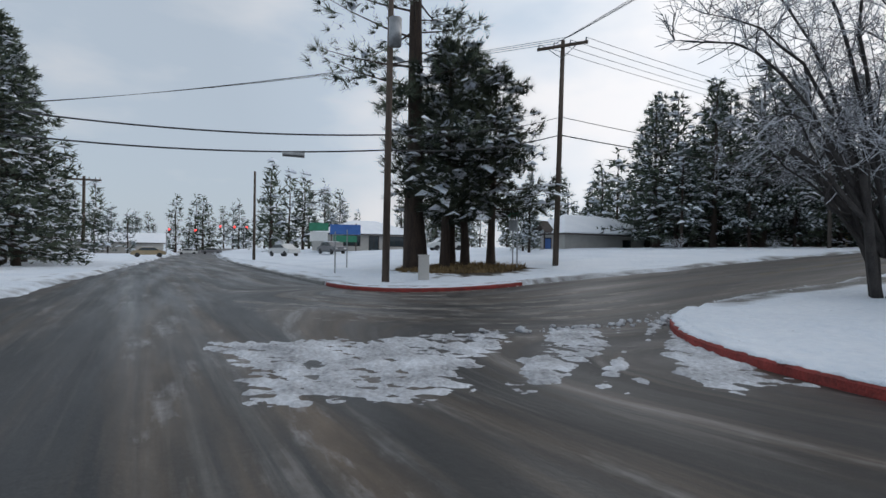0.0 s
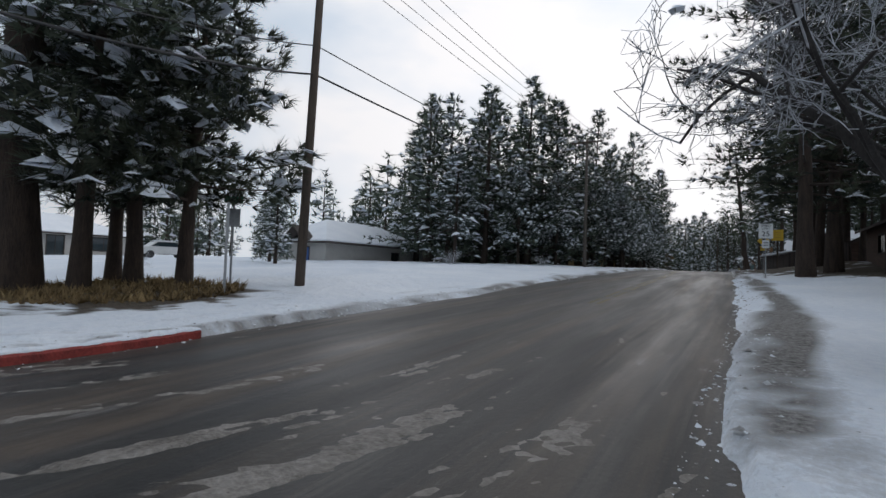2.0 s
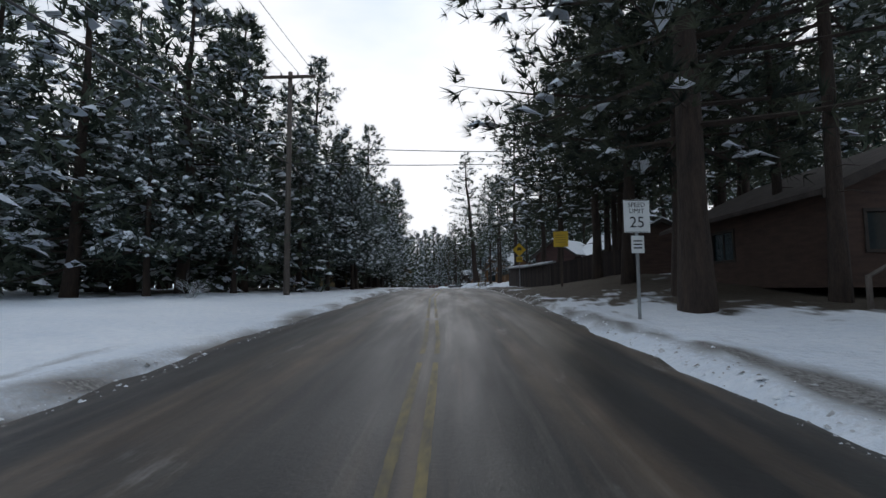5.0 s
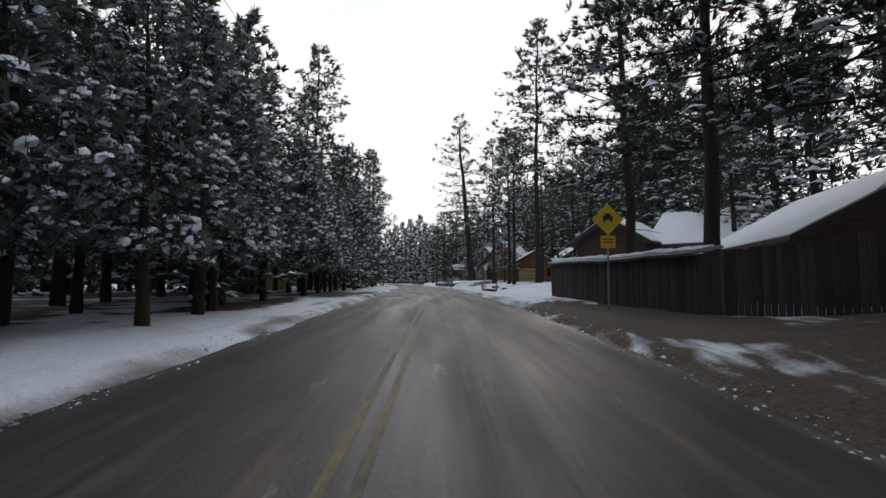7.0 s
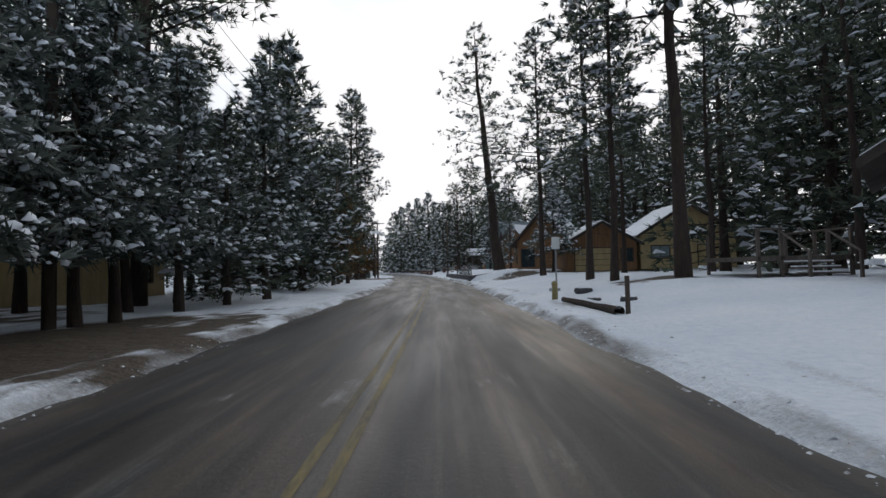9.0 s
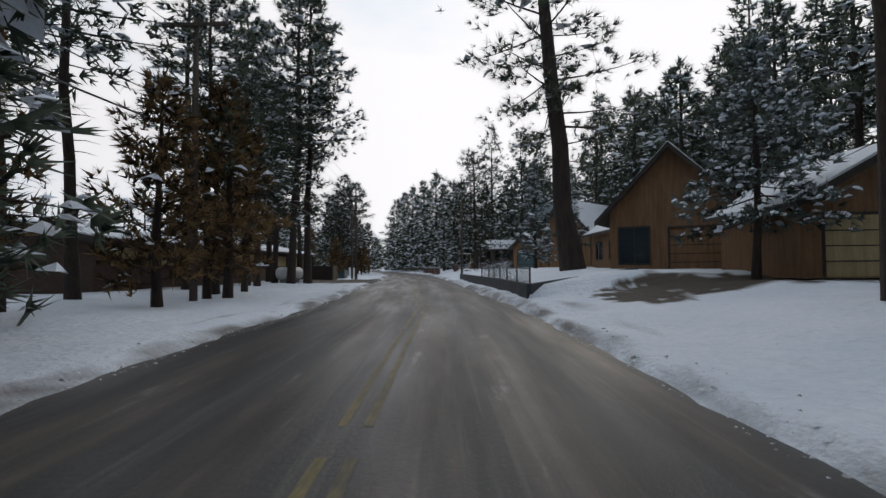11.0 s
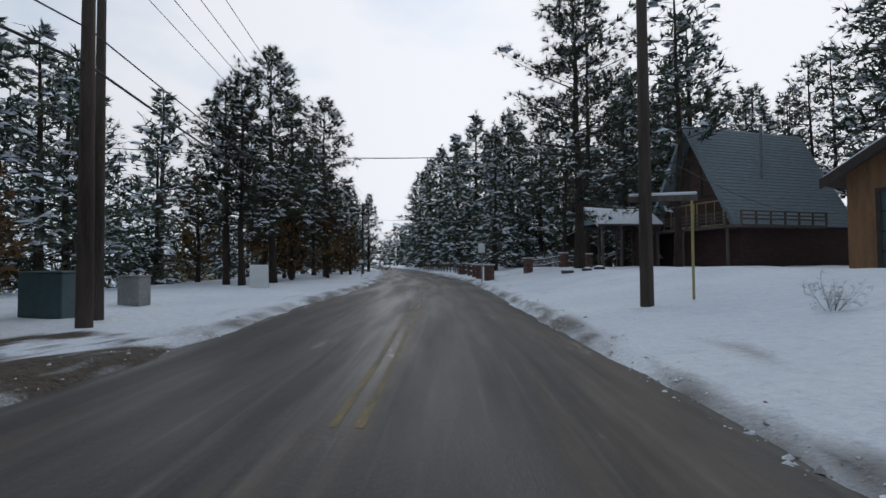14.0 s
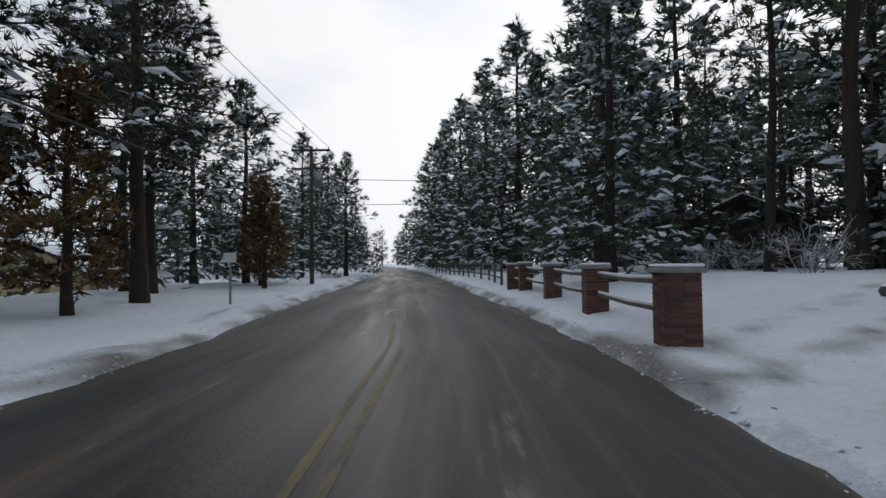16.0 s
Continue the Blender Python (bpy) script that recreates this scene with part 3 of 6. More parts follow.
kerb(edge_line((-20.0, 12.5), -8, -78, 40), "kerb_1", RED_PAINT, "worn red painted kerb round the wooded corner")
kerb([(x, float(main_right(x))) for x in np.linspace(-19.2, -60, 40)], "kerb_2", CONCRETE, "grey concrete kerb along the main street")
kerb(edge_line((-0.8, 11.5), 198, 262, 36), "kerb_3", RED_PAINT, "worn red painted kerb round the snowy corner lawn")


def snow_lip(points, seed, label):
    """Snow of the lawn that laps over the top of a kerb and breaks off unevenly at its face."""
    line = np.array(points)
    run = np.concatenate([[0], np.cumsum(np.hypot(*np.diff(line, axis=0).T))])
    u = np.arange(0, run[-1], 0.04)
    x, y = np.interp(u, run, line[:, 0]), np.interp(u, run, line[:, 1])
    side = np.stack([-np.gradient(y), np.gradient(x)], -1)
    side /= np.linalg.norm(side, axis=1)[:, None]
    side *= np.where(off_road(x + side[:, 0], y + side[:, 1]) < 0, -1.0, 1.0)[:, None]
    front = 0.035 + 0.035 * wave(u, u * 0, 0.7, seed) + 0.025 * wave(u, u * 0, 0.17, seed + 1)
    over = 0.9 + 0.35 * wave(u, u * 0, 0.4, seed + 2)
    rows = ((0.0, 0.128), (0.004, 0.145), (0.035, 0.168), (0.12, 0.176), (0.30, 0.165), (0.55, 0.10))
    verts = [(x[i] + side[i, 0] * (front[i] + d), y[i] + side[i, 1] * (front[i] + d), float(rise(y[i])) + 0.128 + (h - 0.128) * over[i]) for i in range(len(u)) for d, h in rows]
    w = len(rows)
    faces = [(i * w + k, i * w + k + 1, i * w + w + k + 1, i * w + w + k) for i in range(len(u) - 1) for k in range(w - 1)]
    me = mesh_of("snow_lip", verts, faces, SNOW_GROUND)
    me.polygons.foreach_set("use_smooth", [True] * len(me.polygons))
    return tagged(new("snow_lip", me), label, "snow", kind="stuff")


snow_lip(edge_line((-0.8, 11.5), 196, 264, 60), 61, "white snow lapping over the red kerb of the corner lawn")
snow_lip(edge_line((-20.0, 12.5), -8, -78, 60), 71, "white snow lapping over the red kerb of the wooded corner")


def stripe(name, offset, width, y0, y1, material, label, dash=()):
    verts, faces = [], []
    y, r = y0, random.Random(5)
    while y < y1:
        n = min(y + 0.7, y1)
        if r.random() > 0.10:
            k = len(verts)
            for v in (y, n):
                c = float(centre(v)) + offset + float(np.interp(v, [20, 34, 48, 66, 90, 115, 240], [0.3, 0.15, -0.3, -0.15, 0.1, 0.25, 0.3]))
                w = width * r.uniform(0.75, 1.0)
                verts += [(c - w / 2, v, float(rise(v)) + 0.004), (c + w / 2, v, float(rise(v)) + 0.004)]
            faces.append((k, k + 1, k + 3, k + 2))
        y = n
    return tagged(new(name, mesh_of(name, verts, faces, material)), label, "road marking", kind="structure")


YELLOW_LINE = mat("worn_yellow_line", (0.05, 0.045, 0.038), (0.22, 0.17, 0.055), 1.3, 0.6, 0.2, (2, 0.5, 1), fine=7)
stripe("line_1", -0.22, 0.10, 20, 260, YELLOW_LINE, "worn double yellow line under road dirt")
stripe("line_2", 0.01, 0.10, 20, 260, YELLOW_LINE, "worn double yellow line under road dirt")


# ---- trees ----
def raw_mesh(name, verts, tris, material, smooth=False):
    verts, tris = np.asarray(verts, float), np.asarray(tris, np.int32)
    me = bpy.data.meshes.new(name)
    me.vertices.add(len(verts))
    me.vertices.foreach_set("co", verts.ravel())
    me.loops.add(tris.size)
    me.loops.foreach_set("vertex_index", tris.ravel())
    me.polygons.add(len(tris))
    me.polygons.foreach_set("loop_start", np.arange(len(tris)) * 3)
    me.polygons.foreach_set("use_smooth", [smooth] * len(tris))
    me.update()
    me.validate()
    me.materials.append(material)
    return me


def tubes(lines, radii, sides=3):
    """Tapered tubes along many lines of points, as one set of triangles."""
    verts, tris = [], []
    for pts, rad in zip(lines, radii):
        pts = np.asarray(pts, float)
        k = sum(len(v) for v in verts)
        t = np.gradient(pts, axis=0)
        t /= np.linalg.norm(t, axis=1)[:, None] + 1e-9
        ref = np.where(np.abs(t[:, 2:3]) > 0.9, [[1.0, 0, 0]], [[0, 0, 1.0]])
        u = np.cross(t, ref)
        u /= np.linalg.norm(u, axis=1)[:, None] + 1e-9
        w = np.cross(t, u)
        a = np.arange(sides) * 2 * np.pi / sides
        ring = pts[:, None] + np.asarray(rad)[:, None, None] * (np.cos(a)[None, :, None] * u[:, None] + np.sin(a)[None, :, None] * w[:, None])
        verts.append(ring.reshape(-1, 3))
        for i in range(len(pts) - 1):
            for j in range(sides):
                p, q = k + i * sides + j, k + i * sides + (j + 1) % sides
                tris += [(p, q, q + sides), (p, q + sides, p + sides)]
    return np.concatenate(verts), np.array(tris)


def tufts(at, out, size, blades, r, spread=0.62):
    """Sprays of narrow blades: each spray is one island."""
    n = len(at)
    tilt = r.normal(size=(n, 3))
    side = np.cross(out, tilt)
    side /= np.linalg.norm(side, axis=1)[:, None] + 1e-9
    size = np.broadcast_to(size, (n,))[:, None]
    wide = 0.69 / max(blades, 5)
    a, b = at + side * size * wide, at - side * size * wide
    way = out[:, None] + spread * r.normal(size=(n, blades, 3))
    way /= np.linalg.norm(way, axis=2)[..., None] + 1e-9
    tips = at[:, None] + way * size[:, None] * r.uniform(0.7, 1.25, (n, blades, 1))
    verts = np.concatenate([a[:, None], b[:, None], tips], 1)
    base = np.arange(n)[:, None] * (blades + 2)
    k = np.arange(blades)[None]
    tris = np.stack([base + 0 * k, base + 1 + 0 * k, base + 2 + k], -1)
    return verts.reshape(-1, 3), tris.reshape(-1, 3)


def pads(at, size, r, fall=0.28, out=None):
    """Small uneven heaps of snow; where out is given they lie along drooping sprays."""
    n, m = len(at), 5
    a = np.arange(m) * 2 * np.pi / m + r.uniform(0, 6, (n, 1))
    rad = size[:, None] * r.uniform(0.4, 1.45, (n, m))
    drop = -fall * rad * r.uniform(0.2, 1.9, (n, m))
    rim = np.stack([np.cos(a) * rad, np.sin(a) * rad, drop], -1)
    if out is not None:
        along = (rim[..., :2] * out[:, None, :2]).sum(-1)
        rim[..., :2] += 0.55 * along[..., None] * out[:, None, :2]
        rim[..., 2] += along * (out[:, None, 2] - 0.35)
    top = at + np.stack([r.normal(size=n) * 0.22 * size, r.normal(size=n) * 0.22 * size, r.uniform(0.15, 0.5, n) * size], -1)
    verts = np.concatenate([top[:, None], rim + at[:, None]], 1)
    base = np.arange(n)[:, None] * (m + 1)
    k = np.arange(m)[None]
    tris = np.stack([base + 0 * k, base + 1 + k, base + 1 + (k + 1) % m], -1)
    return verts.reshape(-1, 3), tris.reshape(-1, 3)


def cushions(at, out, size, r):
    """Longer rounded pillows of snow lying along drooping boughs."""
    n, m = len(at), 5
    u = out * (1, 1, 0.6) + r.normal(size=out.shape) * 0.3 - (0, 0, 0.25)
    u /= np.linalg.norm(u, axis=1)[:, None] + 1e-9
    w = np.cross(u, (0, 0, 1.0))
    w /= np.linalg.norm(w, axis=1)[:, None] + 1e-9
    up = np.cross(w, u)
    a = np.arange(m) * 2 * np.pi / m
    rings = [at[:, None] + 0.55 * size[:, None, None] * up[:, None] + 0.1 * size[:, None, None] * r.normal(size=(n, 1, 3))]
    for q, lift in ((0.66, 0.32), (0.95, -0.25)):
        rad = q * size[:, None] * r.uniform(0.6, 1.35, (n, m))
        rings.append(at[:, None] + (1.12 * np.cos(a) * rad)[..., None] * u[:, None] + (0.86 * np.sin(a) * rad)[..., None] * w[:, None] + (lift * size)[:, None, None] * up[:, None])
    verts = np.concatenate(rings, 1)
    base = np.arange(n)[:, None] * (1 + 2 * m)
    k = np.arange(m)[None]
    nx = (k + 1) % m
    tris = np.concatenate([np.stack([base + 0 * k, base + 1 + k, base + 1 + nx], -1), np.stack([base + 1 + k, base + 1 + m + k, base + 1 + m + nx], -1), np.stack([base + 1 + k, base + 1 + m + nx, base + 1 + nx], -1)], 1)
    return verts.reshape(-1, 3), tris.reshape(-1, 3)


def conifer(seed, tall, start, reach, limbs, per_limb, tuft, needles, bark, snow, droop=-0.15, cone=1.0, thick=0.016, blades=6, name="pine_tree", label="", ragged=0.35, raw=False, lumps=1.0):
    """A conifer: tapered trunk, limbs in loose whorls, sprays of needles and snow lying on them."""
    r = np.random.RandomState(seed)
    r0 = tall * thick
    zs = np.linspace(0, tall, 9)
    bend = np.cumsum(r.normal(size=(9, 2)) * tall * 0.004, axis=0)
    trunk = np.column_stack([bend - bend[0], zs])
    trunk[0, 2] = -0.6
    trunk_r = r0 * (1 - zs / tall) ** 0.8 + 0.02
    trunk_r[0] *= 1.35
    tv, tt = tubes([trunk], [trunk_r], 9)
    lines, rads, at, out, sz, snow_at, snow_out, snow_sz = [], [], [], [], [], [], [], []
    dead = r.uniform(0.35, 1.0, 40)
    for i in range(limbs):
        u = (i + r.rand()) / limbs
        z = tall * (start + (0.985 - start) * u)
        shape = (1 - u) ** cone * (0.55 + 0.45 * min(1, (u + 0.08) * 5))
        length = reach * (shape * r.uniform(1 - ragged, 1 + ragged * 0.5) + 0.05)
        a = i * 2.4 + r.normal() * 0.5
        up = droop + 0.55 * u + r.normal() * 0.10
        way = np.array([np.cos(a), np.sin(a), up])
        base = np.array([np.interp(z, zs, trunk[:, 0]), np.interp(z, zs, trunk[:, 1]), z])
        s = np.linspace(0, 1, 4)[:, None]
        pts = base + way * length * s + np.array([0, 0, 0.22 * length * (0.25 - droop)]) * (s ** 2 - 0.6 * s) * 1.5
        lines.append(pts)
        rads.append(np.linspace(0.012 + length * 0.012, 0.008, 4))
        n = max(3, int(per_limb * (0.35 + 0.9 * shape)))
        t = r.uniform(0.22, 1.03, n) ** 0.75
        lat = r.normal(size=n) * length * 0.23 * (1.1 - t * 0.6)
        sidew = np.array([-np.sin(a), np.cos(a), 0])
        k = t * 3
        p = np.stack([np.interp(k, [0, 1, 2, 3], pts[:, c]) for c in range(3)], -1) + lat[:, None] * sidew + np.stack([0 * t, 0 * t, r.normal(size=n) * 0.42 * tuft - np.abs(lat) * 0.15], -1)
        o = way * 0.8 + sidew * np.sign(lat)[:, None] * 0.6 + r.normal(size=(n, 3)) * 0.3 + np.array([0, 0, 0.3])
        at.append(p)
        out.append(o / np.linalg.norm(o, axis=1)[:, None])
        sz.append(tuft * r.uniform(0.7, 1.3, n))
        pick = r.rand(n) < (snow if lumps == 1.0 else snow * (0.25 + 1.3 * t))
        if pick.any():
            snow_out.append(out[-1][pick])
            snow_at.append(p[pick] + np.array([0, 0, tuft * 0.22]))
            snow_sz.append(tuft * lumps * r.uniform(0.28, 0.75, pick.sum()))
    for i in range(8 if start > 0.25 else 0):
        z = tall * start * r.uniform(0.35, 1.0)
        a, d = r.uniform(0, 6.28), reach * 0.35 * dead[i]
        lines.append(np.array([[0, 0, z], [np.cos(a) * d * 0.5, np.sin(a) * d * 0.5, z - 0.05 * d], [np.cos(a) * d, np.sin(a) * d, z - 0.2 * d]]))
        rads.append([0.03, 0.018, 0.006])
    at, out, sz = np.concatenate(at), np.concatenate(out), np.concatenate(sz)
    made = [("trunk", tv, tt, bark, True), ("limb", *tubes(lines, rads, 3), bark, False), ("crown", *tufts(at, out, sz, blades, r), needles, False)]
    if snow_at:
        snow_at, snow_out, snow_sz = np.concatenate(snow_at), np.concatenate(snow_out), np.concatenate(snow_sz)
        lying = pads(snow_at, snow_sz, r, 0.28, snow_out) if lumps == 1.0 else cushions(snow_at, snow_out, snow_sz, r)
        made.append(("snow_load", *lying, TREE_SNOW, lumps != 1.0))
    if raw:
        return made
    thing = root(name, Matrix(), label, "tree")
    thing["tall"] = float(tall)
    for what, v, t, m, smooth in made:
        tagged(part(what, raw_mesh(what, v, t, m, smooth), None, thing), kind="stuff" if what != "trunk" else "", label="patches of white snow" if what == "snow_load" else "")
    return thing


def bare_tree(seed, tall, stems, name, label, spread=0.5, levels=5, frost=FROST, bark=BARK_GREY, low=0.0, boughs=(), girth=0.018):
    """A leafless tree: stems that fork again and again into frosted twigs."""
    r = np.random.RandomState(seed)
    lines, rads, twigs, trads = [], [], [], []

    def grow(p, d, length, rad, level):
        pts = [p]
        q, w = p.copy(), d.copy()
        for _ in range(3):
            w = w + r.normal(size=3) * 0.13 + np.array([0, 0, 0.03])
            w /= np.linalg.norm(w)
            q = q + w * length / 3
            pts.append(q.copy())
        (lines if level < 3 else twigs).append(pts)
        (rads if level < 3 else trads).append(np.linspace(rad, rad * 0.62, 4))
        if level >= levels:
            return
        for k in range(3 if level < 4 else 4):
            i = r.randint(1, 4)
            v = w + r.normal(size=3) * (spread + 0.08 * level) + np.array([0, 0, 0.12 - 0.06 * level])
            v /= np.linalg.norm(v)
            tip = np.array(pts[i]) + v * length * 0.7
            if level > 0 and (tip[2] < low or (tip[2] < low * 1.9 and np.hypot(tip[0], tip[1]) > low * 1.5)):
                continue
            grow(np.array(pts[i]), v, length * r.uniform(0.55, 0.78), max(rad * 0.5, 0.006), level + 1)

    for k in range(stems):
        a = k * 6.28 / stems + r.rand()
        d = np.array([np.cos(a) * (0.42 if np.cos(a) > 0 or not boughs else 0.08), np.sin(a) * 0.42, 1.0])
        grow(np.array([np.cos(a) * 0.12, np.sin(a) * 0.12, -0.3]), d / np.linalg.norm(d), tall * 0.38, tall * girth, 0)
    for angle, reach, top, tip in boughs:
        way = np.array([math.cos(radians(angle)), math.sin(radians(angle)), 0.0])
        t = np.linspace(0, 1, 10)[:, None]
        arc = way * reach * t + np.array([0, 0, 1.0]) * (0.9 + (top - 0.9) * np.sin(np.minimum(t * 1.9, 1.571)) + (tip - top) * np.clip(t - 0.75, 0, 1) * 4)
        arc = arc + np.cumsum(r.normal(size=(10, 3)) * 0.05 * reach / 6, axis=0)
        lines.append(arc)
        rads.append(np.linspace(0.058, 0.007, 10))
        for k in range(3, 10):
            for _ in range(3):
                v = (arc[k] - arc[k - 1]) / np.linalg.norm(arc[k] - arc[k - 1]) * 0.6 + r.normal(size=3) * 0.5
                grow(arc[k], v / np.linalg.norm(v), r.uniform(0.5, 1.3) * (1.25 - k / 12), 0.014, levels - 2)
    thing = root(name, Matrix(), label, "tree")
    part("trunk", raw_mesh("trunk", *tubes(lines, rads, 6), bark, True), None, thing)
    tagged(part("twig", raw_mesh("twig", *tubes(twigs, trads, 3), frost), None, thing, "frosted thin twigs"), kind="stuff")
    return thing


def stand(tree, x, y, s=1.0, turn=0.0, lean=0.0):
    m = pose(x, y, gz(x, y) - 0.05, lean, lean * 0.6, turn) @ Matrix.Scale(s, 4)
    return copy_thing(tree, m)


def hide_away(tree):
    """The first of a kind is only the pattern for its copies."""
    for o in (*tree.children_recursive, tree):
        bpy.data.objects.remove(o)


LIGHTER = {}            # for the trees that stand back from the street


def plant(tree, x, y, tall, turn=0.0, lean=0.0):
    if abs(x - float(centre(y))) > 12.5 and y > 20 and tree.name in LIGHTER:
        tree = LIGHTER[tree.name]
    return stand(tree, x, y, tall / tree["tall"], turn, lean)


FIR_L = "snow-dusted dark green fir tree in the snow"
PINE_L = "tall pine tree with a bare dark trunk and ragged crown"
DARK_L = "dark dense pine tree with snow on its upper boughs"
LADEN_L = "fir tree with heavy white snow on drooping boughs"


def grown(seeds, tall, start, reach, limbs, per_limb, tuft, needles, snow, droop, cone, thick, name, label, ragged=0.35, lumps=1.0, blades=6):
    """Patterns of one kind of tree, with a lighter twin of each for the trees that stand back."""
    out = []
    for k in seeds:
        full = conifer(k, tall, start, reach, limbs, per_limb, tuft, needles, BARK, snow, droop, cone, thick, blades, name, label, ragged, lumps=lumps)
        slim = conifer(k, tall, start, reach, limbs * 3 // 4, per_limb * 0.72, tuft * 1.18, needles, BARK, snow * 0.7, droop, cone, thick, 4, name, label, ragged)
        LIGHTER[full.name] = slim
        out.append(full)
    return out


firs = grown((10, 11, 12), 17, 0.07, 5.7, 84, 25, 0.50, NEEDLE, 0.24, -0.16, 0.88, 0.016, "fir_tree", FIR_L)
laden = grown((20, 21, 22), 11, 0.24, 3.3, 54, 26, 0.42, NEEDLE_FROST_HAZE, 0.42, -0.30, 0.80, 0.015, "snowy_fir_tree", LADEN_L, 0.5, 0.66)
pines = grown((30, 31, 32), 24, 0.38, 4.4, 66, 25, 0.44, NEEDLE, 0.14, -0.05, 0.62, 0.010, "pine_tree", PINE_L, 0.6, blades=8)
darks = grown((40, 41), 18, 0.28, 4.6, 70, 32, 0.40, NEEDLE_DARK, 0.12, -0.02, 0.6, 0.014, "dark_pine_tree", DARK_L, 0.55, blades=9)
cedars = grown((50, 51), 9, 0.10, 2.2, 52, 22, 0.42, NEEDLE_BROWN, 0.02, 0.25, 0.55, 0.02, "brown_cedar_tree", "reddish brown winter cedar beside the street")
corners = grown((70, 71), 11, 0.24, 3.5, 52, 30, 0.46, NEEDLE_DARK, 0.22, -0.02, 0.55, 0.02, "dark_pine_tree", DARK_L, 0.5, blades=13)
broad = grown((76, 77), 21, 0.20, 6.6, 78, 36, 0.46, NEEDLE_DARK, 0.07, -0.04, 0.45, 0.017, "broad_pine_tree", "big spreading dark pine with long ragged limbs", 0.55, blades=12)
slims = grown((78, 79), 10, 0.10, 1.75, 64, 20, 0.34, NEEDLE_FROST_HAZE, 0.26, -0.12, 0.75, 0.014, "slim_fir_tree", "slim fir with snow-dusted short boughs", 0.4, blades=8)
spires = grown((75,), 21, 0.06, 4.6, 96, 20, 0.5, NEEDLE, 0.30, -0.34, 1.05, 0.014, "spire_fir_tree", "tall narrow fir with snow on its drooping boughs", 0.25)
giant = grown((72,), 26, 0.22, 4.7, 66, 26, 0.44, NEEDLE, 0.06, -0.12, 0.4, 0.02, "giant_pine_tree", "very tall pine with a thick dark trunk and sparse limbs", 0.7, blades=13)
# One far pattern in three wears the paler needles in place of distance haze.
far_firs = [conifer(60 + k, 16, 0.06, 4.0, 24, 7, 1.4, NEEDLE_FROST_HAZE if k == 1 else NEEDLE, BARK, 0.14, -0.1, 0.9, blades=3, raw=True) for k in range(3)]
far_woods = []          # (kind, x, y, height, turn) of the trees that stay far off


# ---- buildings ----
def wall_panel(width, height, holes, thick=0.16):
    """A wall along x from 0 to width, its outer face at y = 0, with openings (x0, z0, x1, z1) right through it."""
    xs = sorted({0.0, width, *(h[0] for h in holes), *(h[2] for h in holes)})
    zs = sorted({0.0, height, *(h[1] for h in holes), *(h[3] for h in holes)})
    bm = bmesh.new()
    for a, b in zip(xs, xs[1:]):
        run = None
        for c, d in zip(zs, zs[1:]):
            mx, mz = (a + b) / 2, (c + d) / 2
            if any(h[0] < mx < h[2] and h[1] < mz < h[3] for h in holes):
                run = None
                continue
            add_box(bm, a, 0, c, b, thick, d)
    bmesh.ops.remove_doubles(bm, verts=bm.verts, dist=0.0005)
    return bm


def framed(parent, m, hole, frame_m, pane_m, kind="window", bars=1, rail=0):
    """A window or door in its opening: a frame round it, a sill, and panes set back in it."""
    x0, z0, x1, z1 = hole
    w = 0.09
    if kind == "window":
        bm = bmesh.new()
        rings = []
        for y in (-0.03, 0.10):
            for a, b, c, d in ((x0 - w, z0 - w, x1 + w, z1 + w), (x0, z0, x1, z1)):
                rings.append([bm.verts.new((u, y, v)) for u, v in ((a, b), (c, b), (c, d), (a, d))])
        for k in range(4):
            q = (k + 1) % 4
            for p, o in ((0, 1), (3, 2), (2, 0), (1, 3)):
                bm.faces.new((rings[p][k], rings[p][q], rings[o][q], rings[o][k]))
        bmesh.ops.recalc_face_normals(bm, faces=bm.faces)
    else:
        bm = prism([(x0 - w, z0), (x0, z0), (x0, z1), (x1, z1), (x1, z0), (x1 + w, z0), (x1 + w, z1 + w), (x0 - w, z1 + w)], -0.03, 0.10)
    bmesh.ops.transform(bm, matrix=m, verts=bm.verts)
    win = part("window" if kind == "window" else "door", bm, frame_m, parent)
    for k in range(1, bars + 1):
        u = x0 + (x1 - x0) * k / (bars + 1)
        part("glazing_bar", box(u - 0.025, 0.02, z0, u + 0.025, 0.09, z1, m=m), frame_m, win)
    for k in range(1, rail + 1):
        u = z0 + (z1 - z0) * k / (rail + 1)
        part("rail", box(x0, 0.025, u - 0.02, x1, 0.085, u + 0.02, m=m), frame_m, win)
    part("pane" if kind == "window" else "panel", box(x0, 0.05, z0, x1, 0.075, z1, m=m), pane_m, win)
    return win


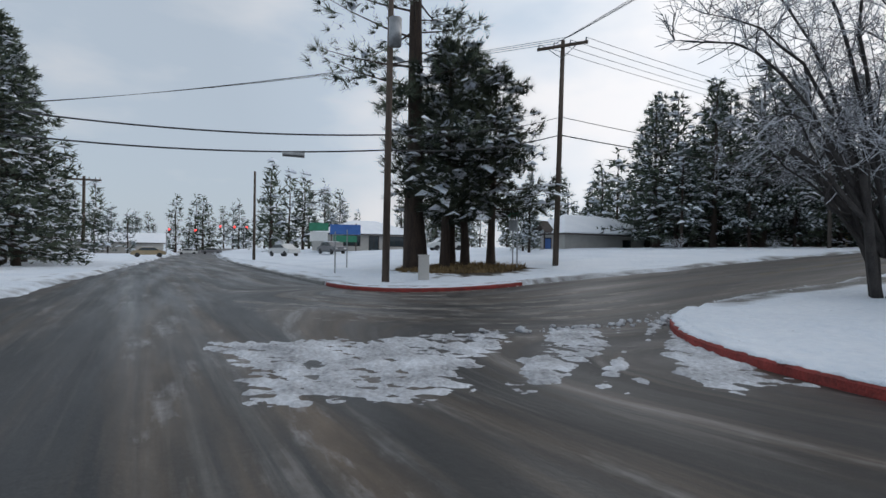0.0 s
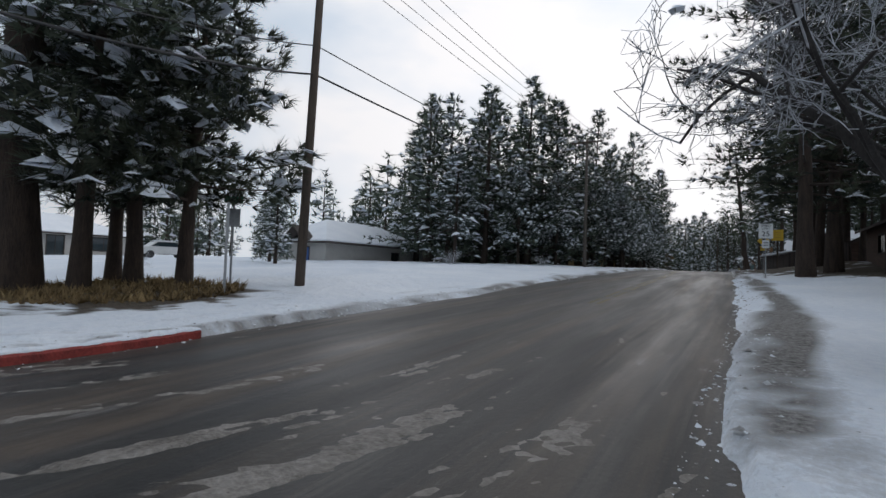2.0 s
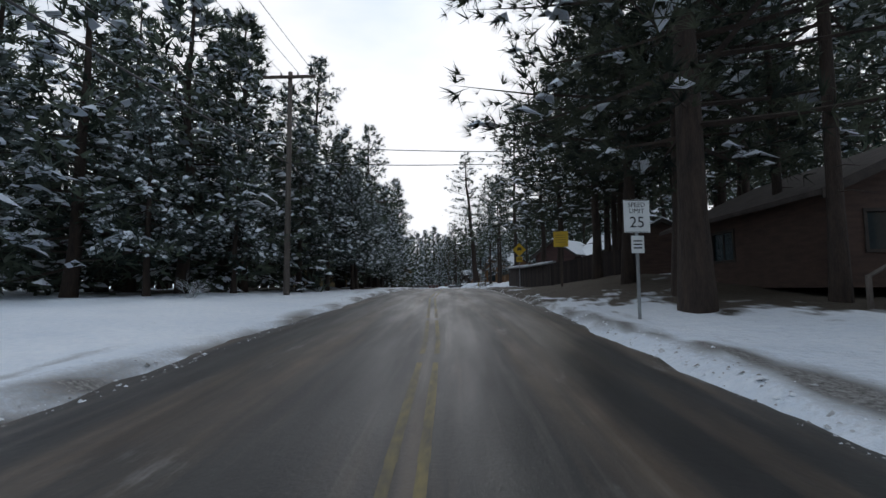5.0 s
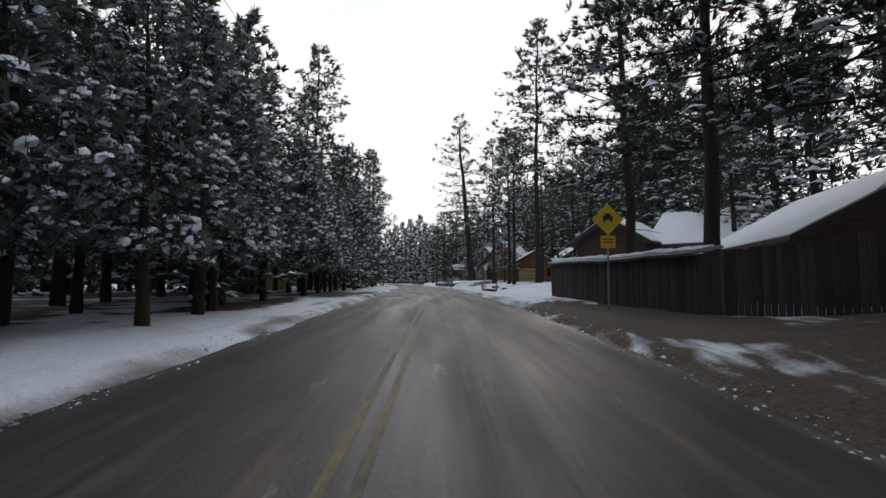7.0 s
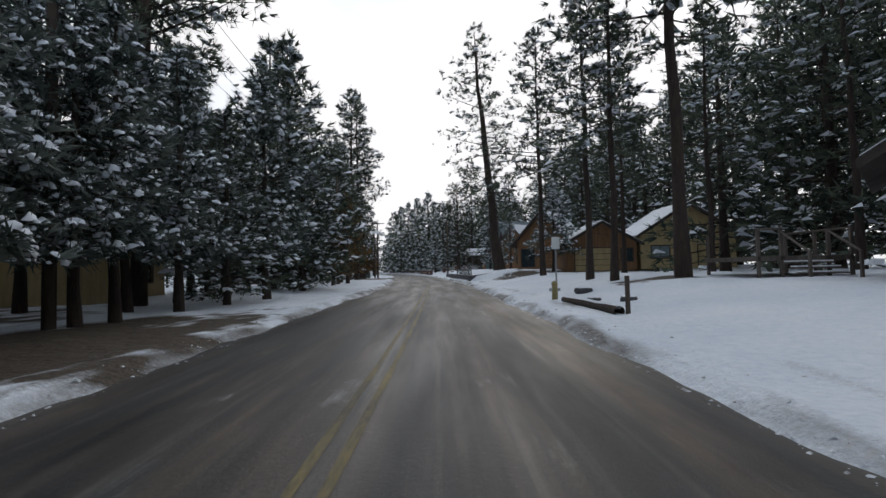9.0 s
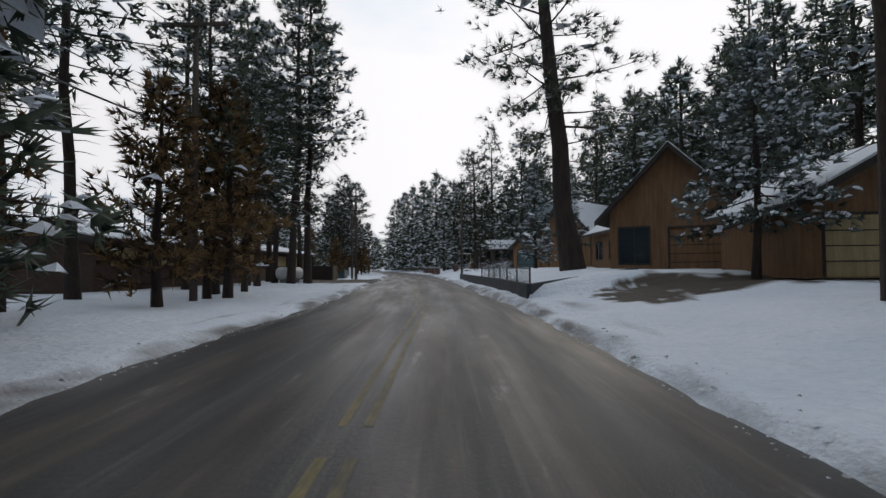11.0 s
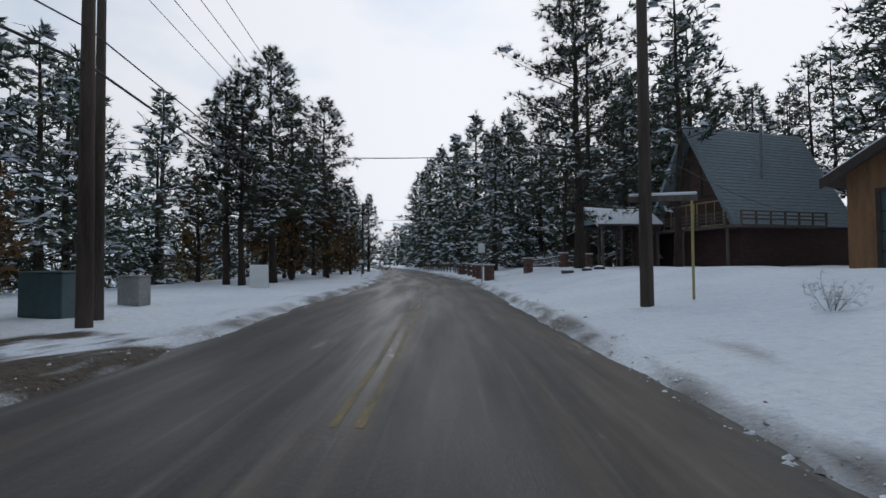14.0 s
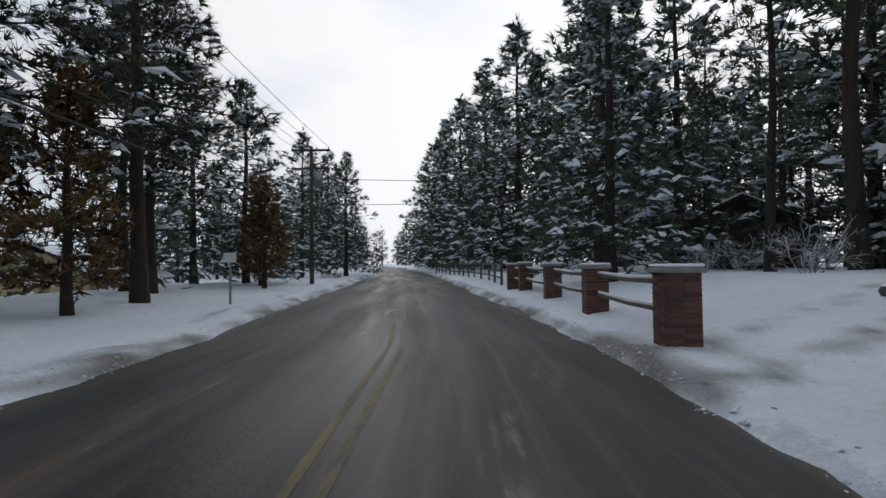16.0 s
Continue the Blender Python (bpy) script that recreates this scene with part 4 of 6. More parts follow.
def house(name, label, x, y, turn, w, d, h, peak, wall_m, roof_m=ROOF_DARK, trim_m=DARK_TRIM, over=0.5, snow=0.12, front=(), left=(), right=(), back=(), base=None, gable_m=None, hip=False, category="house"):
    """A house whose gable faces its own -y. Openings: (x0, z0, x1, z1, pane material, kind, bars, rails)."""
    z = gz(x, y) - 0.15 if base is None else base
    thing = root(name, pose(x, y, z, 0, 0, turn), label, category)
    sides = ((front, pose(-w / 2, -d / 2, 0), w), (right, pose(w / 2, -d / 2 + 0.161, 0, 0, 0, 90), d - 0.322), (back, pose(w / 2, d / 2, 0, 0, 0, 180), w), (left, pose(-w / 2, d / 2 - 0.161, 0, 0, 0, -90), d - 0.322))
    for holes, m, length in sides:
        bm = wall_panel(length, h, [q[:4] for q in holes])
        bmesh.ops.transform(bm, matrix=m, verts=bm.verts)
        wall = part("wall", bm, wall_m, thing)
        for q in holes:
            framed(thing, m, q[:4], trim_m, q[4], q[5] if len(q) > 5 else "window", q[6] if len(q) > 6 else 1, q[7] if len(q) > 7 else 0)
    part("floor", box(-w / 2 + 0.17, -d / 2 + 0.17, 0.02, w / 2 - 0.17, d / 2 - 0.17, 0.12), DARK_TRIM, thing)
    rp = peak - h
    slope = rp / (w / 2)
    if hip:
        inset = min(w, d) / 2
        o = over
        low = h - o * slope
        pts = [(-w / 2 - o, -d / 2 - o), (w / 2 + o, -d / 2 - o), (w / 2 + o, d / 2 + o), (-w / 2 - o, d / 2 + o)]
        ridge = [(0, -d / 2 + inset), (0, d / 2 - inset)]
        for nm, lift, m, thick in (("roof", 0.0, roof_m, 0.14), ("roof_snow", 0.144, ROOF_SNOW, snow)):
            bm = bmesh.new()
            lo = [bm.verts.new((a, b, low + lift)) for a, b in pts]
            ed = [bm.verts.new((a * 0.998, b * 0.998, low + lift + thick)) for a, b in pts]
            rd = [bm.verts.new((a, b, peak + lift + thick)) for a, b in ridge]
            bm.faces.new(lo[::-1])
            for i in range(4):
                bm.faces.new((lo[i], lo[(i + 1) % 4], ed[(i + 1) % 4], ed[i]))
            bm.faces.new((ed[0], ed[1], rd[0]))
            bm.faces.new((ed[1], ed[2], rd[1], rd[0]))
            bm.faces.new((ed[2], ed[3], rd[1]))
            bm.faces.new((ed[3], ed[0], rd[0], rd[1]))
            part(nm, bm, m, thing)
        return thing
    for y0, y1 in ((-d / 2, -d / 2 + 0.16), (d / 2 - 0.16, d / 2)):
        part("gable", prism([(-w / 2, h), (w / 2, h), (0, peak)], y0, y1), gable_m or wall_m, thing)
    for s in (-1, 1):
        e = s * (w / 2 + over)
        ze = h - over * slope
        t = 0.16
        part("roof", prism([(0, peak + 0.01), (e, ze + 0.01), (e, ze + t), (0, peak + t)], -d / 2 - over, d / 2 + over), roof_m, thing)
        if snow:
            bm = prism([(0, peak + t + 0.004), (e * 0.985, ze + t + 0.012), (e * 0.98, ze + t + snow * 0.8), (0, peak + t + snow)], -d / 2 - over * 0.93, d / 2 + over * 0.93)
            part("roof_snow", bm, ROOF_SNOW, thing, "layer of white snow")
        part("fascia", prism([(0, peak - 0.10), (e, ze - 0.10), (e, ze + t + 0.01), (0, peak + t + 0.01)], -d / 2 - over - 0.05, -d / 2 - over - 0.003), trim_m, thing)
    return thing


def boards(parent, a, b, height, z_of, material, width=0.16, gap=0.012, thick=0.022, name="board", top=0.0):
    """Upright boards from a to b, each an object of its own on one mesh."""
    a, b = Vector((*a, 0)), Vector((*b, 0))
    n = max(1, int((b - a).length / width))
    me = bpy.data.meshes.new(name)
    bm = box(-(width - gap) / 2, -thick / 2, 0, (width - gap) / 2, thick / 2, height, 0.004)
    bm.to_mesh(me)
    bm.free()
    me.materials.append(material)
    turn = math.atan2(b.y - a.y, b.x - a.x)
    r = random.Random(n)
    for i in range(n):
        p = a.lerp(b, (i + 0.5) / n)
        ob = new(name, me)
        ob.parent = parent
        ob.matrix_world = Matrix.LocRotScale((p.x, p.y, z_of(p.x, p.y) + r.uniform(-0.01, 0.01)), Euler((r.uniform(-0.006, 0.006), 0, turn)), (1, 1, 1 + r.uniform(-0.012, 0.012) + top * i / n))


G, P = GLASS, PALE_GLASS
# Wooded corner and beyond
house("low_building", "long low grey-white building with a snow-covered hip roof", -40, 44.5, 0, 7.4, 15, 2.8, 4.7, WHITE_WALL, hip=True, over=0.6, category="building", base=0.8,
      front=((4.4, 0.1, 5.4, 2.1, BLUE_SIGN, "door", 0),), right=((9.0, 1.0, 10.2, 2.0, G),))
porch = root("porch", pose(-38.8, 36.6, 1.35), "small dark gabled porch at the end of the low building", "porch")
for u in (-0.85, 0.75):
    part("post", box(u, -0.9, 0, u + 0.12, -0.78, 2.2), DARK_TRIM, porch)
for s in (-1, 1):
    part("roof", prism([(0, 3.3), (s * 1.2, 2.1), (s * 1.2, 2.22), (0, 3.44)], -1.1, 0.35), ROOF_DARK, porch)
house("shop_building", "shop building with a snow-covered roof and coloured sign boards", -73, 30, 0, 10, 14, 2.7, 4.6, WHITE_WALL, hip=True, over=0.8, category="building",
      right=((1.5, 0.8, 4, 2.2, G, "window", 2), (5.5, 0.1, 7, 2.2, G, "door", 1), (8.5, 0.8, 12, 2.2, G, "window", 2)))
# The timbered house
tudor = house("timbered_house", "two-storey tan stucco house with dark timber trim", 4.6, 25.4, -90, 10.4, 10.2, 6.15, 9.0, STUCCO, over=0.45, snow=0.1, base=1.0,
              front=((0.95, 1.5, 3.0, 2.95, P, "window", 1), (6.9, 1.5, 9.0, 2.95, P, "window", 1), (0.4, 4.1, 1.05, 5.5, G, "window", 0, 1), (2.05, 4.1, 2.95, 5.5, G, "window", 0, 1), (7.3, 4.1, 8.2, 5.5, G, "window", 0, 1)),
              left=((1.6, 2.75, 2.5, 4.85, G, "door", 0), (5.0, 4.6, 6.0, 5.8, G), (5, 1.0, 6.2, 2.1, G)))
framed(tudor, pose(-5.2, -5.1, 6.15), (4.6, 0.4, 5.8, 1.5), DARK_TRIM, P, "window", 1)
for u0, z0, u1, z1 in ((-5.2, 3.5, 5.2, 3.75), (-5.2, 6.07, 5.2, 6.29), (-5.2, 0.0, 5.2, 0.4), (-5.2, 3.76, -5.0, 6.05), (-3.85, 3.76, -3.65, 6.05), (-1.7, 3.76, -1.5, 6.05), (0.4, 3.76, 0.6, 6.05), (5.0, 3.76, 5.2, 6.05), (-2.6, 6.30, -2.42, 7.45), (2.42, 6.30, 2.6, 7.45), (-0.09, 7.85, 0.09, 8.7)):
    part("timber", box(u0, -5.135, z0, u1, -5.103, z1), DARK_TRIM, tudor)
balcony = part("balcony", box(-6.7, -4.7, 2.55, -5.203, -0.6, 2.72), DARK_TRIM, tudor, "dark wooden balcony with an upright rail")
part("rail", box(-6.7, -4.7, 3.60, -6.63, -0.6, 3.68), DARK_TRIM, balcony)
part("rail", box(-6.629, -4.7, 3.60, -5.21, -4.63, 3.68), DARK_TRIM, balcony)
bal = bpy.data.meshes.new("baluster")
b = box(-0.03, -0.03, 2.725, 0.03, 0.03, 3.595)
b.to_mesh(bal)
b.free()
bal.materials.append(DARK_TRIM)
for k in range(22):
    part("baluster", bal, None, balcony).location = (-6.665, -4.6 + k * 0.187, 0)
for k in range(7):
    part("baluster", bal, None, balcony).location = (-6.46 + k * 0.19, -4.665, 0)
part("post", box(-6.7, -0.8, -0.4, -6.55, -0.65, 2.549), DARK_TRIM, balcony)
part("post", box(-6.7, -4.65, -0.4, -6.55, -4.5, 2.549), DARK_TRIM, balcony)
house("brown_house", "dark brown wooden house behind the timbered house", 4.5, 42.5, 0, 8, 9, 2.6, 4.4, BROWN_WALL, snow=0, front=((1.0, 1.0, 2.4, 2.0, G), (5, 0, 5.9, 2.05, BROWN_WALL, "door", 0)), left=((3, 1, 4.4, 2.0, G),))
# Behind the board fence
house("garage_house", "red-brown gabled garage with a grey roll-up door", 4.4, 85.4, -42, 5.2, 6.0, 3.35, 5.0, RED_BROWN, over=0.55, front=((0.8, 0.05, 4.4, 2.3, GREY_DOOR, "door", 0, 3),), snow=0.12, category="garage")
house("red_brown_house", "red-brown house with a snowy gable roof beyond the fence", 11.6, 83.0, 48, 8.0, 9, 3.2, 5.6, RED_BROWN, over=0.6, front=((1.5, 1, 3, 2.2, G),))
house("fenced_house", "dark brown house with a snowy roof behind the board fence", 7.6, 67.5, -14, 9, 11, 2.6, 5.0, BROWN_WALL, over=0.7, left=((2, 1, 3.5, 2.1, G), (6, 1, 7.4, 2.1, G)))
house("cedar_house", "cedar house with a steep gable and deep porch window", 1.3, 129.6, -30, 6.2, 6.6, 3.3, 6.5, CEDAR, over=0.65, snow=0.1, front=((0.5, 0.5, 2.0, 2.4, G, "window", 1), (3.0, 0.1, 5.8, 2.3, CEDAR, "door", 0, 4)), left=((2.0, 0.9, 3.6, 2.1, G),))
house("cedar_wing", "low cedar wing with a snow-covered roof", 3.4, 137.2, 2, 8.6, 6.6, 3.0, 5.6, CEDAR, over=0.6, left=((1.2, 0.9, 2.6, 2.1, G), (4.2, 0.9, 5.4, 2.1, G)))
house("brown_cottage", "tan cottage with a wide garage door and snowy roof", 3.3, 120.3, 0, 6.4, 5.0, 2.6, 4.4, CEDAR, front=((0.8, 0.05, 4.4, 2.1, PALE_WOOD, "door", 0, 3), (5, 0.9, 6, 2.0, G)))
house("tan_house", "tan wooden house with a snowy gable roof", 11.2, 121.5, 0, 8.6, 7.0, 3.2, 5.9, PALE_WOOD, front=((1, 1.0, 2.6, 2.1, P), (5.2, 0, 7.4, 2.1, PALE_WOOD, "door", 0, 3)))
house("shed", "small cedar shed with a wide blue-green door", -2.6, 159.6, -50, 4.1, 3.6, 2.7, 4.0, CEDAR, over=0.45, snow=0.12, front=((0.7, 0.05, 3.4, 2.15, GREEN_DOOR, "door", 0, 3),), category="shed")
house("gabled_house", "tall cedar house with a steep snowy gable", 3.6, 158.6, -45, 6.2, 11.0, 4.2, 7.4, CEDAR, over=0.7, snow=0.1, front=((3.6, 1.0, 5.2, 3.4, G, "window", 1, 1),), left=((2, 1, 3.8, 2.2, G),), right=((3, 1, 5, 2.2, G),))
house("far_house", "distant brown house with a snowy roof", -4.5, 212, -8, 8, 9, 2.6, 4.6, BROWN_WALL, left=((2, 1, 3.6, 2.1, G),))
house("bend_house", "distant house with a snowy roof at the bend", -34, 285, 15, 10, 8, 2.7, 5.2, BROWN_WALL, front=((2, 1, 4, 2.1, G),))
# Across the street
house("motel_building", "long low building with yellow panels and a snowy flat roof", -33.5, 140.5, 0, 8, 32, 2.9, 3.7, BROWN_WALL, over=0.9, category="building",
      right=tuple((1.0 + k * 3.2, 1.5, 3.4 + k * 3.2, 2.5, PALE_WOOD, "window", 0) for k in range(9)))
house("tan_cabin", "small tan wooden cabin with a snowy roof", -64.5, 217, 32, 8.5, 11, 3.2, 6.0, PALE_WOOD, over=0.4, base=-0.5, front=((2.4, 0.9, 3.8, 1.9, G),))
house("yellow_cabin", "pale yellow house among the pines", -29.5, 96, 20, 8, 9, 2.7, 4.8, PALE_WOOD, right=((2, 0, 2.9, 2.05, GREEN_DOOR, "door", 0), (4.5, 1, 6, 2.1, G)))
house("ranch_house", "low grey house with a snow-covered roof", -150, -9, 0, 12, 26, 2.9, 5.2, WHITE_WALL, over=0.7, right=((3, 1, 5, 2.1, G), (9, 0.9, 11, 2.1, G)), back=((3, 1, 5, 2.1, G),))
house("grey_house", "grey house with a snowy roof among firs", -66, -13, 0, 8, 10, 2.7, 4.6, WHITE_WALL, back=((2, 1, 4, 2.1, G),), right=((2, 1, 4, 2.1, G),))


def a_frame(x, y, turn):
    thing = root("a_frame_house", pose(x, y, gz(x, y) + 3.0, 0, 0, turn), "steep A-frame house with blue-grey shingles and a balcony", "house")
    w, peak, d = 8.4, 7.9, 12.0
    for s in (-1, 1):
        part("roof", prism([(0, peak), (s * w / 2, 0), (s * w / 2 + s * 0.3, 0), (0, peak + 0.45)], -d / 2 - 0.8, d / 2), ROOF_GREY, thing, "blue-grey shingle roof")
        slope = math.hypot(w / 2, peak)
        for k in range(30):
            t0, t1 = k / 30, (k + 1) / 30
            lift = 0.02 if k % 2 else 0.014
            nx, nz = s * peak / slope, (w / 2) / slope
            o = s * 0.3
            pts = [(s * w / 2 * t + o * t + nx * q, peak + 0.45 - (peak + 0.45) * t + nz * q) for t, q in ((t0, 0.003), (t1, 0.006), (t1, lift + 0.035), (t0, 0.012))]
            part("shingle_course", prism(pts, -d / 2 - 0.79, d / 2 - 0.01), ROOF_GREY, thing)
    part("gable", prism([(-w / 2 + 0.1, 0), (w / 2 - 0.1, 0), (0, peak - 0.1)], -d / 2 + 0.3, -d / 2 + 0.5), BROWN_WALL, thing)
    part("gable", prism([(-w / 2 + 0.1, 0), (w / 2 - 0.1, 0), (0, peak - 0.1)], d / 2 - 0.3, d / 2 - 0.1), BROWN_WALL, thing)
    for u, z0, z1 in ((-1.9, 2.6, 3.9), (-0.6, 2.6, 5.2), (0.7, 2.6, 3.9)):
        framed(thing, pose(0, -d / 2 + 0.26, 0), (u, z0, u + 1.15, z1), DARK_TRIM, G, "window", 0)
    framed(thing, pose(0, -d / 2 + 0.26, 0), (-2.6, 0.25, -0.2, 2.0), PALE_WOOD, G, "window", 2)
    framed(thing, pose(0, -d / 2 + 0.26, 0), (0.2, 0.25, 2.6, 2.0), PALE_WOOD, G, "window", 2)
    deck = part("balcony", box(-4.3, -d / 2 - 1.3, -0.18, 4.3, -d / 2 + 0.29, 0.0), GREY_WOOD, thing, "wooden balcony with rails")
    for k in range(8):
        u = -4.25 + k * 8.4 / 7
        part("post", box(u, -d / 2 - 1.3, 0.004, u + 0.1, -d / 2 - 1.2, 0.95), GREY_WOOD, deck)
    for z in (0.3, 0.58, 0.86):
        part("rail", box(-4.3, -d / 2 - 1.35, z, 4.3, -d / 2 - 1.303, z + 0.1), GREY_WOOD, deck)
    for u in (-4.2, 0, 4.1):
        part("post", box(u, -d / 2 - 1.2, -3.2, u + 0.16, -d / 2 - 1.04, -0.185), GREY_WOOD, thing)
    side = part("balcony", box(w / 2, -d / 2 - 1.3, -0.18, w / 2 + 1.3, -d / 2 + 7.0, 0.0), GREY_WOOD, thing, "wooden balcony with rails")
    for k in range(7):
        v = -d / 2 - 1.3 + k * 8.2 / 6
        part("post", box(w / 2 + 1.2, v, 0.004, w / 2 + 1.3, v + 0.1, 0.95), GREY_WOOD, side)
    for z in (0.3, 0.58, 0.86):
        part("rail", box(w / 2 + 1.303, -d / 2 - 1.3, z, w / 2 + 1.35, -d / 2 + 7.0, z + 0.1), GREY_WOOD, side)
    part("base", box(-w / 2, -d / 2 + 0.1, -3.3, w / 2, d / 2, -0.003), RED_BROWN, thing)
    part("chimney", tube((2.4, -1.5, 3.5), (2.4, -1.5, 8.2), 0.13), METAL, thing, "thin metal flue pipe")
    return thing


a_frame(6.1, 189.1, -65.6)


def carport(x, y, turn):
    thing = root("carport", pose(x, y, gz(x, y) - 0.05, 0, 0, turn), "open wooden carport with a snowy gable roof", "carport")
    w, d, h, peak = 4.0, 5.2, 3.6, 5.0
    for s in (-1, 1):
        e, ze = s * (w / 2 + 0.55), h - 0.2
        part("roof", prism([(0, peak), (e, ze), (e, ze + 0.14), (0, peak + 0.14)], -d / 2 - 0.5, d / 2), ROOF_DARK, thing)
        part("roof_snow", prism([(0, peak + 0.144), (e * 0.99, ze + 0.15), (e * 0.98, ze + 0.25), (0, peak + 0.26)], -d / 2 - 0.48, d / 2), ROOF_SNOW, thing, "layer of white snow")
        part("fascia", prism([(0, peak - 0.1), (e, ze - 0.1), (e, ze + 0.15), (0, peak + 0.15)], -d / 2 - 0.55, -d / 2 - 0.503), TANK, thing, "white board")
        for v in (-d / 2 + 0.1, -d / 6, d / 6, d / 2 - 0.2):
            part("post", box(s * w / 2 - 0.09, v - 0.09, -0.2, s * w / 2 + 0.09, v + 0.09, h), GREY_WOOD, thing)
            brace = tube((s * w / 2, v + 0.1, h - 0.9), (s * (w / 2 - 0.9), v + 0.1, h + 0.1), 0.05, sides=4)
            part("brace", brace, GREY_WOOD, thing)
        part("beam", box(s * w / 2 - 0.08, -d / 2, h + 0.003, s * w / 2 + 0.08, d / 2, h + 0.2), DARK_TRIM, thing)
    part("gable", prism([(-w / 2, h + 0.1), (w / 2, h + 0.1), (0, peak - 0.02)], -d / 2 - 0.02, -d / 2 + 0.05), ROOF_GREY, thing, "pale grey-blue boards")
    part("back_wall", box(-w / 2 + 0.1, d / 2 - 0.1, 0, w / 2 - 0.1, d / 2, h), BROWN_WALL, thing)
    return thing


carport(-4.5, 189.4, -75.3)

# ---- utility poles and wires ----
POLES = {}


def utility_pole(key, x, y, tall=10.8, arms=(0.35,), turn=0.0, r=0.15, lean=0.0, can=False, material=None, label="weathered wooden utility pole with crossarm and wires", hook=(0.62, 0.70)):
    thing = root("utility_pole", pose(x, y, gz(x, y) - 0.4, 0, lean, 0), label, "utility pole", "poles along the streets")
    m = material or POLE_WOOD
    part("shaft", tube((0, 0, 0), (0, 0, tall + 0.4), r, r * 0.68, 10), m, thing, smooth=True)
    tips = []
    for k, down in enumerate(arms):
        z = tall + 0.4 - down
        arm = part("crossarm", box(-1.25, -0.2, z - 0.07, 1.25, -0.1, z + 0.07, 0.01, m=pose(0, 0, 0, 0, 0, turn)), POLE_WOOD, thing)
        for u in (-1.15, -0.4, 0.4, 1.15):
            c = pose(0, 0, 0, 0, 0, turn) @ Vector((u, -0.15, z + 0.07))
            part("insulator", tube(c, c + Vector((0, 0, 0.16)), 0.045, 0.03, 6), METAL, arm)
            if not k:
                tips.append(thing.matrix_world @ (c + Vector((0, 0, 0.16))))
        for s in (-1, 1):
            b = add_tube(bmesh.new(), pose(0, 0, 0, 0, 0, turn) @ Vector((0, -0.12, z - 0.6)), pose(0, 0, 0, 0, 0, turn) @ Vector((s * 0.7, -0.15, z - 0.05)), 0.02, sides=4)
            part("brace", b, METAL, arm)
    if can:
        part("transformer", tube((0.42, 0, tall - 2.3), (0.42, 0, tall - 1.3), 0.24, sides=14), METAL, thing, "grey metal transformer can", True)
    hooks = [thing.matrix_world @ Vector((0, 0, tall * f)) for f in hook]
    POLES[key] = (tips, hooks, thing.matrix_world @ Vector((0, 0, tall + 0.35)))


def wire(name, a, b, sag, r=0.012, label="thin black overhead wire"):
    cu = bpy.data.curves.new(name, "CURVE")
    cu.dimensions, cu.bevel_depth, cu.bevel_resolution = "3D", r, 1
    sp = cu.splines.new("POLY")
    n = 18
    sp.points.add(n)
    for i in range(n + 1):
        t = i / n
        p = Vector(a).lerp(Vector(b), t) - Vector((0, 0, 4 * sag * t * (1 - t)))
        sp.points[i].co = (*p, 1)
    cu.materials.append(WIRE)
    return tagged(new(name, cu), label, "wire", "overhead wires")


def string(a, b, sag=0.8, low=True, high=True):
    if high:
        for p, q in zip(POLES[a][0], POLES[b][0]):
            wire("power_wire", p, q, sag * 0.8, 0.012)
    if low:
        for k, (p, q) in enumerate(zip(POLES[a][1], POLES[b][1])):
            wire("cable", p, q, sag, 0.03 if k == 0 else 0.018, "thick black overhead cable")


utility_pole("a", -16.9, 7.8, 11.5, (), can=True, lean=1.2, hook=(0.47, 0.52))
utility_pole("b", -17.6, 17.3, 11.0, (0.3,), 30, can=False, lean=2.0)
utility_pole("c", -17.2, 47.2, 10.6, (0.3,), 0, r=0.15, material=GREY_WOOD)
utility_pole("d", -19.2, 84.0, 10.8, (0.3,), 0)
utility_pole("e", -21.2, 119.0, 10.8, (0.3,), 0)
utility_pole("f", -23.2, 154.5, 9.4, (0.2, 1.8), 3, r=0.16)
utility_pole("g", -32.0, 205.0, 9.0, (0.3, 1.5), 10, can=True)
utility_pole("f2", -23.9, 155.6, 8.5, (), r=0.13, label="second bare wooden utility pole beside the first")
utility_pole("h", -49.0, 262.0, 10.8, (0.3,), 14)
utility_pole("w", -50, -4.4, 7.2, (0.3,), 80)
utility_pole("x", -52, 9.4, 9.0, (), 80)
utility_pole("y", -22.0, -8.5, 10.5, (), 0)
utility_pole("r", -11.5, 156.9, 9.5, (), 0)
utility_pole("z", 26.0, 8.6, 11.0, (), 0)
string("b", "c", 0.3)
for a, b in (("c", "d"), ("d", "e"), ("e", "f"), ("f", "g"), ("g", "h")):
    string(a, b)
string("a", "b", 0.3, high=False)
for k in range(2):
    wire("cable", POLES["a"][1][k], POLES["y"][1][k] - Vector((0, 0, 0.75)), 0.5, 0.03, "thick black overhead cable")
for k in (-0.5, 0.0, 0.4):
    wire("power_wire", POLES["b"][2] + Vector((k, 0, 0.1)), Vector((-47, -19 + k, 9.8)), 0.9)
    wire("power_wire", POLES["b"][2] + Vector((k, 0, 0.1)), POLES["z"][2] + Vector((0, k, 0.5)), 0.9)
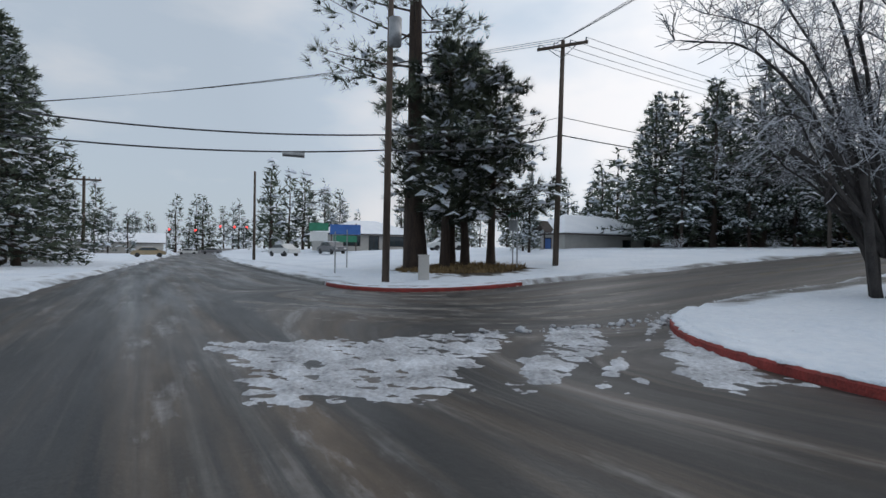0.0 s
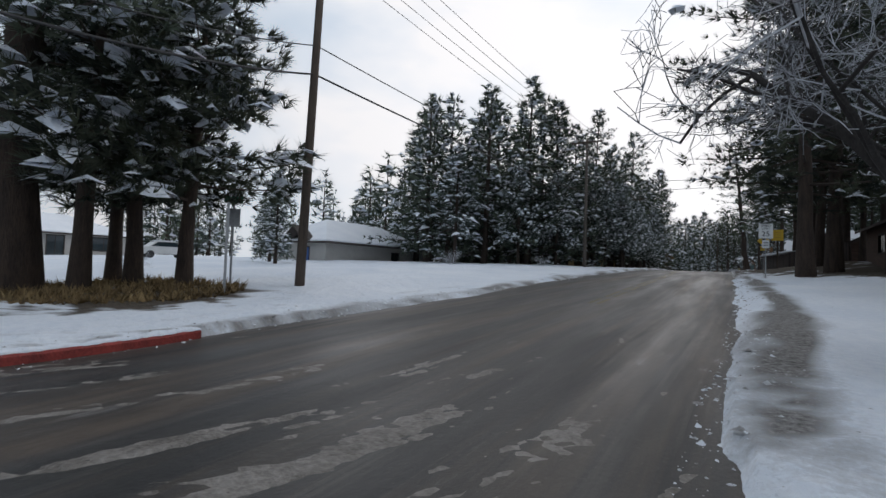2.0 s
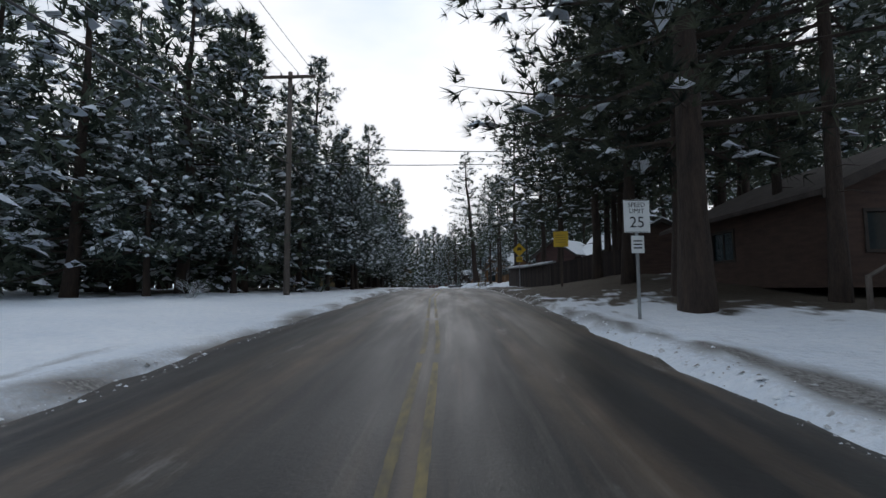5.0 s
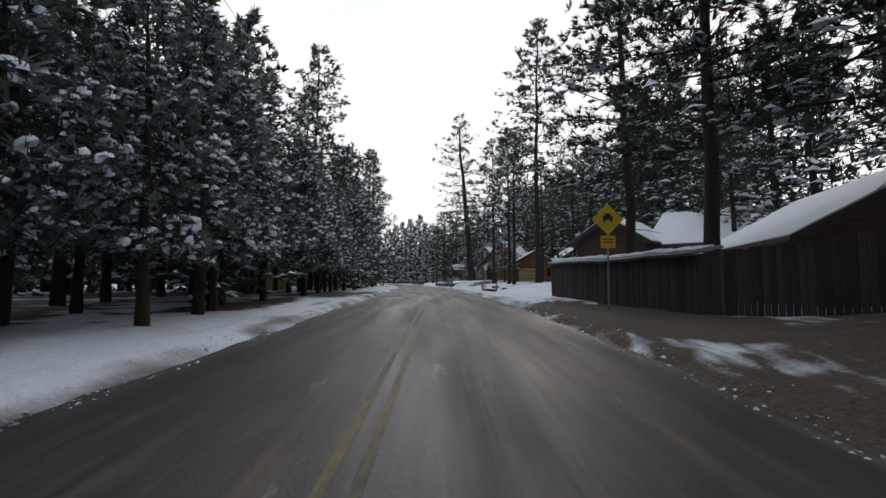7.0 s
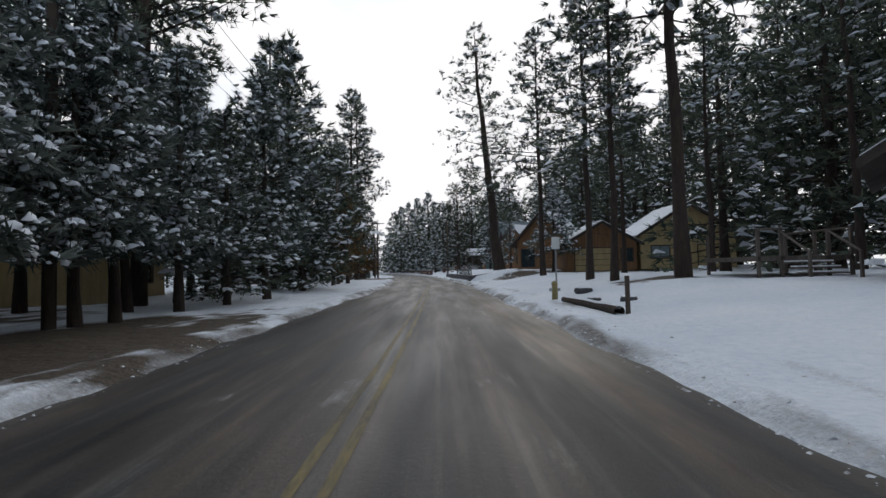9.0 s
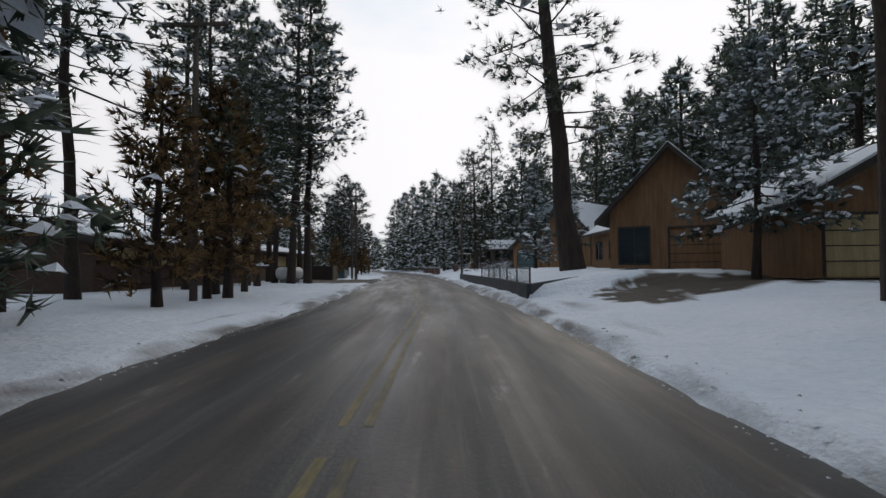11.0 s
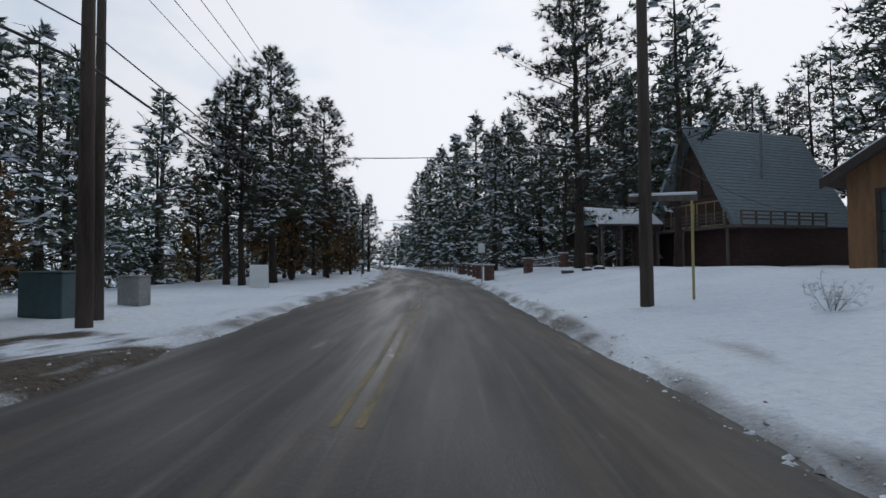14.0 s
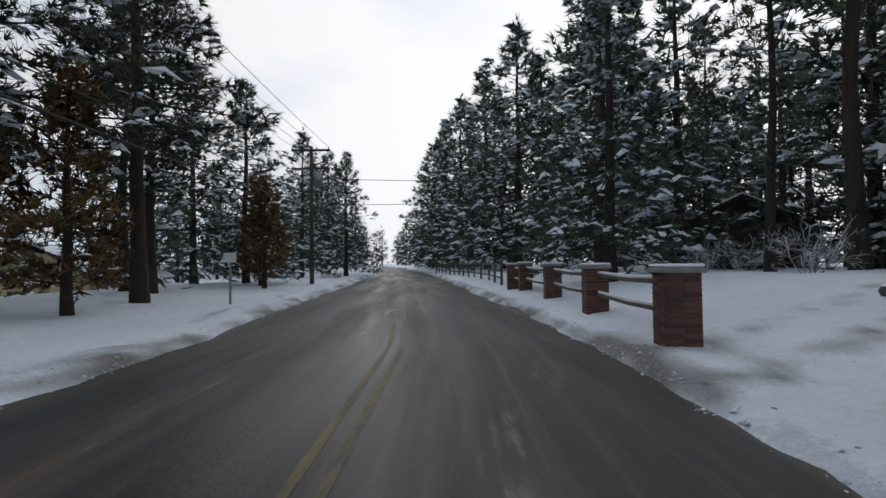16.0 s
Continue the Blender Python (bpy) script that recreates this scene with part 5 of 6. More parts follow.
for k in (0, 1):
    wire("cable", POLES["c"][1][k], (6.0, 49.0, gz(6, 49) + 6.3 + k * 0.3), 0.4, 0.02)
    wire("power_wire", POLES["g"][1][k] + Vector((0, 0, k)), (-2.0, 212.0, 9.0 + k), 0.5, 0.02)
    if k:
        wire("power_wire", POLES["f"][1][0] - Vector((0, 0, 1.7)), POLES["r"][1][0] - Vector((0, 0, 1.9)), 0.25, 0.010)
        wire("power_wire", POLES["r"][1][0] - Vector((0, 0, 1.9)), (3.0, 176.0, 6.4), 0.4, 0.010)


def splice_case(a, b, t, sag):
    p = Vector(a).lerp(Vector(b), t) - Vector((0, 0, 4 * sag * t * (1 - t) + 0.10))
    way = (Vector(b) - Vector(a)).normalized() * 0.38
    thing = root("cable_splice_case", Matrix.Translation(p), "grey splice case hanging on an overhead cable", "cable box")
    part("case", tube(-way, way, 0.10, 0.09, 10), METAL, thing)
    for s in (-0.8, 0.8):
        part("strap", tube(way * s, way * s + Vector((0, 0, 0.11)), 0.015, sides=4), METAL, thing)
    return thing


splice_case(POLES["a"][1][0], POLES["y"][1][0] - Vector((0, 0, 0.75)), 0.2, 0.5)


# ---- signs ----
def sign_post(name, x, y, tall, turn, plates, label, category="road sign", post=0.03, material=METAL, lean=0.0):
    """A post with flat plates: (outline kind, width, height, centre height, face material, marks)."""
    thing = root(name, pose(x, y, gz(x, y) - 0.3, 0, lean, turn), label, category)
    part("post", box(-post, -post, 0, post, post, tall + 0.3, 0.004), material, thing)
    for kind, w, h, z, face, marks in plates:
        m = pose(0, -post - 0.012, z + 0.3, 0, 45 if kind == "diamond" else 0, 0)
        plate = part("plate", box(-w / 2, -0.004, -h / 2, w / 2, 0.004, h / 2, 0.003, m), face, thing)
        for u, v, a, b, mm in marks:
            part("mark", box(u - a / 2, -0.003, v - b / 2, u + a / 2, 0.003, v + b / 2, m=pose(0, -post - 0.02, z + 0.3)), mm, plate)
    return thing


def text_part(parent, words, size, m, material=None):
    cu = bpy.data.curves.new("lettering", "FONT")
    cu.body, cu.size, cu.align_x, cu.align_y, cu.extrude = words, size, "CENTER", "CENTER", 0.002
    cu.materials.append(material or BLACK)
    ob = new("lettering", cu)
    ob.parent = parent
    ob.matrix_local = m
    return ob


speed = sign_post("speed_sign", -5.2, 36.2, 2.75, 4, (("plate", 0.61, 0.76, 2.35, WHITE_SIGN, ((0, 0.365, 0.56, 0.012, BLACK), (0, -0.365, 0.56, 0.012, BLACK))), ("plate", 0.3, 0.4, 1.7, WHITE_SIGN, ((0, 0.08, 0.2, 0.03, BLACK), (0, 0.0, 0.2, 0.03, BLACK), (0, -0.08, 0.2, 0.03, BLACK)))), "white speed limit sign on a metal post")
for words, size, z in (("SPEED", 0.15, 2.61), ("LIMIT", 0.15, 2.47), ("25", 0.36, 2.20)):
    text_part(speed, words, size, pose(0, -0.05, z + 0.3, 90, 0, 0))
sign_post("warning_sign", -4.35, 63.7, 3.5, 2, (("diamond", 0.76, 0.76, 3.02, YELLOW_SIGN, ((0, 0.05, 0.34, 0.13, BLACK), (0, 0.15, 0.2, 0.09, BLACK), (-0.11, -0.05, 0.07, 0.07, BLACK), (0.11, -0.05, 0.07, 0.07, BLACK))), ("plate", 0.5, 0.42, 2.26, YELLOW_SIGN, ((0, 0.08, 0.36, 0.04, BLACK), (0, -0.02, 0.36, 0.04, BLACK)))), "yellow diamond warning sign with a plate below")
sign_post("yellow_sign", -3.95, 50.1, 2.9, -16, (("plate", 0.74, 0.80, 2.45, YELLOW_SIGN, tuple((0, v, 0.5, 0.035, FADED) for v in (0.2, 0.08, -0.04, -0.16))),), "square yellow sign on a wooden post", post=0.05, material=POLE_WOOD)
sign_post("no_parking_sign", -6.05, 92.0, 2.3, 0, (("plate", 0.31, 0.46, 2.05, WHITE_SIGN, ()),), "small white road sign on a thin post")
sign_post("parking_sign", -15.95, 176.0, 2.5, 0, (("plate", 0.42, 0.58, 2.15, WHITE_SIGN, ()),), "white road sign beside brick pillars")
sign_post("street_sign", -20.5, 17.0, 3.0, 40, (("plate", 0.6, 0.2, 2.7, GREEN_SIGN, ()), ("plate", 0.45, 0.6, 2.1, METAL, ())), "sign on a thin metal post seen from behind")
sign_post("corner_sign", -25.0, 8.6, 2.2, 60, (), "thin bare sign post", "post")
sign_post("corner_sign", -27.0, 10.0, 2.2, 60, (), "thin bare sign post", "post")
sign_post("corner_sign", -17.3, 14.6, 2.3, 60, (), "thin bare sign post", "post")
sign_post("marker_post", -5.8, 84.9, 0.9, 0, (), "short wooden marker post in the snow", "post", 0.045, POLE_WOOD)
sign_post("white_sign", -27.5, 189.0, 1.6, 10, (("plate", 0.4, 0.3, 1.45, WHITE_SIGN, ()),), "small pale sign on a thin post")

def banner_frame(x, y, turn):
    thing = root("banner_frame", pose(x, y, gz(x, y) - 0.2, 0, 0, turn), "slim yellow post with a snow-topped crossboard in the yard", "post")
    part("post", box(-0.025, -0.025, 0, 0.025, 0.025, 2.4, 0.006), FADED_YELLOW, thing, "faded yellow post")
    part("crossboard", box(-1.35, -0.03, 2.403, 0.12, 0.03, 2.53, 0.008), GREY_WOOD, thing)
    part("snow_cap", box(-1.33, -0.045, 2.534, 0.11, 0.045, 2.60, 0.02), ROOF_SNOW, thing, "ridge of white snow")
    return thing


banner_frame(-10.5, 156.9, -6)


def board_sign(name, x, y, turn, boards_, label, posts=2):
    thing = root(name, pose(x, y, gz(x, y) - 0.3, 0, 0, turn), label, "sign")
    wide = max(b[1] for b in boards_)
    top = max(b[2] + b[3] / 2 for b in boards_)
    for k in range(posts):
        u = -wide * 0.4 + wide * 0.8 * k / max(1, posts - 1)
        part("post", box(u - 0.08, -0.08, 0, u + 0.08, 0.08, top + 0.3, 0.01), GREY_WOOD, thing)
    for u, w, z, h, m in boards_:
        part("board", box(u - w / 2, -0.16, z + 0.3 - h / 2, u + w / 2, -0.083, z + 0.3 + h / 2, 0.01), m, thing)
    return thing


board_sign("shop_sign", -65.3, 23.7, 72, ((0.2, 4.2, 3.1, 1.4, BLUE_SIGN), (-3.4, 2.6, 3.4, 1.1, GREEN_SIGN), (-3.4, 2.4, 2.1, 1.3, WHITE_SIGN), (0.2, 3.2, 1.8, 0.9, GREEN_SIGN)), "tall post sign with blue, green and white boards")


# ---- fences, walls and small things by the street ----
def board_fence():
    thing = root("board_fence", pose(0, 0, 0), "tall dark wooden board fence beside the street", "fence")
    top = lambda x, y: gz(x, y) - 0.08
    line = ((0.6, 53.5), (-2.6, 60.0), (-4.2, 73.0))
    for a, b in zip(line, line[1:]):
        boards(thing, a, b, 1.75, top, SHADED_FENCE_WOOD)
        a, b = Vector((*a, 0)), Vector((*b, 0))
        for t in np.linspace(0.02, 0.98, 5):
            p = a.lerp(b, t)
            part("post", box(p.x + 0.03, p.y, gz(p.x, p.y) - 0.4, p.x + 0.13, p.y + 0.1, gz(p.x, p.y) + 1.6), SHADED_FENCE_WOOD, thing)
        for z in (0.35, 1.35):
            part("rail", tube((a.x + 0.06, a.y, gz(a.x, a.y) + z), (b.x + 0.06, b.y, gz(b.x, b.y) + z), 0.045, sides=4), SHADED_FENCE_WOOD, thing)
    boards(thing, (-4.1, 73.05), (-1.5, 73.6), 1.75, top, SHADED_FENCE_WOOD)
    ridges, rad = [], []
    for k in range(72):
        t = (k + 0.5) / 72
        x, y = -2.75 - 1.4 * t, 60.9 + 12.0 * t
        z = gz(x, y) + 1.74
        ridges.append([(x - 0.28, y, z - 0.06), (x + 0.75, y + 0.1, z + 0.16)])
        rad.append([0.052, 0.052])
    tagged(part("roof_strip", raw_mesh("roof_strip", *tubes(ridges, rad, 7), METAL, True), None, thing, "corrugated metal roof edge with snow"), kind="stuff")
    for k in range(24):
        t = (k + 0.2) / 24
        x, y = -2.75 - 1.4 * t, 60.9 + 12.0 * t
        part("snow", box(-0.05, 0.0, 0, 0.55, 0.34, 0.05 + 0.02 * (k % 3), 0.02, m=pose(x, y, gz(x, y) + 1.80, 0, -12, 7)), ROOF_SNOW, thing, "ridge of white snow")
    return thing


board_fence()


def retaining_wall():
    pts = [(-3.3, 123.4), (-8.55, 119.8), (-8.95, 125.5), (-9.55, 132.0), (-10.65, 141.0), (-11.5, 148.4)]
    thing = root("retaining_wall", pose(0, 0, 0), "low dark retaining wall topped with chain-link fence", "wall")
    for k, (a, b) in enumerate(zip(pts, pts[1:])):
        a, b = Vector((*a, 0)), Vector((*b, 0))
        w = (b - a).normalized()
        n = Vector((-w.y, w.x, 0)) * 0.11
        h0, h1 = (0.72, 0.72) if k else (1.3, 0.72)
        bm = bmesh.new()
        vs = []
        for p, h in ((a, h0), (b, h1)):
            z = float(rise(p.y))
            for s, u in ((-1, -0.3), (-1, h - 0.02), (-0.8, h), (0.8, h), (1, h - 0.02), (1, -0.3)):
                vs.append(bm.verts.new(p + n * s + w * (0.001 if p is a else -0.001) + Vector((0, 0, z + u))))
        for i in range(6):
            bm.faces.new((vs[i], vs[(i + 1) % 6], vs[6 + (i + 1) % 6], vs[6 + i]))
        bm.faces.new(vs[:6])
        bm.faces.new(vs[11:5:-1])
        bmesh.ops.recalc_face_normals(bm, faces=bm.faces)
        part("wall_section", bm, DARK_WALL, thing)
    return pts


WALL = retaining_wall()


def chain_link():
    thing = root("chain_link_fence", pose(0, 0, 0), "chain-link fence with metal posts on the low wall", "fence")
    line = WALL[1:5]
    at = []
    for a, b in zip(line, line[1:]):
        n = max(1, round(math.dist(a, b) / 2.6))
        at += [(a[0] + (b[0] - a[0]) * i / n, a[1] + (b[1] - a[1]) * i / n) for i in range(n)]
    at = [p for p in at if p[1] < 135.5]
    post = tube((0, 0, 0.66), (0, 0, 1.34), 0.035, sides=8)
    me = bpy.data.meshes.new("post")
    post.to_mesh(me)
    post.free()
    me.materials.append(FENCE_METAL)
    for x, y in at:
        part("post", me, None, thing).location = (x + 0.02, y, float(rise(y)))
    lines, rads = [], []
    for (ax, ay), (bx, by) in zip(at, at[1:]):
        z = float(rise(ay))
        part("rail", add_tube(bmesh.new(), (ax + 0.02, ay, z + 1.31), (bx + 0.02, by, z + 1.31), 0.025, sides=6), FENCE_METAL, thing)
        n, d = 26, math.dist((ax, ay), (bx, by))
        for i in range(-7, n):
            for s in (1, -1):
                q = []
                for v in (0.0, 1.0):
                    t = (i + (v if s > 0 else 1 - v) * 6.0) / n
                    q.append((t, v))
                (t0, v0), (t1, v1) = q
                lo, hi = 0.0, 1.0
                if t1 != t0:
                    c = sorted(((0 - t0) / (t1 - t0), (1 - t0) / (t1 - t0)))
                    lo, hi = max(lo, c[0]), min(hi, c[1])
                if hi - lo < 0.02:
                    continue
                seg = []
                for u in (lo, hi):
                    tt, vv = t0 + (t1 - t0) * u, v0 + (v1 - v0) * u
                    seg.append((ax + (bx - ax) * tt + 0.02, ay + (by - ay) * tt, z + 0.73 + 0.56 * vv))
                lines.append(seg)
                rads.append([0.0024, 0.0024])
    part("mesh", raw_mesh("mesh", *tubes(lines, rads, 3), FENCE_METAL), None, thing, "woven grey wire mesh")


chain_link()


def brick_pillar(x, y, turn, first=None):
    m = pose(x, y, gz(x, y) - 0.12, 0, 0, turn)
    if first:
        return copy_thing(first, m)
    thing = root("brick_pillar", m, "square red brick pillar with a snowy flat cap", "pillar", "brick pillars by the street")
    w, h = 0.50, 1.10
    part("core", box(-w / 2 + 0.012, -w / 2 + 0.012, 0, w / 2 - 0.012, w / 2 - 0.012, h), MORTAR, thing)
    me = bpy.data.meshes.new("brick")
    b = box(-0.118, -0.05, -0.03, 0.118, 0.05, 0.03, 0.006)
    b.to_mesh(me)
    b.free()
    me.materials.append(BRICK)
    for row in range(16):
        for side in range(4):
            for k in range(2):
                u = -0.122 if k == 0 else 0.122
                ob = part("brick", me, None, thing)
                ob.matrix_local = pose(0, 0, 0.035 + row * 0.07, 0, 0, side * 90) @ pose(u, -w / 2 + 0.05, 0)
    part("cap", box(-0.30, -0.30, h + 0.003, 0.30, 0.30, h + 0.07, 0.012), CONCRETE, thing)
    part("cap_snow", box(-0.29, -0.29, h + 0.073, 0.29, 0.29, h + 0.13, 0.025), ROOF_SNOW, thing, "pad of white snow")
    return thing


ROW = [(-16.4, 182.4), (-16.9, 186.6), (-17.6, 190.6), (-18.4, 194.4), (-18.9, 196.0)]
pillar = brick_pillar(*ROW[0], 5)
for p in ROW[1:]:
    brick_pillar(*p, 6, pillar)
SIDE_ROW = [(-15.55, 178.8), (-12.8, 181.2), (-10.1, 182.7), (-8.1, 184.0)]
for p in SIDE_ROW:
    brick_pillar(*p, 35, pillar)


def pole_rails(pts, name, label, heights=(0.42, 0.85), r=0.05, sag=0.0):
    thing = root(name, pose(0, 0, 0), label, "fence")
    for a, b in zip(pts, pts[1:]):
        for k, h in enumerate(heights):
            pa, pb = Vector((*a, gz(*a) + h)), Vector((*b, gz(*b) + h))
            w = (pb - pa).normalized() * 0.28
            mid = (pa + pb) / 2 - Vector((0, 0, sag))
            bm = bmesh.new()
            add_tube(bm, pa + w, mid, r, r * 0.9, 6)
            add_tube(bm, mid, pb - w, r * 0.9, r, 6)
            rail = part("rail", bm, GREY_WOOD, thing)
            top = [(pa + w + Vector((0, 0, r))), mid + Vector((0, 0, r)), pb - w + Vector((0, 0, r))]
            part("snow", raw_mesh("snow", *tubes([top], [[r * 0.6, r * 0.75, r * 0.6]], 5), ROOF_SNOW), None, rail, "line of white snow")
    return thing


pole_rails(ROW, "pole_rails", "wooden pole rails with snow between brick pillars", sag=0.03)
pole_rails(SIDE_ROW[1:], "pole_rails", "wooden pole rails with snow between brick pillars", sag=0.05)


def split_rail(pts, posts_every=2.6):
    thing = root("split_rail_fence", pose(0, 0, 0), "weathered split-rail fence in the snow", "fence")
    at = []
    for a, b in zip(pts, pts[1:]):
        n = max(1, round(math.dist(a, b) / posts_every))
        at += [(a[0] + (b[0] - a[0]) * i / n, a[1] + (b[1] - a[1]) * i / n) for i in range(n)]
    at.append(pts[-1])
    for x, y in at:
        part("post", tube((x, y, gz(x, y) - 0.2), (x, y, gz(x, y) + 1.15), 0.07, 0.06, 7), GREY_WOOD, thing)
    for a, b in zip(at, at[1:]):
        for h in (0.35, 0.68, 1.0):
            part("rail", tube((*a, gz(*a) + h), (*b, gz(*b) + h), 0.045, 0.04, 6), GREY_WOOD, thing)


split_rail([(-19.5, 199.0), (-20.5, 205.0), (-24.0, 218.0), (-28.5, 232.0)])
split_rail([(-13.5, 200.0), (-6.0, 202.0), (2.0, 203.0)])


def enclosure():
    thing = root("bin_enclosure", pose(-23.9, 147.7, gz(-24.5, 149) - 0.1, 0, 0, 11), "tan board bin enclosure beside the street", "enclosure")
    w, d = 2.6, 6.2
    for a, b, m in (((-w, 0), (0, 0), SHADED_FENCE_WOOD), ((0, 0), (0, d), OLIVE_BOARDS), ((-w, d), (-w, 0), OLIVE_BOARDS), ((0, d), (-w, d), OLIVE_BOARDS)):
        v = Vector((b[0] - a[0], b[1] - a[1], 0))
        n = max(1, round(v.length / 2.1))
        for k in range(n):
            p = Vector((*a, 0)) + v * (k / n)
            part("panel", box(0.07, -0.03, 0.0, v.length / n - 0.07, 0.03, 1.5, 0.01, pose(p.x, p.y, 0, 0, 0, math.degrees(math.atan2(v.y, v.x)))), m, thing)
            part("post", box(p.x - 0.06, p.y - 0.06, 0, p.x + 0.06, p.y + 0.06, 1.58, 0.01), GREY_WOOD, thing)


enclosure()


def utility_box(name, x, y, turn, w, d, h, material, label):
    thing = root(name, pose(x, y, gz(x, y) - 0.08, 0, 0, turn), label, "utility box")
    part("body", box(-w / 2, -d / 2, 0, w / 2, d / 2, h, 0.02), material, thing)
    part("lid", box(-w / 2 - 0.02, -d / 2 - 0.02, h + 0.002, w / 2 + 0.02, d / 2 + 0.02, h + 0.05, 0.012), material, thing)
    part("door", box(-w / 2 + 0.05, -d / 2 - 0.012, 0.12, w / 2 - 0.05, -d / 2 - 0.002, h - 0.1, 0.004), material, thing)


utility_box("utility_cabinet", -16.6, 9.3, 60, 0.42, 0.4, 1.0, WHITE_WALL, "pale grey utility cabinet beside the pole")
utility_box("green_cabinet", -25.3, 155.9, 8, 1.0, 0.9, 1.1, GREEN_DOOR, "dark green utility cabinet beside the enclosure")
utility_box("utility_cabinet", -25.6, 158.8, 0, 0.7, 0.5, 0.9, CONCRETE, "grey utility cabinet by the verge")


def sandwich_board(x, y, turn):
    thing = root("sandwich_board", pose(x, y, gz(x, y) - 0.03, 0, 0, turn), "plain white folding sandwich board standing in snow", "sign")
    for s in (-1, 1):
        part("panel", box(-0.45, -0.015, 0, 0.45, 0.015, 1.25, 0.01, pose(0, s * 0.28, 0, s * 12, 0, 0)), WHITE_SIGN, thing)


sandwich_board(-27.2, 169.4, 20)


def gas_tank(x, y, turn):
    thing = root("gas_tank", pose(x, y, gz(x, y), 0, 0, turn), "white horizontal propane tank on feet", "tank")
    bm = tube((-0.9, 0, 0.75), (0.9, 0, 0.75), 0.48, sides=20)
    for s in (-1, 1):
        got = bmesh.ops.create_uvsphere(bm, u_segments=20, v_segments=10, radius=0.478)
        bmesh.ops.transform(bm, matrix=Matrix.LocRotScale((s * 0.9, 0, 0.75), None, (0.6, 1, 1)), verts=got["verts"])
    part("shell", bm, TANK, thing, smooth=True)
    part("dome", tube((0, 0, 1.2), (0, 0, 1.36), 0.14, sides=12), TANK, thing)
    for s in (-0.6, 0.6):
        part("foot", box(s - 0.08, -0.35, -0.1, s + 0.08, 0.35, 0.34), CONCRETE, thing)


gas_tank(-25.0, 139.2, 60)


def hydrant(x, y):
    thing = root("fire_hydrant", pose(x, y, gz(x, y) - 0.06), "yellow-grey fire hydrant beside the street", "hydrant")
    part("barrel", tube((0, 0, 0), (0, 0, 0.62), 0.11, 0.10, 12), HYDRANT, thing, smooth=True)
    bm = bmesh.new()
    bmesh.ops.create_uvsphere(bm, u_segments=12, v_segments=8, radius=0.115)
    bmesh.ops.transform(bm, matrix=Matrix.Translation((0, 0, 0.62)), verts=bm.verts)
    part("bonnet", bm, HYDRANT, thing, smooth=True)
    for a in (0, 90, 180):
        w = Vector((math.cos(radians(a)), math.sin(radians(a)), 0))
        part("nozzle", tube(w * 0.08 + Vector((0, 0, 0.42)), w * 0.19 + Vector((0, 0, 0.42)), 0.055, sides=8), METAL, thing)


hydrant(-6.4, 90.6)


def deck(x, y, turn):
    thing = root("wooden_deck", pose(x, y, gz(x, y) - 0.1, 0, 0, turn), "raised wooden deck with snowy steps and rails", "deck")
    part("platform", box(0, -1.6, 0.62, 3.4, 1.6, 0.78, 0.01), GREY_WOOD, thing)
    for k in range(4):
        step = part("step", box(-0.3 - k * 0.3, -0.75, 0.52 - k * 0.17, 0.0 - k * 0.3 - 0.004, 0.75, 0.57 - k * 0.17, 0.006), GREY_WOOD, thing)
        part("snow", box(-0.29 - k * 0.3, -0.72, 0.574 - k * 0.17, -0.01 - k * 0.3, 0.72, 0.62 - k * 0.17, 0.015), ROOF_SNOW, step)
    for u, v in ((0.05, -1.55), (0.05, -0.8), (0.05, 0.75), (0.05, 1.5), (3.3, -1.55), (1.7, -1.55), (3.3, 1.5)):
        part("post", box(u - 0.05, v - 0.05, 0, u + 0.05, v + 0.05, 1.65, 0.006), GREY_WOOD, thing)
    part("rail", box(-0.02, -1.62, 1.654, 3.4, -1.5, 1.72, 0.01), GREY_WOOD, thing)
    part("rail", box(-0.02, 0.7, 1.654, 0.1, 1.6, 1.72, 0.01), GREY_WOOD, thing)
    for v in (-0.8, 0.75):
        part("rail", tube((0.05, v, 1.6), (-1.3, v, 0.85), 0.045, sides=4), GREY_WOOD, thing)
        part("post", box(-1.3, v - 0.04, 0, -1.22, v + 0.04, 0.9), GREY_WOOD, thing)


deck(1.7, 89.6, 90)
deck(0.5, 34.6, 0)


def fallen_log(a, b, r):
    pa, pb = Vector((*a, gz(*a) + r * 0.6)), Vector((*b, gz(*b) + r * 0.5))
    thing = root("log", Matrix.Translation(pa), "fallen dark log lying in the snow with a white top", "log")
    part("bark", raw_mesh("bark", *tubes([[(0, 0, 0), (pb - pa) * 0.35 + Vector((0.06, 0, 0.02)), (pb - pa) * 0.7, pb - pa]], [[r, r * 0.95, r * 0.85, r * 0.7]], 9), BARK, True), None, thing)
    part("snow", raw_mesh("snow", *tubes([[Vector((0, 0, r * 0.75)), (pb - pa) * 0.5 + Vector((0.03, 0, r * 0.75)), (pb - pa) * 0.97 + Vector((0, 0, r * 0.5))]], [[r * 0.3, r * 0.5, r * 0.3]], 7), ROOF_SNOW, True), None, thing, "line of white snow")
    return thing


fallen_log((-6.0, 84.9), (-6.35, 89.4), 0.13)


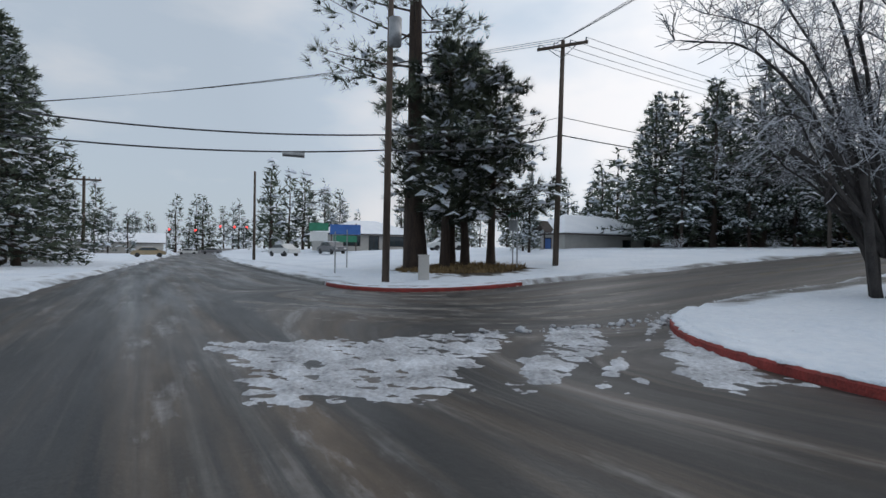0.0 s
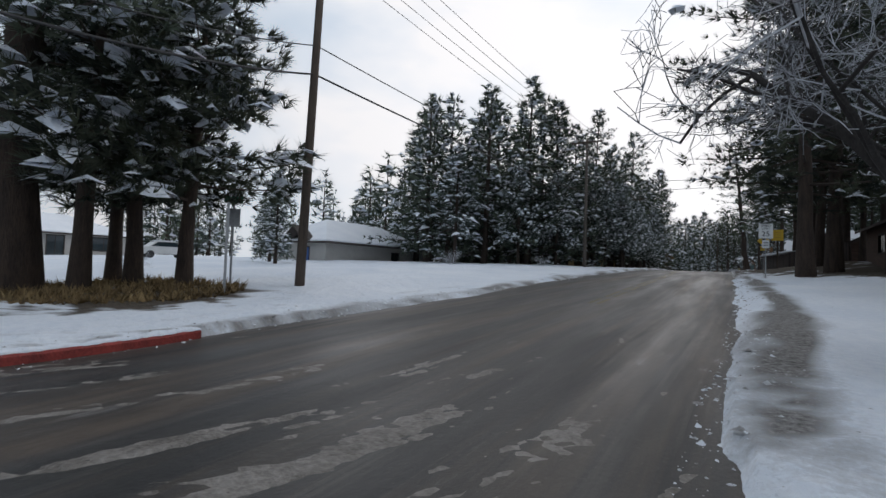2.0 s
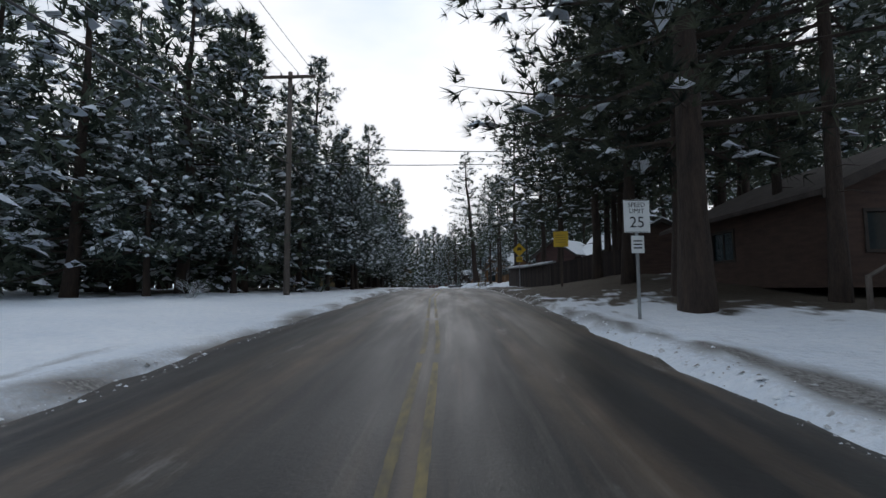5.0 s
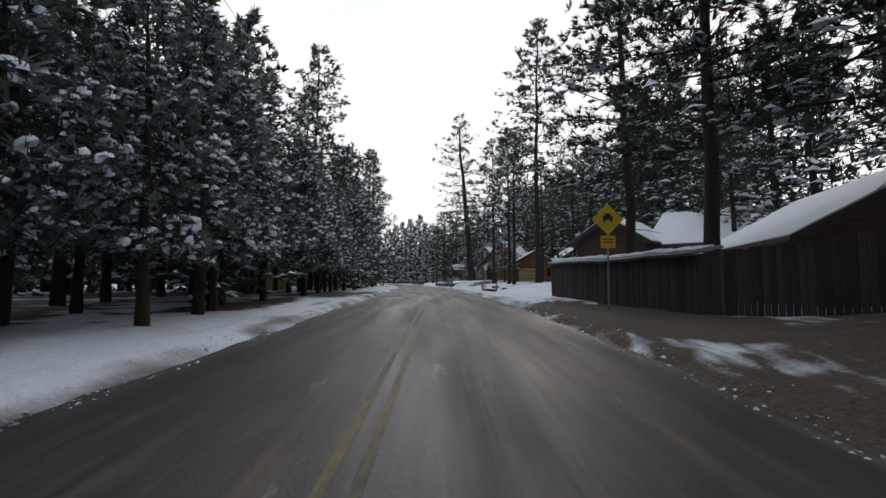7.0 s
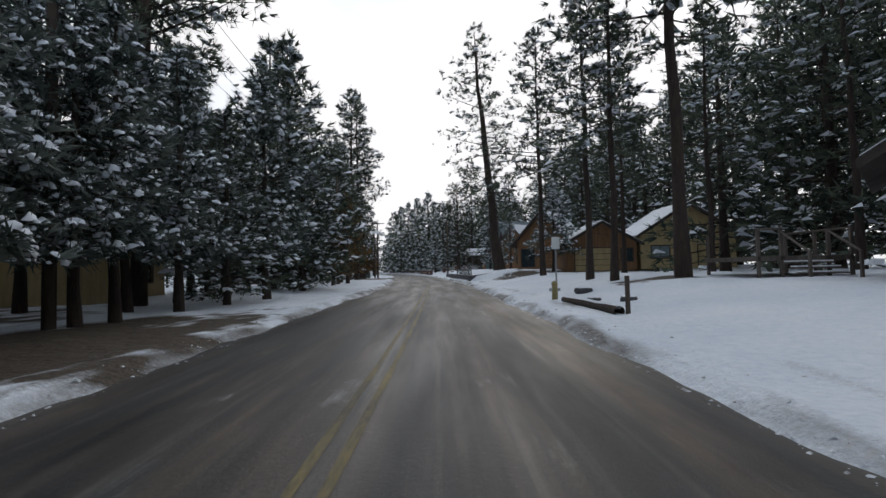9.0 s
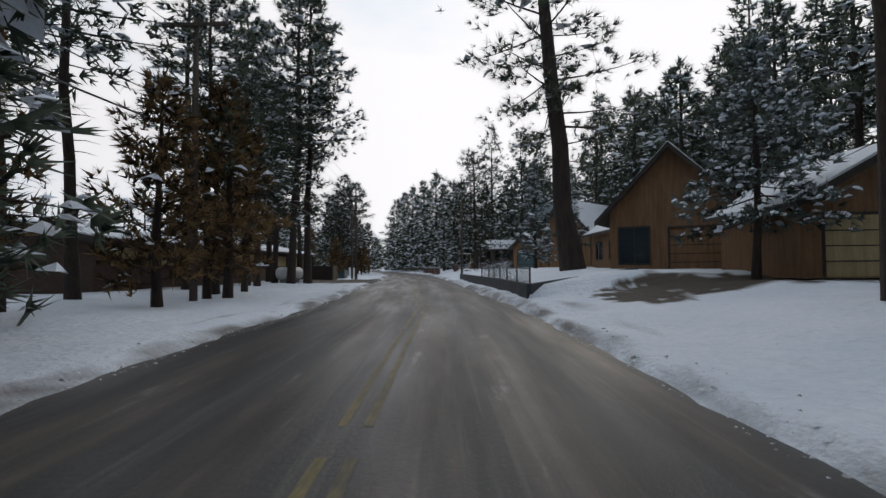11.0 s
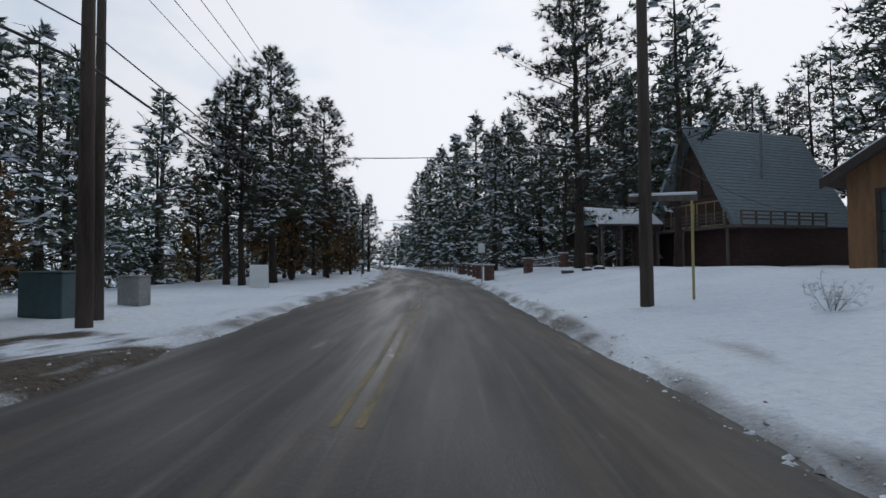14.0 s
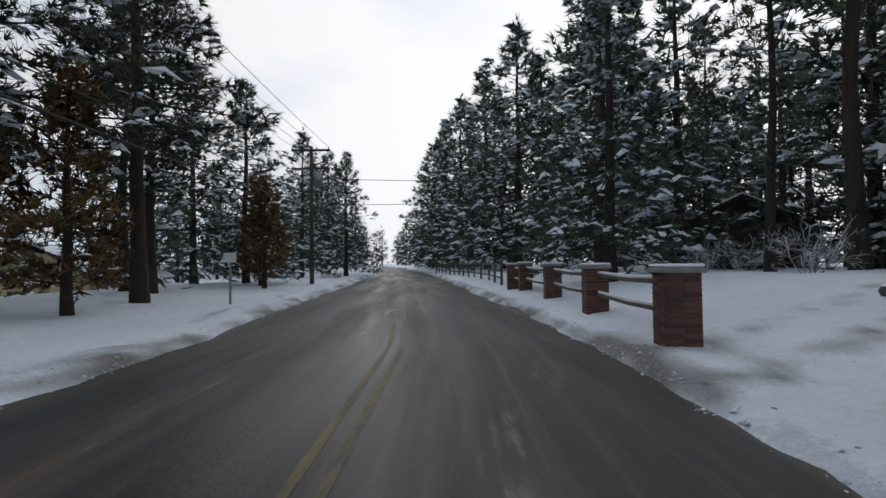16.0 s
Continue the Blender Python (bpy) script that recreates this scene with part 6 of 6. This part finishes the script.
# ---- far crossing ----
def traffic_signal(x, y, reach, turn, lamps):
    thing = root("traffic_signal", pose(x, y, gz(x, y) - 0.2, 0, 0, turn), "traffic signal mast with lit red lamps", "traffic light", "signals at the crossing")
    part("mast", tube((0, 0, 0), (0, 0, 6.2), 0.14, 0.1, 10), METAL, thing)
    part("arm", tube((0, 0, 6.0), (reach, 0, 6.5), 0.09, 0.06, 8), METAL, thing)
    for u in lamps:
        head = part("head", box(u - 0.22, -0.35, 5.3, u + 0.22, -0.12, 6.5, 0.03), BLACK, thing, "black signal head with a red light")
        part("lamp", tube((u, -0.36, 6.22), (u, -0.42, 6.22), 0.2, sides=14), RED_LAMP, head)
    return thing


RED_LAMP = lit("red_lamp", (1.0, 0.04, 0.03), 9.0)
traffic_signal(-140, 4.5, 8.5, 86, (0.6, 6.5))
traffic_signal(-137, 23.5, -7.5, 86, (-7.0, -3.6, -0.6))


def car(x, y, turn, paint, label):
    thing = root("car", pose(x, y, gz(x, y), 0, 0, turn), label, "car", "cars near the crossing")
    prof = [(-2.2, 0.35), (-2.25, 0.75), (-1.9, 0.95), (-1.5, 1.0), (-0.9, 1.45), (0.7, 1.48), (1.5, 1.0), (2.2, 0.9), (2.25, 0.4)]
    bm = prism(prof, -0.85, 0.85)
    bmesh.ops.bevel(bm, geom=[e for e in bm.edges], offset=0.06, segments=2, affect="EDGES")
    body = part("body", bm, paint, thing)
    part("window", prism([(-1.35, 1.02), (-0.85, 1.4), (0.66, 1.42), (1.3, 1.02)], -0.865, 0.865), GLASS, thing)
    part("snow", box(-0.85, -0.7, 1.485, 0.65, 0.7, 1.56, 0.03), ROOF_SNOW, thing)
    for u in (-1.4, 1.4):
        for v in (-0.86, 0.70):
            part("wheel", tube((u, v, 0.33), (u, v + 0.16, 0.33), 0.33, sides=16), BLACK, thing)
    for v in (-0.6, 0.6):
        part("headlight", box(2.2, v - 0.16, 0.62, 2.27, v + 0.16, 0.78, 0.01), WHITE_SIGN, thing)


CAR_WHITE = mat("white_car_paint", (0.55, 0.55, 0.54), (0.7, 0.7, 0.69), 1, 0.3, 0)
CAR_GREY = mat("grey_car_paint", (0.12, 0.12, 0.125), (0.2, 0.2, 0.21), 1, 0.3, 0)
CAR_TAN = mat("tan_car_paint", (0.26, 0.2, 0.11), (0.36, 0.28, 0.17), 1, 0.35, 0)
car(-84, 0.4, 92, CAR_TAN, "snow-covered tan car parked on the verge")
car(-136, 9.0, 85, CAR_WHITE, "white car waiting at the crossing")
car(-128, 13.5, 85, CAR_GREY, "grey car at the crossing")
car(-58, 19.5, 10, CAR_GREY, "grey car parked before the shop")
car(-61, 14.5, 20, CAR_WHITE, "white car parked before the shop")
car(-50, 31.0, 80, CAR_WHITE, "white car parked by the low building")


def grass_patch():
    r = np.random.RandomState(7)
    n = 1500
    a, d = r.uniform(0, 6.28, n), np.sqrt(r.rand(n))
    x, y = -20.3 + 3.6 * d * np.cos(a), 13.4 + 3.0 * d * np.sin(a)
    at = np.stack([x, y, ground(x, y) + 0.0], -1)
    out = np.stack([r.normal(size=n) * 0.5, r.normal(size=n) * 0.5, np.full(n, 0.7)], -1)
    ob = new("grass", raw_mesh("grass", *tufts(at, out, r.uniform(0.12, 0.28, n), 6, r), GRASS))
    return tagged(ob, "dry yellow-brown grass bare of snow under the pines", "grass", kind="stuff")


grass_patch()


def clods():
    """Lumps of snow and grit thrown up along the edges of the street."""
    r = np.random.RandomState(9)
    n = 9000
    y = 9 + 196 * r.rand(n) ** 1.15
    side = np.where(r.rand(n) < 0.6, 1, -1)
    x = centre(y) + side * (HALF - 0.12 + np.abs(r.normal(size=n)) * 0.32)
    size = r.gamma(1.6, 0.012, n).clip(0.008, 0.06)
    z = np.maximum(ground(x, y), rise(y)) + size * 0.1
    v, t = pads(np.stack([x, y, z], -1), size, r)
    dirty = new("dirty_snow", raw_mesh("dirty_snow", v, t, DIRTY))
    tagged(dirty, "clods of dirty snow along the street's edges", "snow", kind="stuff")


DIRTY = mat("dirty_snow", (0.26, 0.25, 0.24), (0.78, 0.81, 0.85), 3, 0.85, 0.4, island=True)
clods()


def snow_lumps():
    """Broken lumps of shovelled snow round the slush at the street's mouth."""
    r = np.random.RandomState(12)
    unit = bmesh.new()
    bmesh.ops.create_icosphere(unit, subdivisions=2, radius=1.0)
    ball = np.array([v.co[:] for v in unit.verts])
    tri = np.array([[v.index for v in f.verts] for f in unit.faces])
    unit.free()
    vs, ts = [], []
    for k in range(150):
        u = r.rand()
        if k < 90:
            x, y = -6.75 + 0.9 * u + r.normal() * 0.12, 4.3 + 4.9 * u + r.normal() * 0.2
        else:
            x, y = -5.75 + 0.3 * u + r.normal() * 0.18, 8.3 + 2.0 * u + r.normal() * 0.2
        s = r.gamma(3.0, 0.010)
        p = ball * (1 + 0.22 * wave(ball[:, 0] * 3 + k, ball[:, 1] * 3, 2.0, 40 + k % 7)[:, None]) * s * (1.25, 1.0, 0.75)
        a = r.uniform(0, 6.28)
        p = np.stack([p[:, 0] * np.cos(a) - p[:, 1] * np.sin(a), p[:, 0] * np.sin(a) + p[:, 1] * np.cos(a), p[:, 2]], -1)
        vs.append(p + (x, y, float(rise(y)) + 0.25 * s))
        ts.append(tri + 42 * k)
    tagged(new("snow_lumps", raw_mesh("snow_lumps", np.concatenate(vs), np.concatenate(ts), SLUSH, True)), "lumps of broken snow beside the slush", "snow", kind="stuff")


snow_lumps()


def rock(x, y, s, seed):
    r = random.Random(seed)
    bm = bmesh.new()
    bmesh.ops.create_icosphere(bm, subdivisions=2, radius=1)
    for v in bm.verts:
        v.co *= 1 + 0.22 * noise.noise(v.co * 1.6 + Vector((seed, 0, 0)))
        v.co.z *= 0.55
    thing = root("rock", pose(x, y, gz(x, y) + s * 0.15, 0, 0, r.uniform(0, 360)) @ Matrix.Scale(s, 4), "dark garden rock with snow on top", "rock", "rocks in the yard")
    top = bm.copy()
    bmesh.ops.delete(top, geom=[f for f in top.faces if f.normal.z < 0.55], context="FACES")
    for v in top.verts:
        v.co += Vector((0, 0, 0.05))
    part("stone", bm, DARK_WALL, thing, smooth=True)
    part("snow", top, ROOF_SNOW, thing, "cap of white snow", True)


for k, (x, y, s) in enumerate(((-10.9, 174.4, 0.38), (-9.6, 175.6, 0.30), (-8.7, 176.6, 0.34), (-12.6, 183.9, 0.26), (-5.2, 91.3, 0.35), (-5.6, 88.5, 0.22), (-4.9, 87.4, 0.25))):
    rock(x, y, s, k)

# ---- the woods ----
R = random.Random(11)


def any_of(*kinds):
    k = R.choice(kinds)
    return k[R.randrange(len(k))]


def spin():
    return R.uniform(0, 360)


# the wooded corner
plant(giant[0], -22.2, 12.0, 26, 40)
for x, y, h in ((-20.9, 12.9, 11.3), (-20.1, 15.2, 10.3), (-21.3, 14.4, 10.9), (-22.9, 14.6, 10.0)):
    plant(any_of(corners), x, y, h, spin(), R.uniform(-2, 2))
stand(slims[0], -30.5, 27.0, 0.66, 10)
plant(firs[2], -34.5, 29.8, 6.2, 100)
# left of the rising street
for x, y, h in ((-32.5, 47.5, 16.4), (-30.4, 43.6, 15.2), (-28.4, 44, 14.8), (-24.9, 44, 15.6), (-22.6, 48, 16.7), (-20.7, 50.5, 15.2), (-26.5, 50, 16), (-23.5, 54, 17), (-29.5, 52, 17), (-36, 50, 16), (-27, 58, 16), (-32, 57, 16)):
    plant(any_of(firs), x, y, h, spin())
for x, y, h in ((-21.8, 44.2, 8.5), (-19.6, 47.0, 8.0), (-18.6, 53.2, 10.0), (-25.9, 40.8, 9.5), (-17.5, 55.4, 8.0)):
    plant(any_of(laden), x, y, h, spin())
# the stand of laden firs beside the middle stretch
for y in np.arange(58.5, 92, 2.5):
    for row, (x, lo, hi, share) in enumerate(((-17.0, 7.5, 9.3, 0.8), (-19.4, 8, 10.5, 0.8), (-22.8, 9, 12.5, 0.6), (-27.0, 10, 13.5, 0.55))):
        if R.random() < share:
            yy, xx = y + R.uniform(-0.9, 0.9), x - (y - 57) * 0.055 + R.uniform(-0.6, 0.6)
            if abs(xx + 29.5) < 6 and abs(yy - 96) < 7:
                continue
            plant(any_of(laden), xx, yy, R.uniform(lo, hi), spin(), R.uniform(-1.5, 1.5))
for y in np.arange(93, 109, 2.6):
    for x in (-19.0, -22.0, -25.5):
        if not (x < -23 and y < 104) and R.random() < 0.8:
            plant(any_of(laden, firs), x - (y - 93) * 0.08 + R.uniform(-0.6, 0.6), y + R.uniform(-0.8, 0.8), R.uniform(8, 11), spin())
for x, y, h in ((-19.4, 66.2, 12.5), (-21.4, 75.2, 16.6), (-21.2, 106.1, 17.4), (-23.0, 107.2, 17.8)):
    plant(any_of(firs), x, y, h, spin())
for x, y, h, k in ((-21.9, 91.2, 23, 0), (-23.4, 93.5, 20, 1), (-22.6, 63.5, 17, 2), (-19.4, 57.8, 16.5, 1), (-24.5, 71, 18, 0), (-23.5, 82, 17, 1)):
    plant(pines[k], x, y, h, 50 * k + y, 1.5)
# right of the rising street
plant(broad[0], -3.5, 37.0, 20.5, 30)
plant(broad[1], -1.9, 41.0, 21.5, 140)
for x, y, h in ((-0.4, 36.6, 18), (-2.0, 46.0, 19), (-1.7, 51.6, 17), (1.5, 47.5, 18), (3.6, 51.0, 19), (0.6, 54.4, 17), (4.4, 48.0, 15), (1.2, 41.0, 16)):
    plant(any_of(darks, pines), x, y, h, spin())
for y in np.arange(50, 82, 3.0):
    for x in (2.0, 5.5, 9.5, 13.5, 18.5, 24):
        yy, xx = y + R.uniform(-1.1, 1.1), x + R.uniform(-1.3, 1.3)
        if (abs(xx - 7.2) < 6.6 and abs(yy - 66) < 7.5) or (xx < 9.5 and yy > 73) or R.random() < 0.12:
            continue
        plant(any_of(pines, pines, pines, pines if xx < 9 else firs), xx, yy, R.uniform(16, 24), spin(), R.uniform(-2, 2))
plant(darks[1], -1.3, 63.0, 18, 20)
plant(darks[0], -1.4, 69.5, 17, 120)
plant(darks[0], 1.0, 58.6, 17, 240)
plant(laden[1], -1.0, 118.4, 8.6, 20)
copy_thing(giant[0], pose(-5.0, 128.4, gz(-5.0, 128.4) - 0.05, 0, -5, 0) @ Matrix.Scale(28 / 26, 4))
# single pines along the yards
for x, y, h, k in ((-1.1, 92.2, 25, 0), (-3.1, 94.3, 15, 1), (-3.0, 98.5, 17, 2), (-3.4, 110.0, 19, 0), (13.5, 181, 26, 0), (-8.2, 197.5, 19, 2)):
    plant(pines[k], x, y, h, 70 * k + x * 20, 1.0)
for x, y, h in ((10.7, 140, 19), (9.4, 133.4, 18), (13.5, 146, 21), (9.5, 148, 20), (12.4, 131, 19), (10.2, 163, 23), (13, 157, 23), (12, 168, 24), (8.2, 170, 25), (10.5, 178.5, 25), (3.6, 194.8, 24)):
    plant(any_of(pines, firs, firs), x, y, h, spin())
plant(pines[1], -6.1, 195.4, 28.5, 200)
plant(broad[0], -9.5, 179.0, 19.0, 60)
plant(pines[0], -1.8, 183.2, 24.0, 200)
for k, (x, y, h) in enumerate(((-5.2, 142.0, 9.2), (-2.3, 142.2, 8.6), (-2.5, 151.6, 4.6))):
    plant(slims[k % 2], x, y, h, spin())
plant(spires[0], -15.3, 193.6, 14.6, 30)
plant(firs[0], -13.6, 205.2, 19.0, 30)
for x, y, h in ((-13.0, 211, 20), (-10, 203, 17), (-19, 225, 25), (-22.6, 235, 25), (-27.5, 246, 25), (-35.4, 270, 25), (-16, 226, 22), (-21, 244, 24), (-12, 217, 21), (-31, 257, 25), (-26, 258, 24)):
    plant(any_of(firs), x, y, h, spin())
for y in np.arange(92, 262, 5.2):
    for x in (14.5, 18.5, 23.5):
        xx, yy = x + R.uniform(-2, 2) - max(0, y - 192) * 0.36, y + R.uniform(-2.4, 2.4)
        if R.random() < 0.1 or (abs(xx - 11.2) < 6.5 and abs(yy - 121.5) < 5.5) or (abs(xx - 6.9) < 8.5 and abs(yy - 186.3) < 8):
            continue
        plant(any_of(pines, pines, firs), xx, yy, R.uniform(18, 26), spin(), R.uniform(-1.5, 1.5))
for x, y, h in ((13.5, 88, 20), (17, 94, 22), (9.5, 97, 19), (13, 103, 20), (8.0, 106, 18), (15.0, 110, 21), (3.0, 111, 17), (4.5, 101, 16), (6.5, 166, 21), (14.5, 173, 24), (3.0, 199, 22), (-2.0, 198, 20), (0.5, 205, 24)):
    plant(any_of(firs, pines), x, y, h, spin())
for x, y, h in ((-58, 216, 15), (-41, 180, 12), (-39, 170, 13), (-36, 163, 12), (-44, 166, 14), (-40, 158, 12)):
    plant(any_of(firs), x, y, h, spin())
# left of the farther stretch
for x, y, h, k in ((-24.3, 137.5, 26, 0), (-23.4, 138.8, 26, 1), (-28.0, 150.2, 21, 2), (-21.5, 120.5, 14, 2), (-22.6, 126.2, 14, 0), (-25.9, 119.0, 21.6, 0), (-24.4, 114.5, 16, 1)):
    plant(pines[k], x, y, h, 50 * k + y * 7, -1.0)
for x, y, h in ((-27.2, 140.6, 17), (-26.0, 138.6, 16), (-23.6, 130.0, 12)):
    plant(any_of(darks), x, y, h, spin())
for x, y, h in ((-25.4, 132.6, 19), (-25.7, 134.8, 18), (-26.6, 127.6, 20)):
    plant(any_of(pines), x, y, h, spin())
for x, y, h in ((-20.6, 120.4, 8.5), (-22.8, 123.6, 9), (-21.0, 116.6, 7.5), (-23.8, 112.0, 9), (-25.2, 153.6, 4.5), (-29.3, 185.2, 6.0), (-31.6, 178.6, 7.0), (-30.6, 181.0, 6.5), (-33.5, 186.0, 7.5), (-31.4, 198.0, 5.5), (-35.0, 176.0, 7.0), (-33.6, 201.5, 6.5)):
    plant(any_of(cedars), x, y, h, spin())
for x, y, h in ((-29.9, 176.5, 16), (-29.7, 172.2, 12.5), (-30.9, 172.6, 12), (-31.0, 189.4, 17), (-31.4, 182.8, 15), (-33.6, 193.0, 14)):
    plant(any_of(darks), x, y, h, spin())
for x, y, h in ((-50, 192, 22), (-37.0, 166.5, 13), (-36, 204, 13), (-38, 216, 13), (-36, 222, 12.5), (-42, 232, 15), (-49, 243, 16), (-40, 150, 11), (-55, 252, 16), (-44, 176, 18)):
    plant(any_of(firs), x, y, h, spin())
for x, y, h in ((-37.5, 196.0, 15), (-40.0, 188.0, 15), (-39.0, 203.0, 14)):
    plant(any_of(firs), x, y, h, spin())
# round the main street
for x, y, h in ((-46, -8.8, 17), (-43, -7.4, 14), (-50, -10.2, 17), (-40.5, -8.2, 16), (-55, -9.0, 13)):
    plant(any_of(firs), x, y, h, spin())


def far(x, y, lo, hi):
    far_woods.append((R.randrange(3), x, y, R.uniform(lo, hi), spin()))


for x, y in ((-44, -19), (-60, -34), (-165, -12), (-172, 8), (-170, -2), (-176, 16), (-104, 22), (-106, 26), (-102, 28), (-109, 30), (-112, 24), (-103, 33), (-116, 38), (-125, 36), (-96, 48), (-88, 52), (-106, 38)):
    far(x, y, 11, 19)
for bearing, tall in ((188.5, 0.082), (187.2, 0.07), (186.2, 0.075), (184.2, 0.080), (183.1, 0.066), (181.5, 0.070), (175.5, 0.095), (174.2, 0.080), (172.8, 0.075), (171.9, 0.08)):
    d = next((d for d in range(140, 480, 10) if off_road(np.float64(d * math.cos(radians(bearing))), np.float64(d * math.sin(radians(bearing)))) > 3), 480)
    far(d * math.cos(radians(bearing)), d * math.sin(radians(bearing)), d * tall, d * tall + 0.5)
for k in range(36):
    a, d = R.uniform(0, 6.283), R.uniform(95, 240)
    x, y = -14 + d * math.cos(a) * 0.9, 110 + d * math.sin(a) * 1.3
    if not (abs(x - float(centre(y))) < 12 or -26 < y < 34):
        far(x, y, 12, 20)
for y in np.arange(112, 330, 8):
    for s in (-1, 1):
        for off in (27, 40):
            if s < 0 or y > 225:
                low = s < 0 and y < 230
                far(float(centre(y)) + s * off + R.uniform(-4, 4), y + R.uniform(-3, 3), 6 if low else 12, 11 if low else 19)
for k in range(90):
    far(-33 - 30 * R.random() ** 1.4, R.uniform(52, 112), 8, 14)
for k in range(50):
    y = R.uniform(255, 420)
    far(float(centre(y)) + R.choice((-1, 1)) * R.uniform(7, 26), y, 12, 19)
for k in range(30):
    far(-80 + R.uniform(-50, 50), 410 + R.uniform(-15, 15), 14, 20)
for k in range(50):
    far(-175 - R.uniform(0, 70), R.uniform(-70, 90), 10, 17)
for k in range(34):
    far(-55 - R.uniform(0, 70), R.uniform(54, 80), 8, 12)


def join_far_woods():
    """All the far trees as one mesh, since nobody could tell them apart."""
    mats, vs, ts, ms = [], [], [], []
    count = 0
    for k, x, y, h, turn in far_woods:
        s, c, w = h / 16.0, math.cos(radians(turn)), math.sin(radians(turn))
        for what, v, t, m, smooth in far_firs[k]:
            if m not in mats:
                mats.append(m)
            p = np.stack([v[:, 0] * c - v[:, 1] * w, v[:, 0] * w + v[:, 1] * c, v[:, 2]], -1) * s + (x, y, gz(x, y))
            vs.append(p)
            ts.append(t + count)
            ms.append(np.full(len(t), mats.index(m)))
            count += len(p)
    me = raw_mesh("far_woods", np.concatenate(vs), np.concatenate(ts), mats[0])
    for m in mats[1:]:
        me.materials.append(m)
    me.polygons.foreach_set("material_index", np.concatenate(ms).astype(np.int32))
    return tagged(new("far_woods", me), "distant snow-dusted conifer woods", "woods", kind="stuff")


join_far_woods()
for pattern in firs + laden + pines + darks + cedars + corners + giant + spires + broad + slims + list(LIGHTER.values()):
    hide_away(pattern)
# leafless trees
corner_tree = bare_tree(3, 8.6, 6, "bare_tree", "leafless multi-stemmed tree with frosted twigs on the lawn", 0.46, 6, low=2.4, girth=0.0135,
                        boughs=((262, 6.9, 4.4, 4.2), (266, 6.4, 5.0, 4.8), (263, 5.6, 5.8, 5.9), (270, 5.8, 6.4, 6.8), (279, 5.0, 5.4, 5.0), (264, 4.6, 3.6, 3.4), (92, 6.0, 4.2, 3.0), (70, 5.2, 5.2, 4.4), (84, 6.4, 5.0, 4.0), (76, 5.0, 3.6, 2.4), (40, 3.6, 5.8, 5.6), (300, 4.0, 6.0, 6.0)))
corner_tree.matrix_world = pose(-4.1, 14.0, gz(-4.1, 14.0))
shrub = bare_tree(5, 2.6, 6, "bare_shrub", "leafless frosted shrub in the snow", 0.55, 4, frost=HOAR, bark=HOAR, girth=0.010)
bush = bare_tree(6, 2.3, 10, "frosted_bush", "round leafless bush white with frost beside the wall", 0.75, 4, frost=HOAR, bark=HOAR, girth=0.009)
bush.matrix_world = pose(-7.4, 150.2, gz(-7.4, 150.2)) @ Matrix.Scale(0.8, 4)
shrub.matrix_world = pose(-8.6, 151.5, gz(-8.6, 151.5), 0, 0, 0) @ Matrix.Scale(0.6, 4)
for x, y, s in ((-24.5, 38.0, 1.1), (-19.6, 43.5, 0.8), (-8.6, 199.0, 1.7), (-10.8, 197.5, 1.2), (-36, -8.0, 1.5), (-9.8, 153.5, 0.5), (-10.2, 190.8, 1.55), (-30.5, 19.0, 0.9)):
    copy_thing(shrub, pose(x, y, gz(x, y), 0, 0, x * 31) @ Matrix.Scale(s, 4))
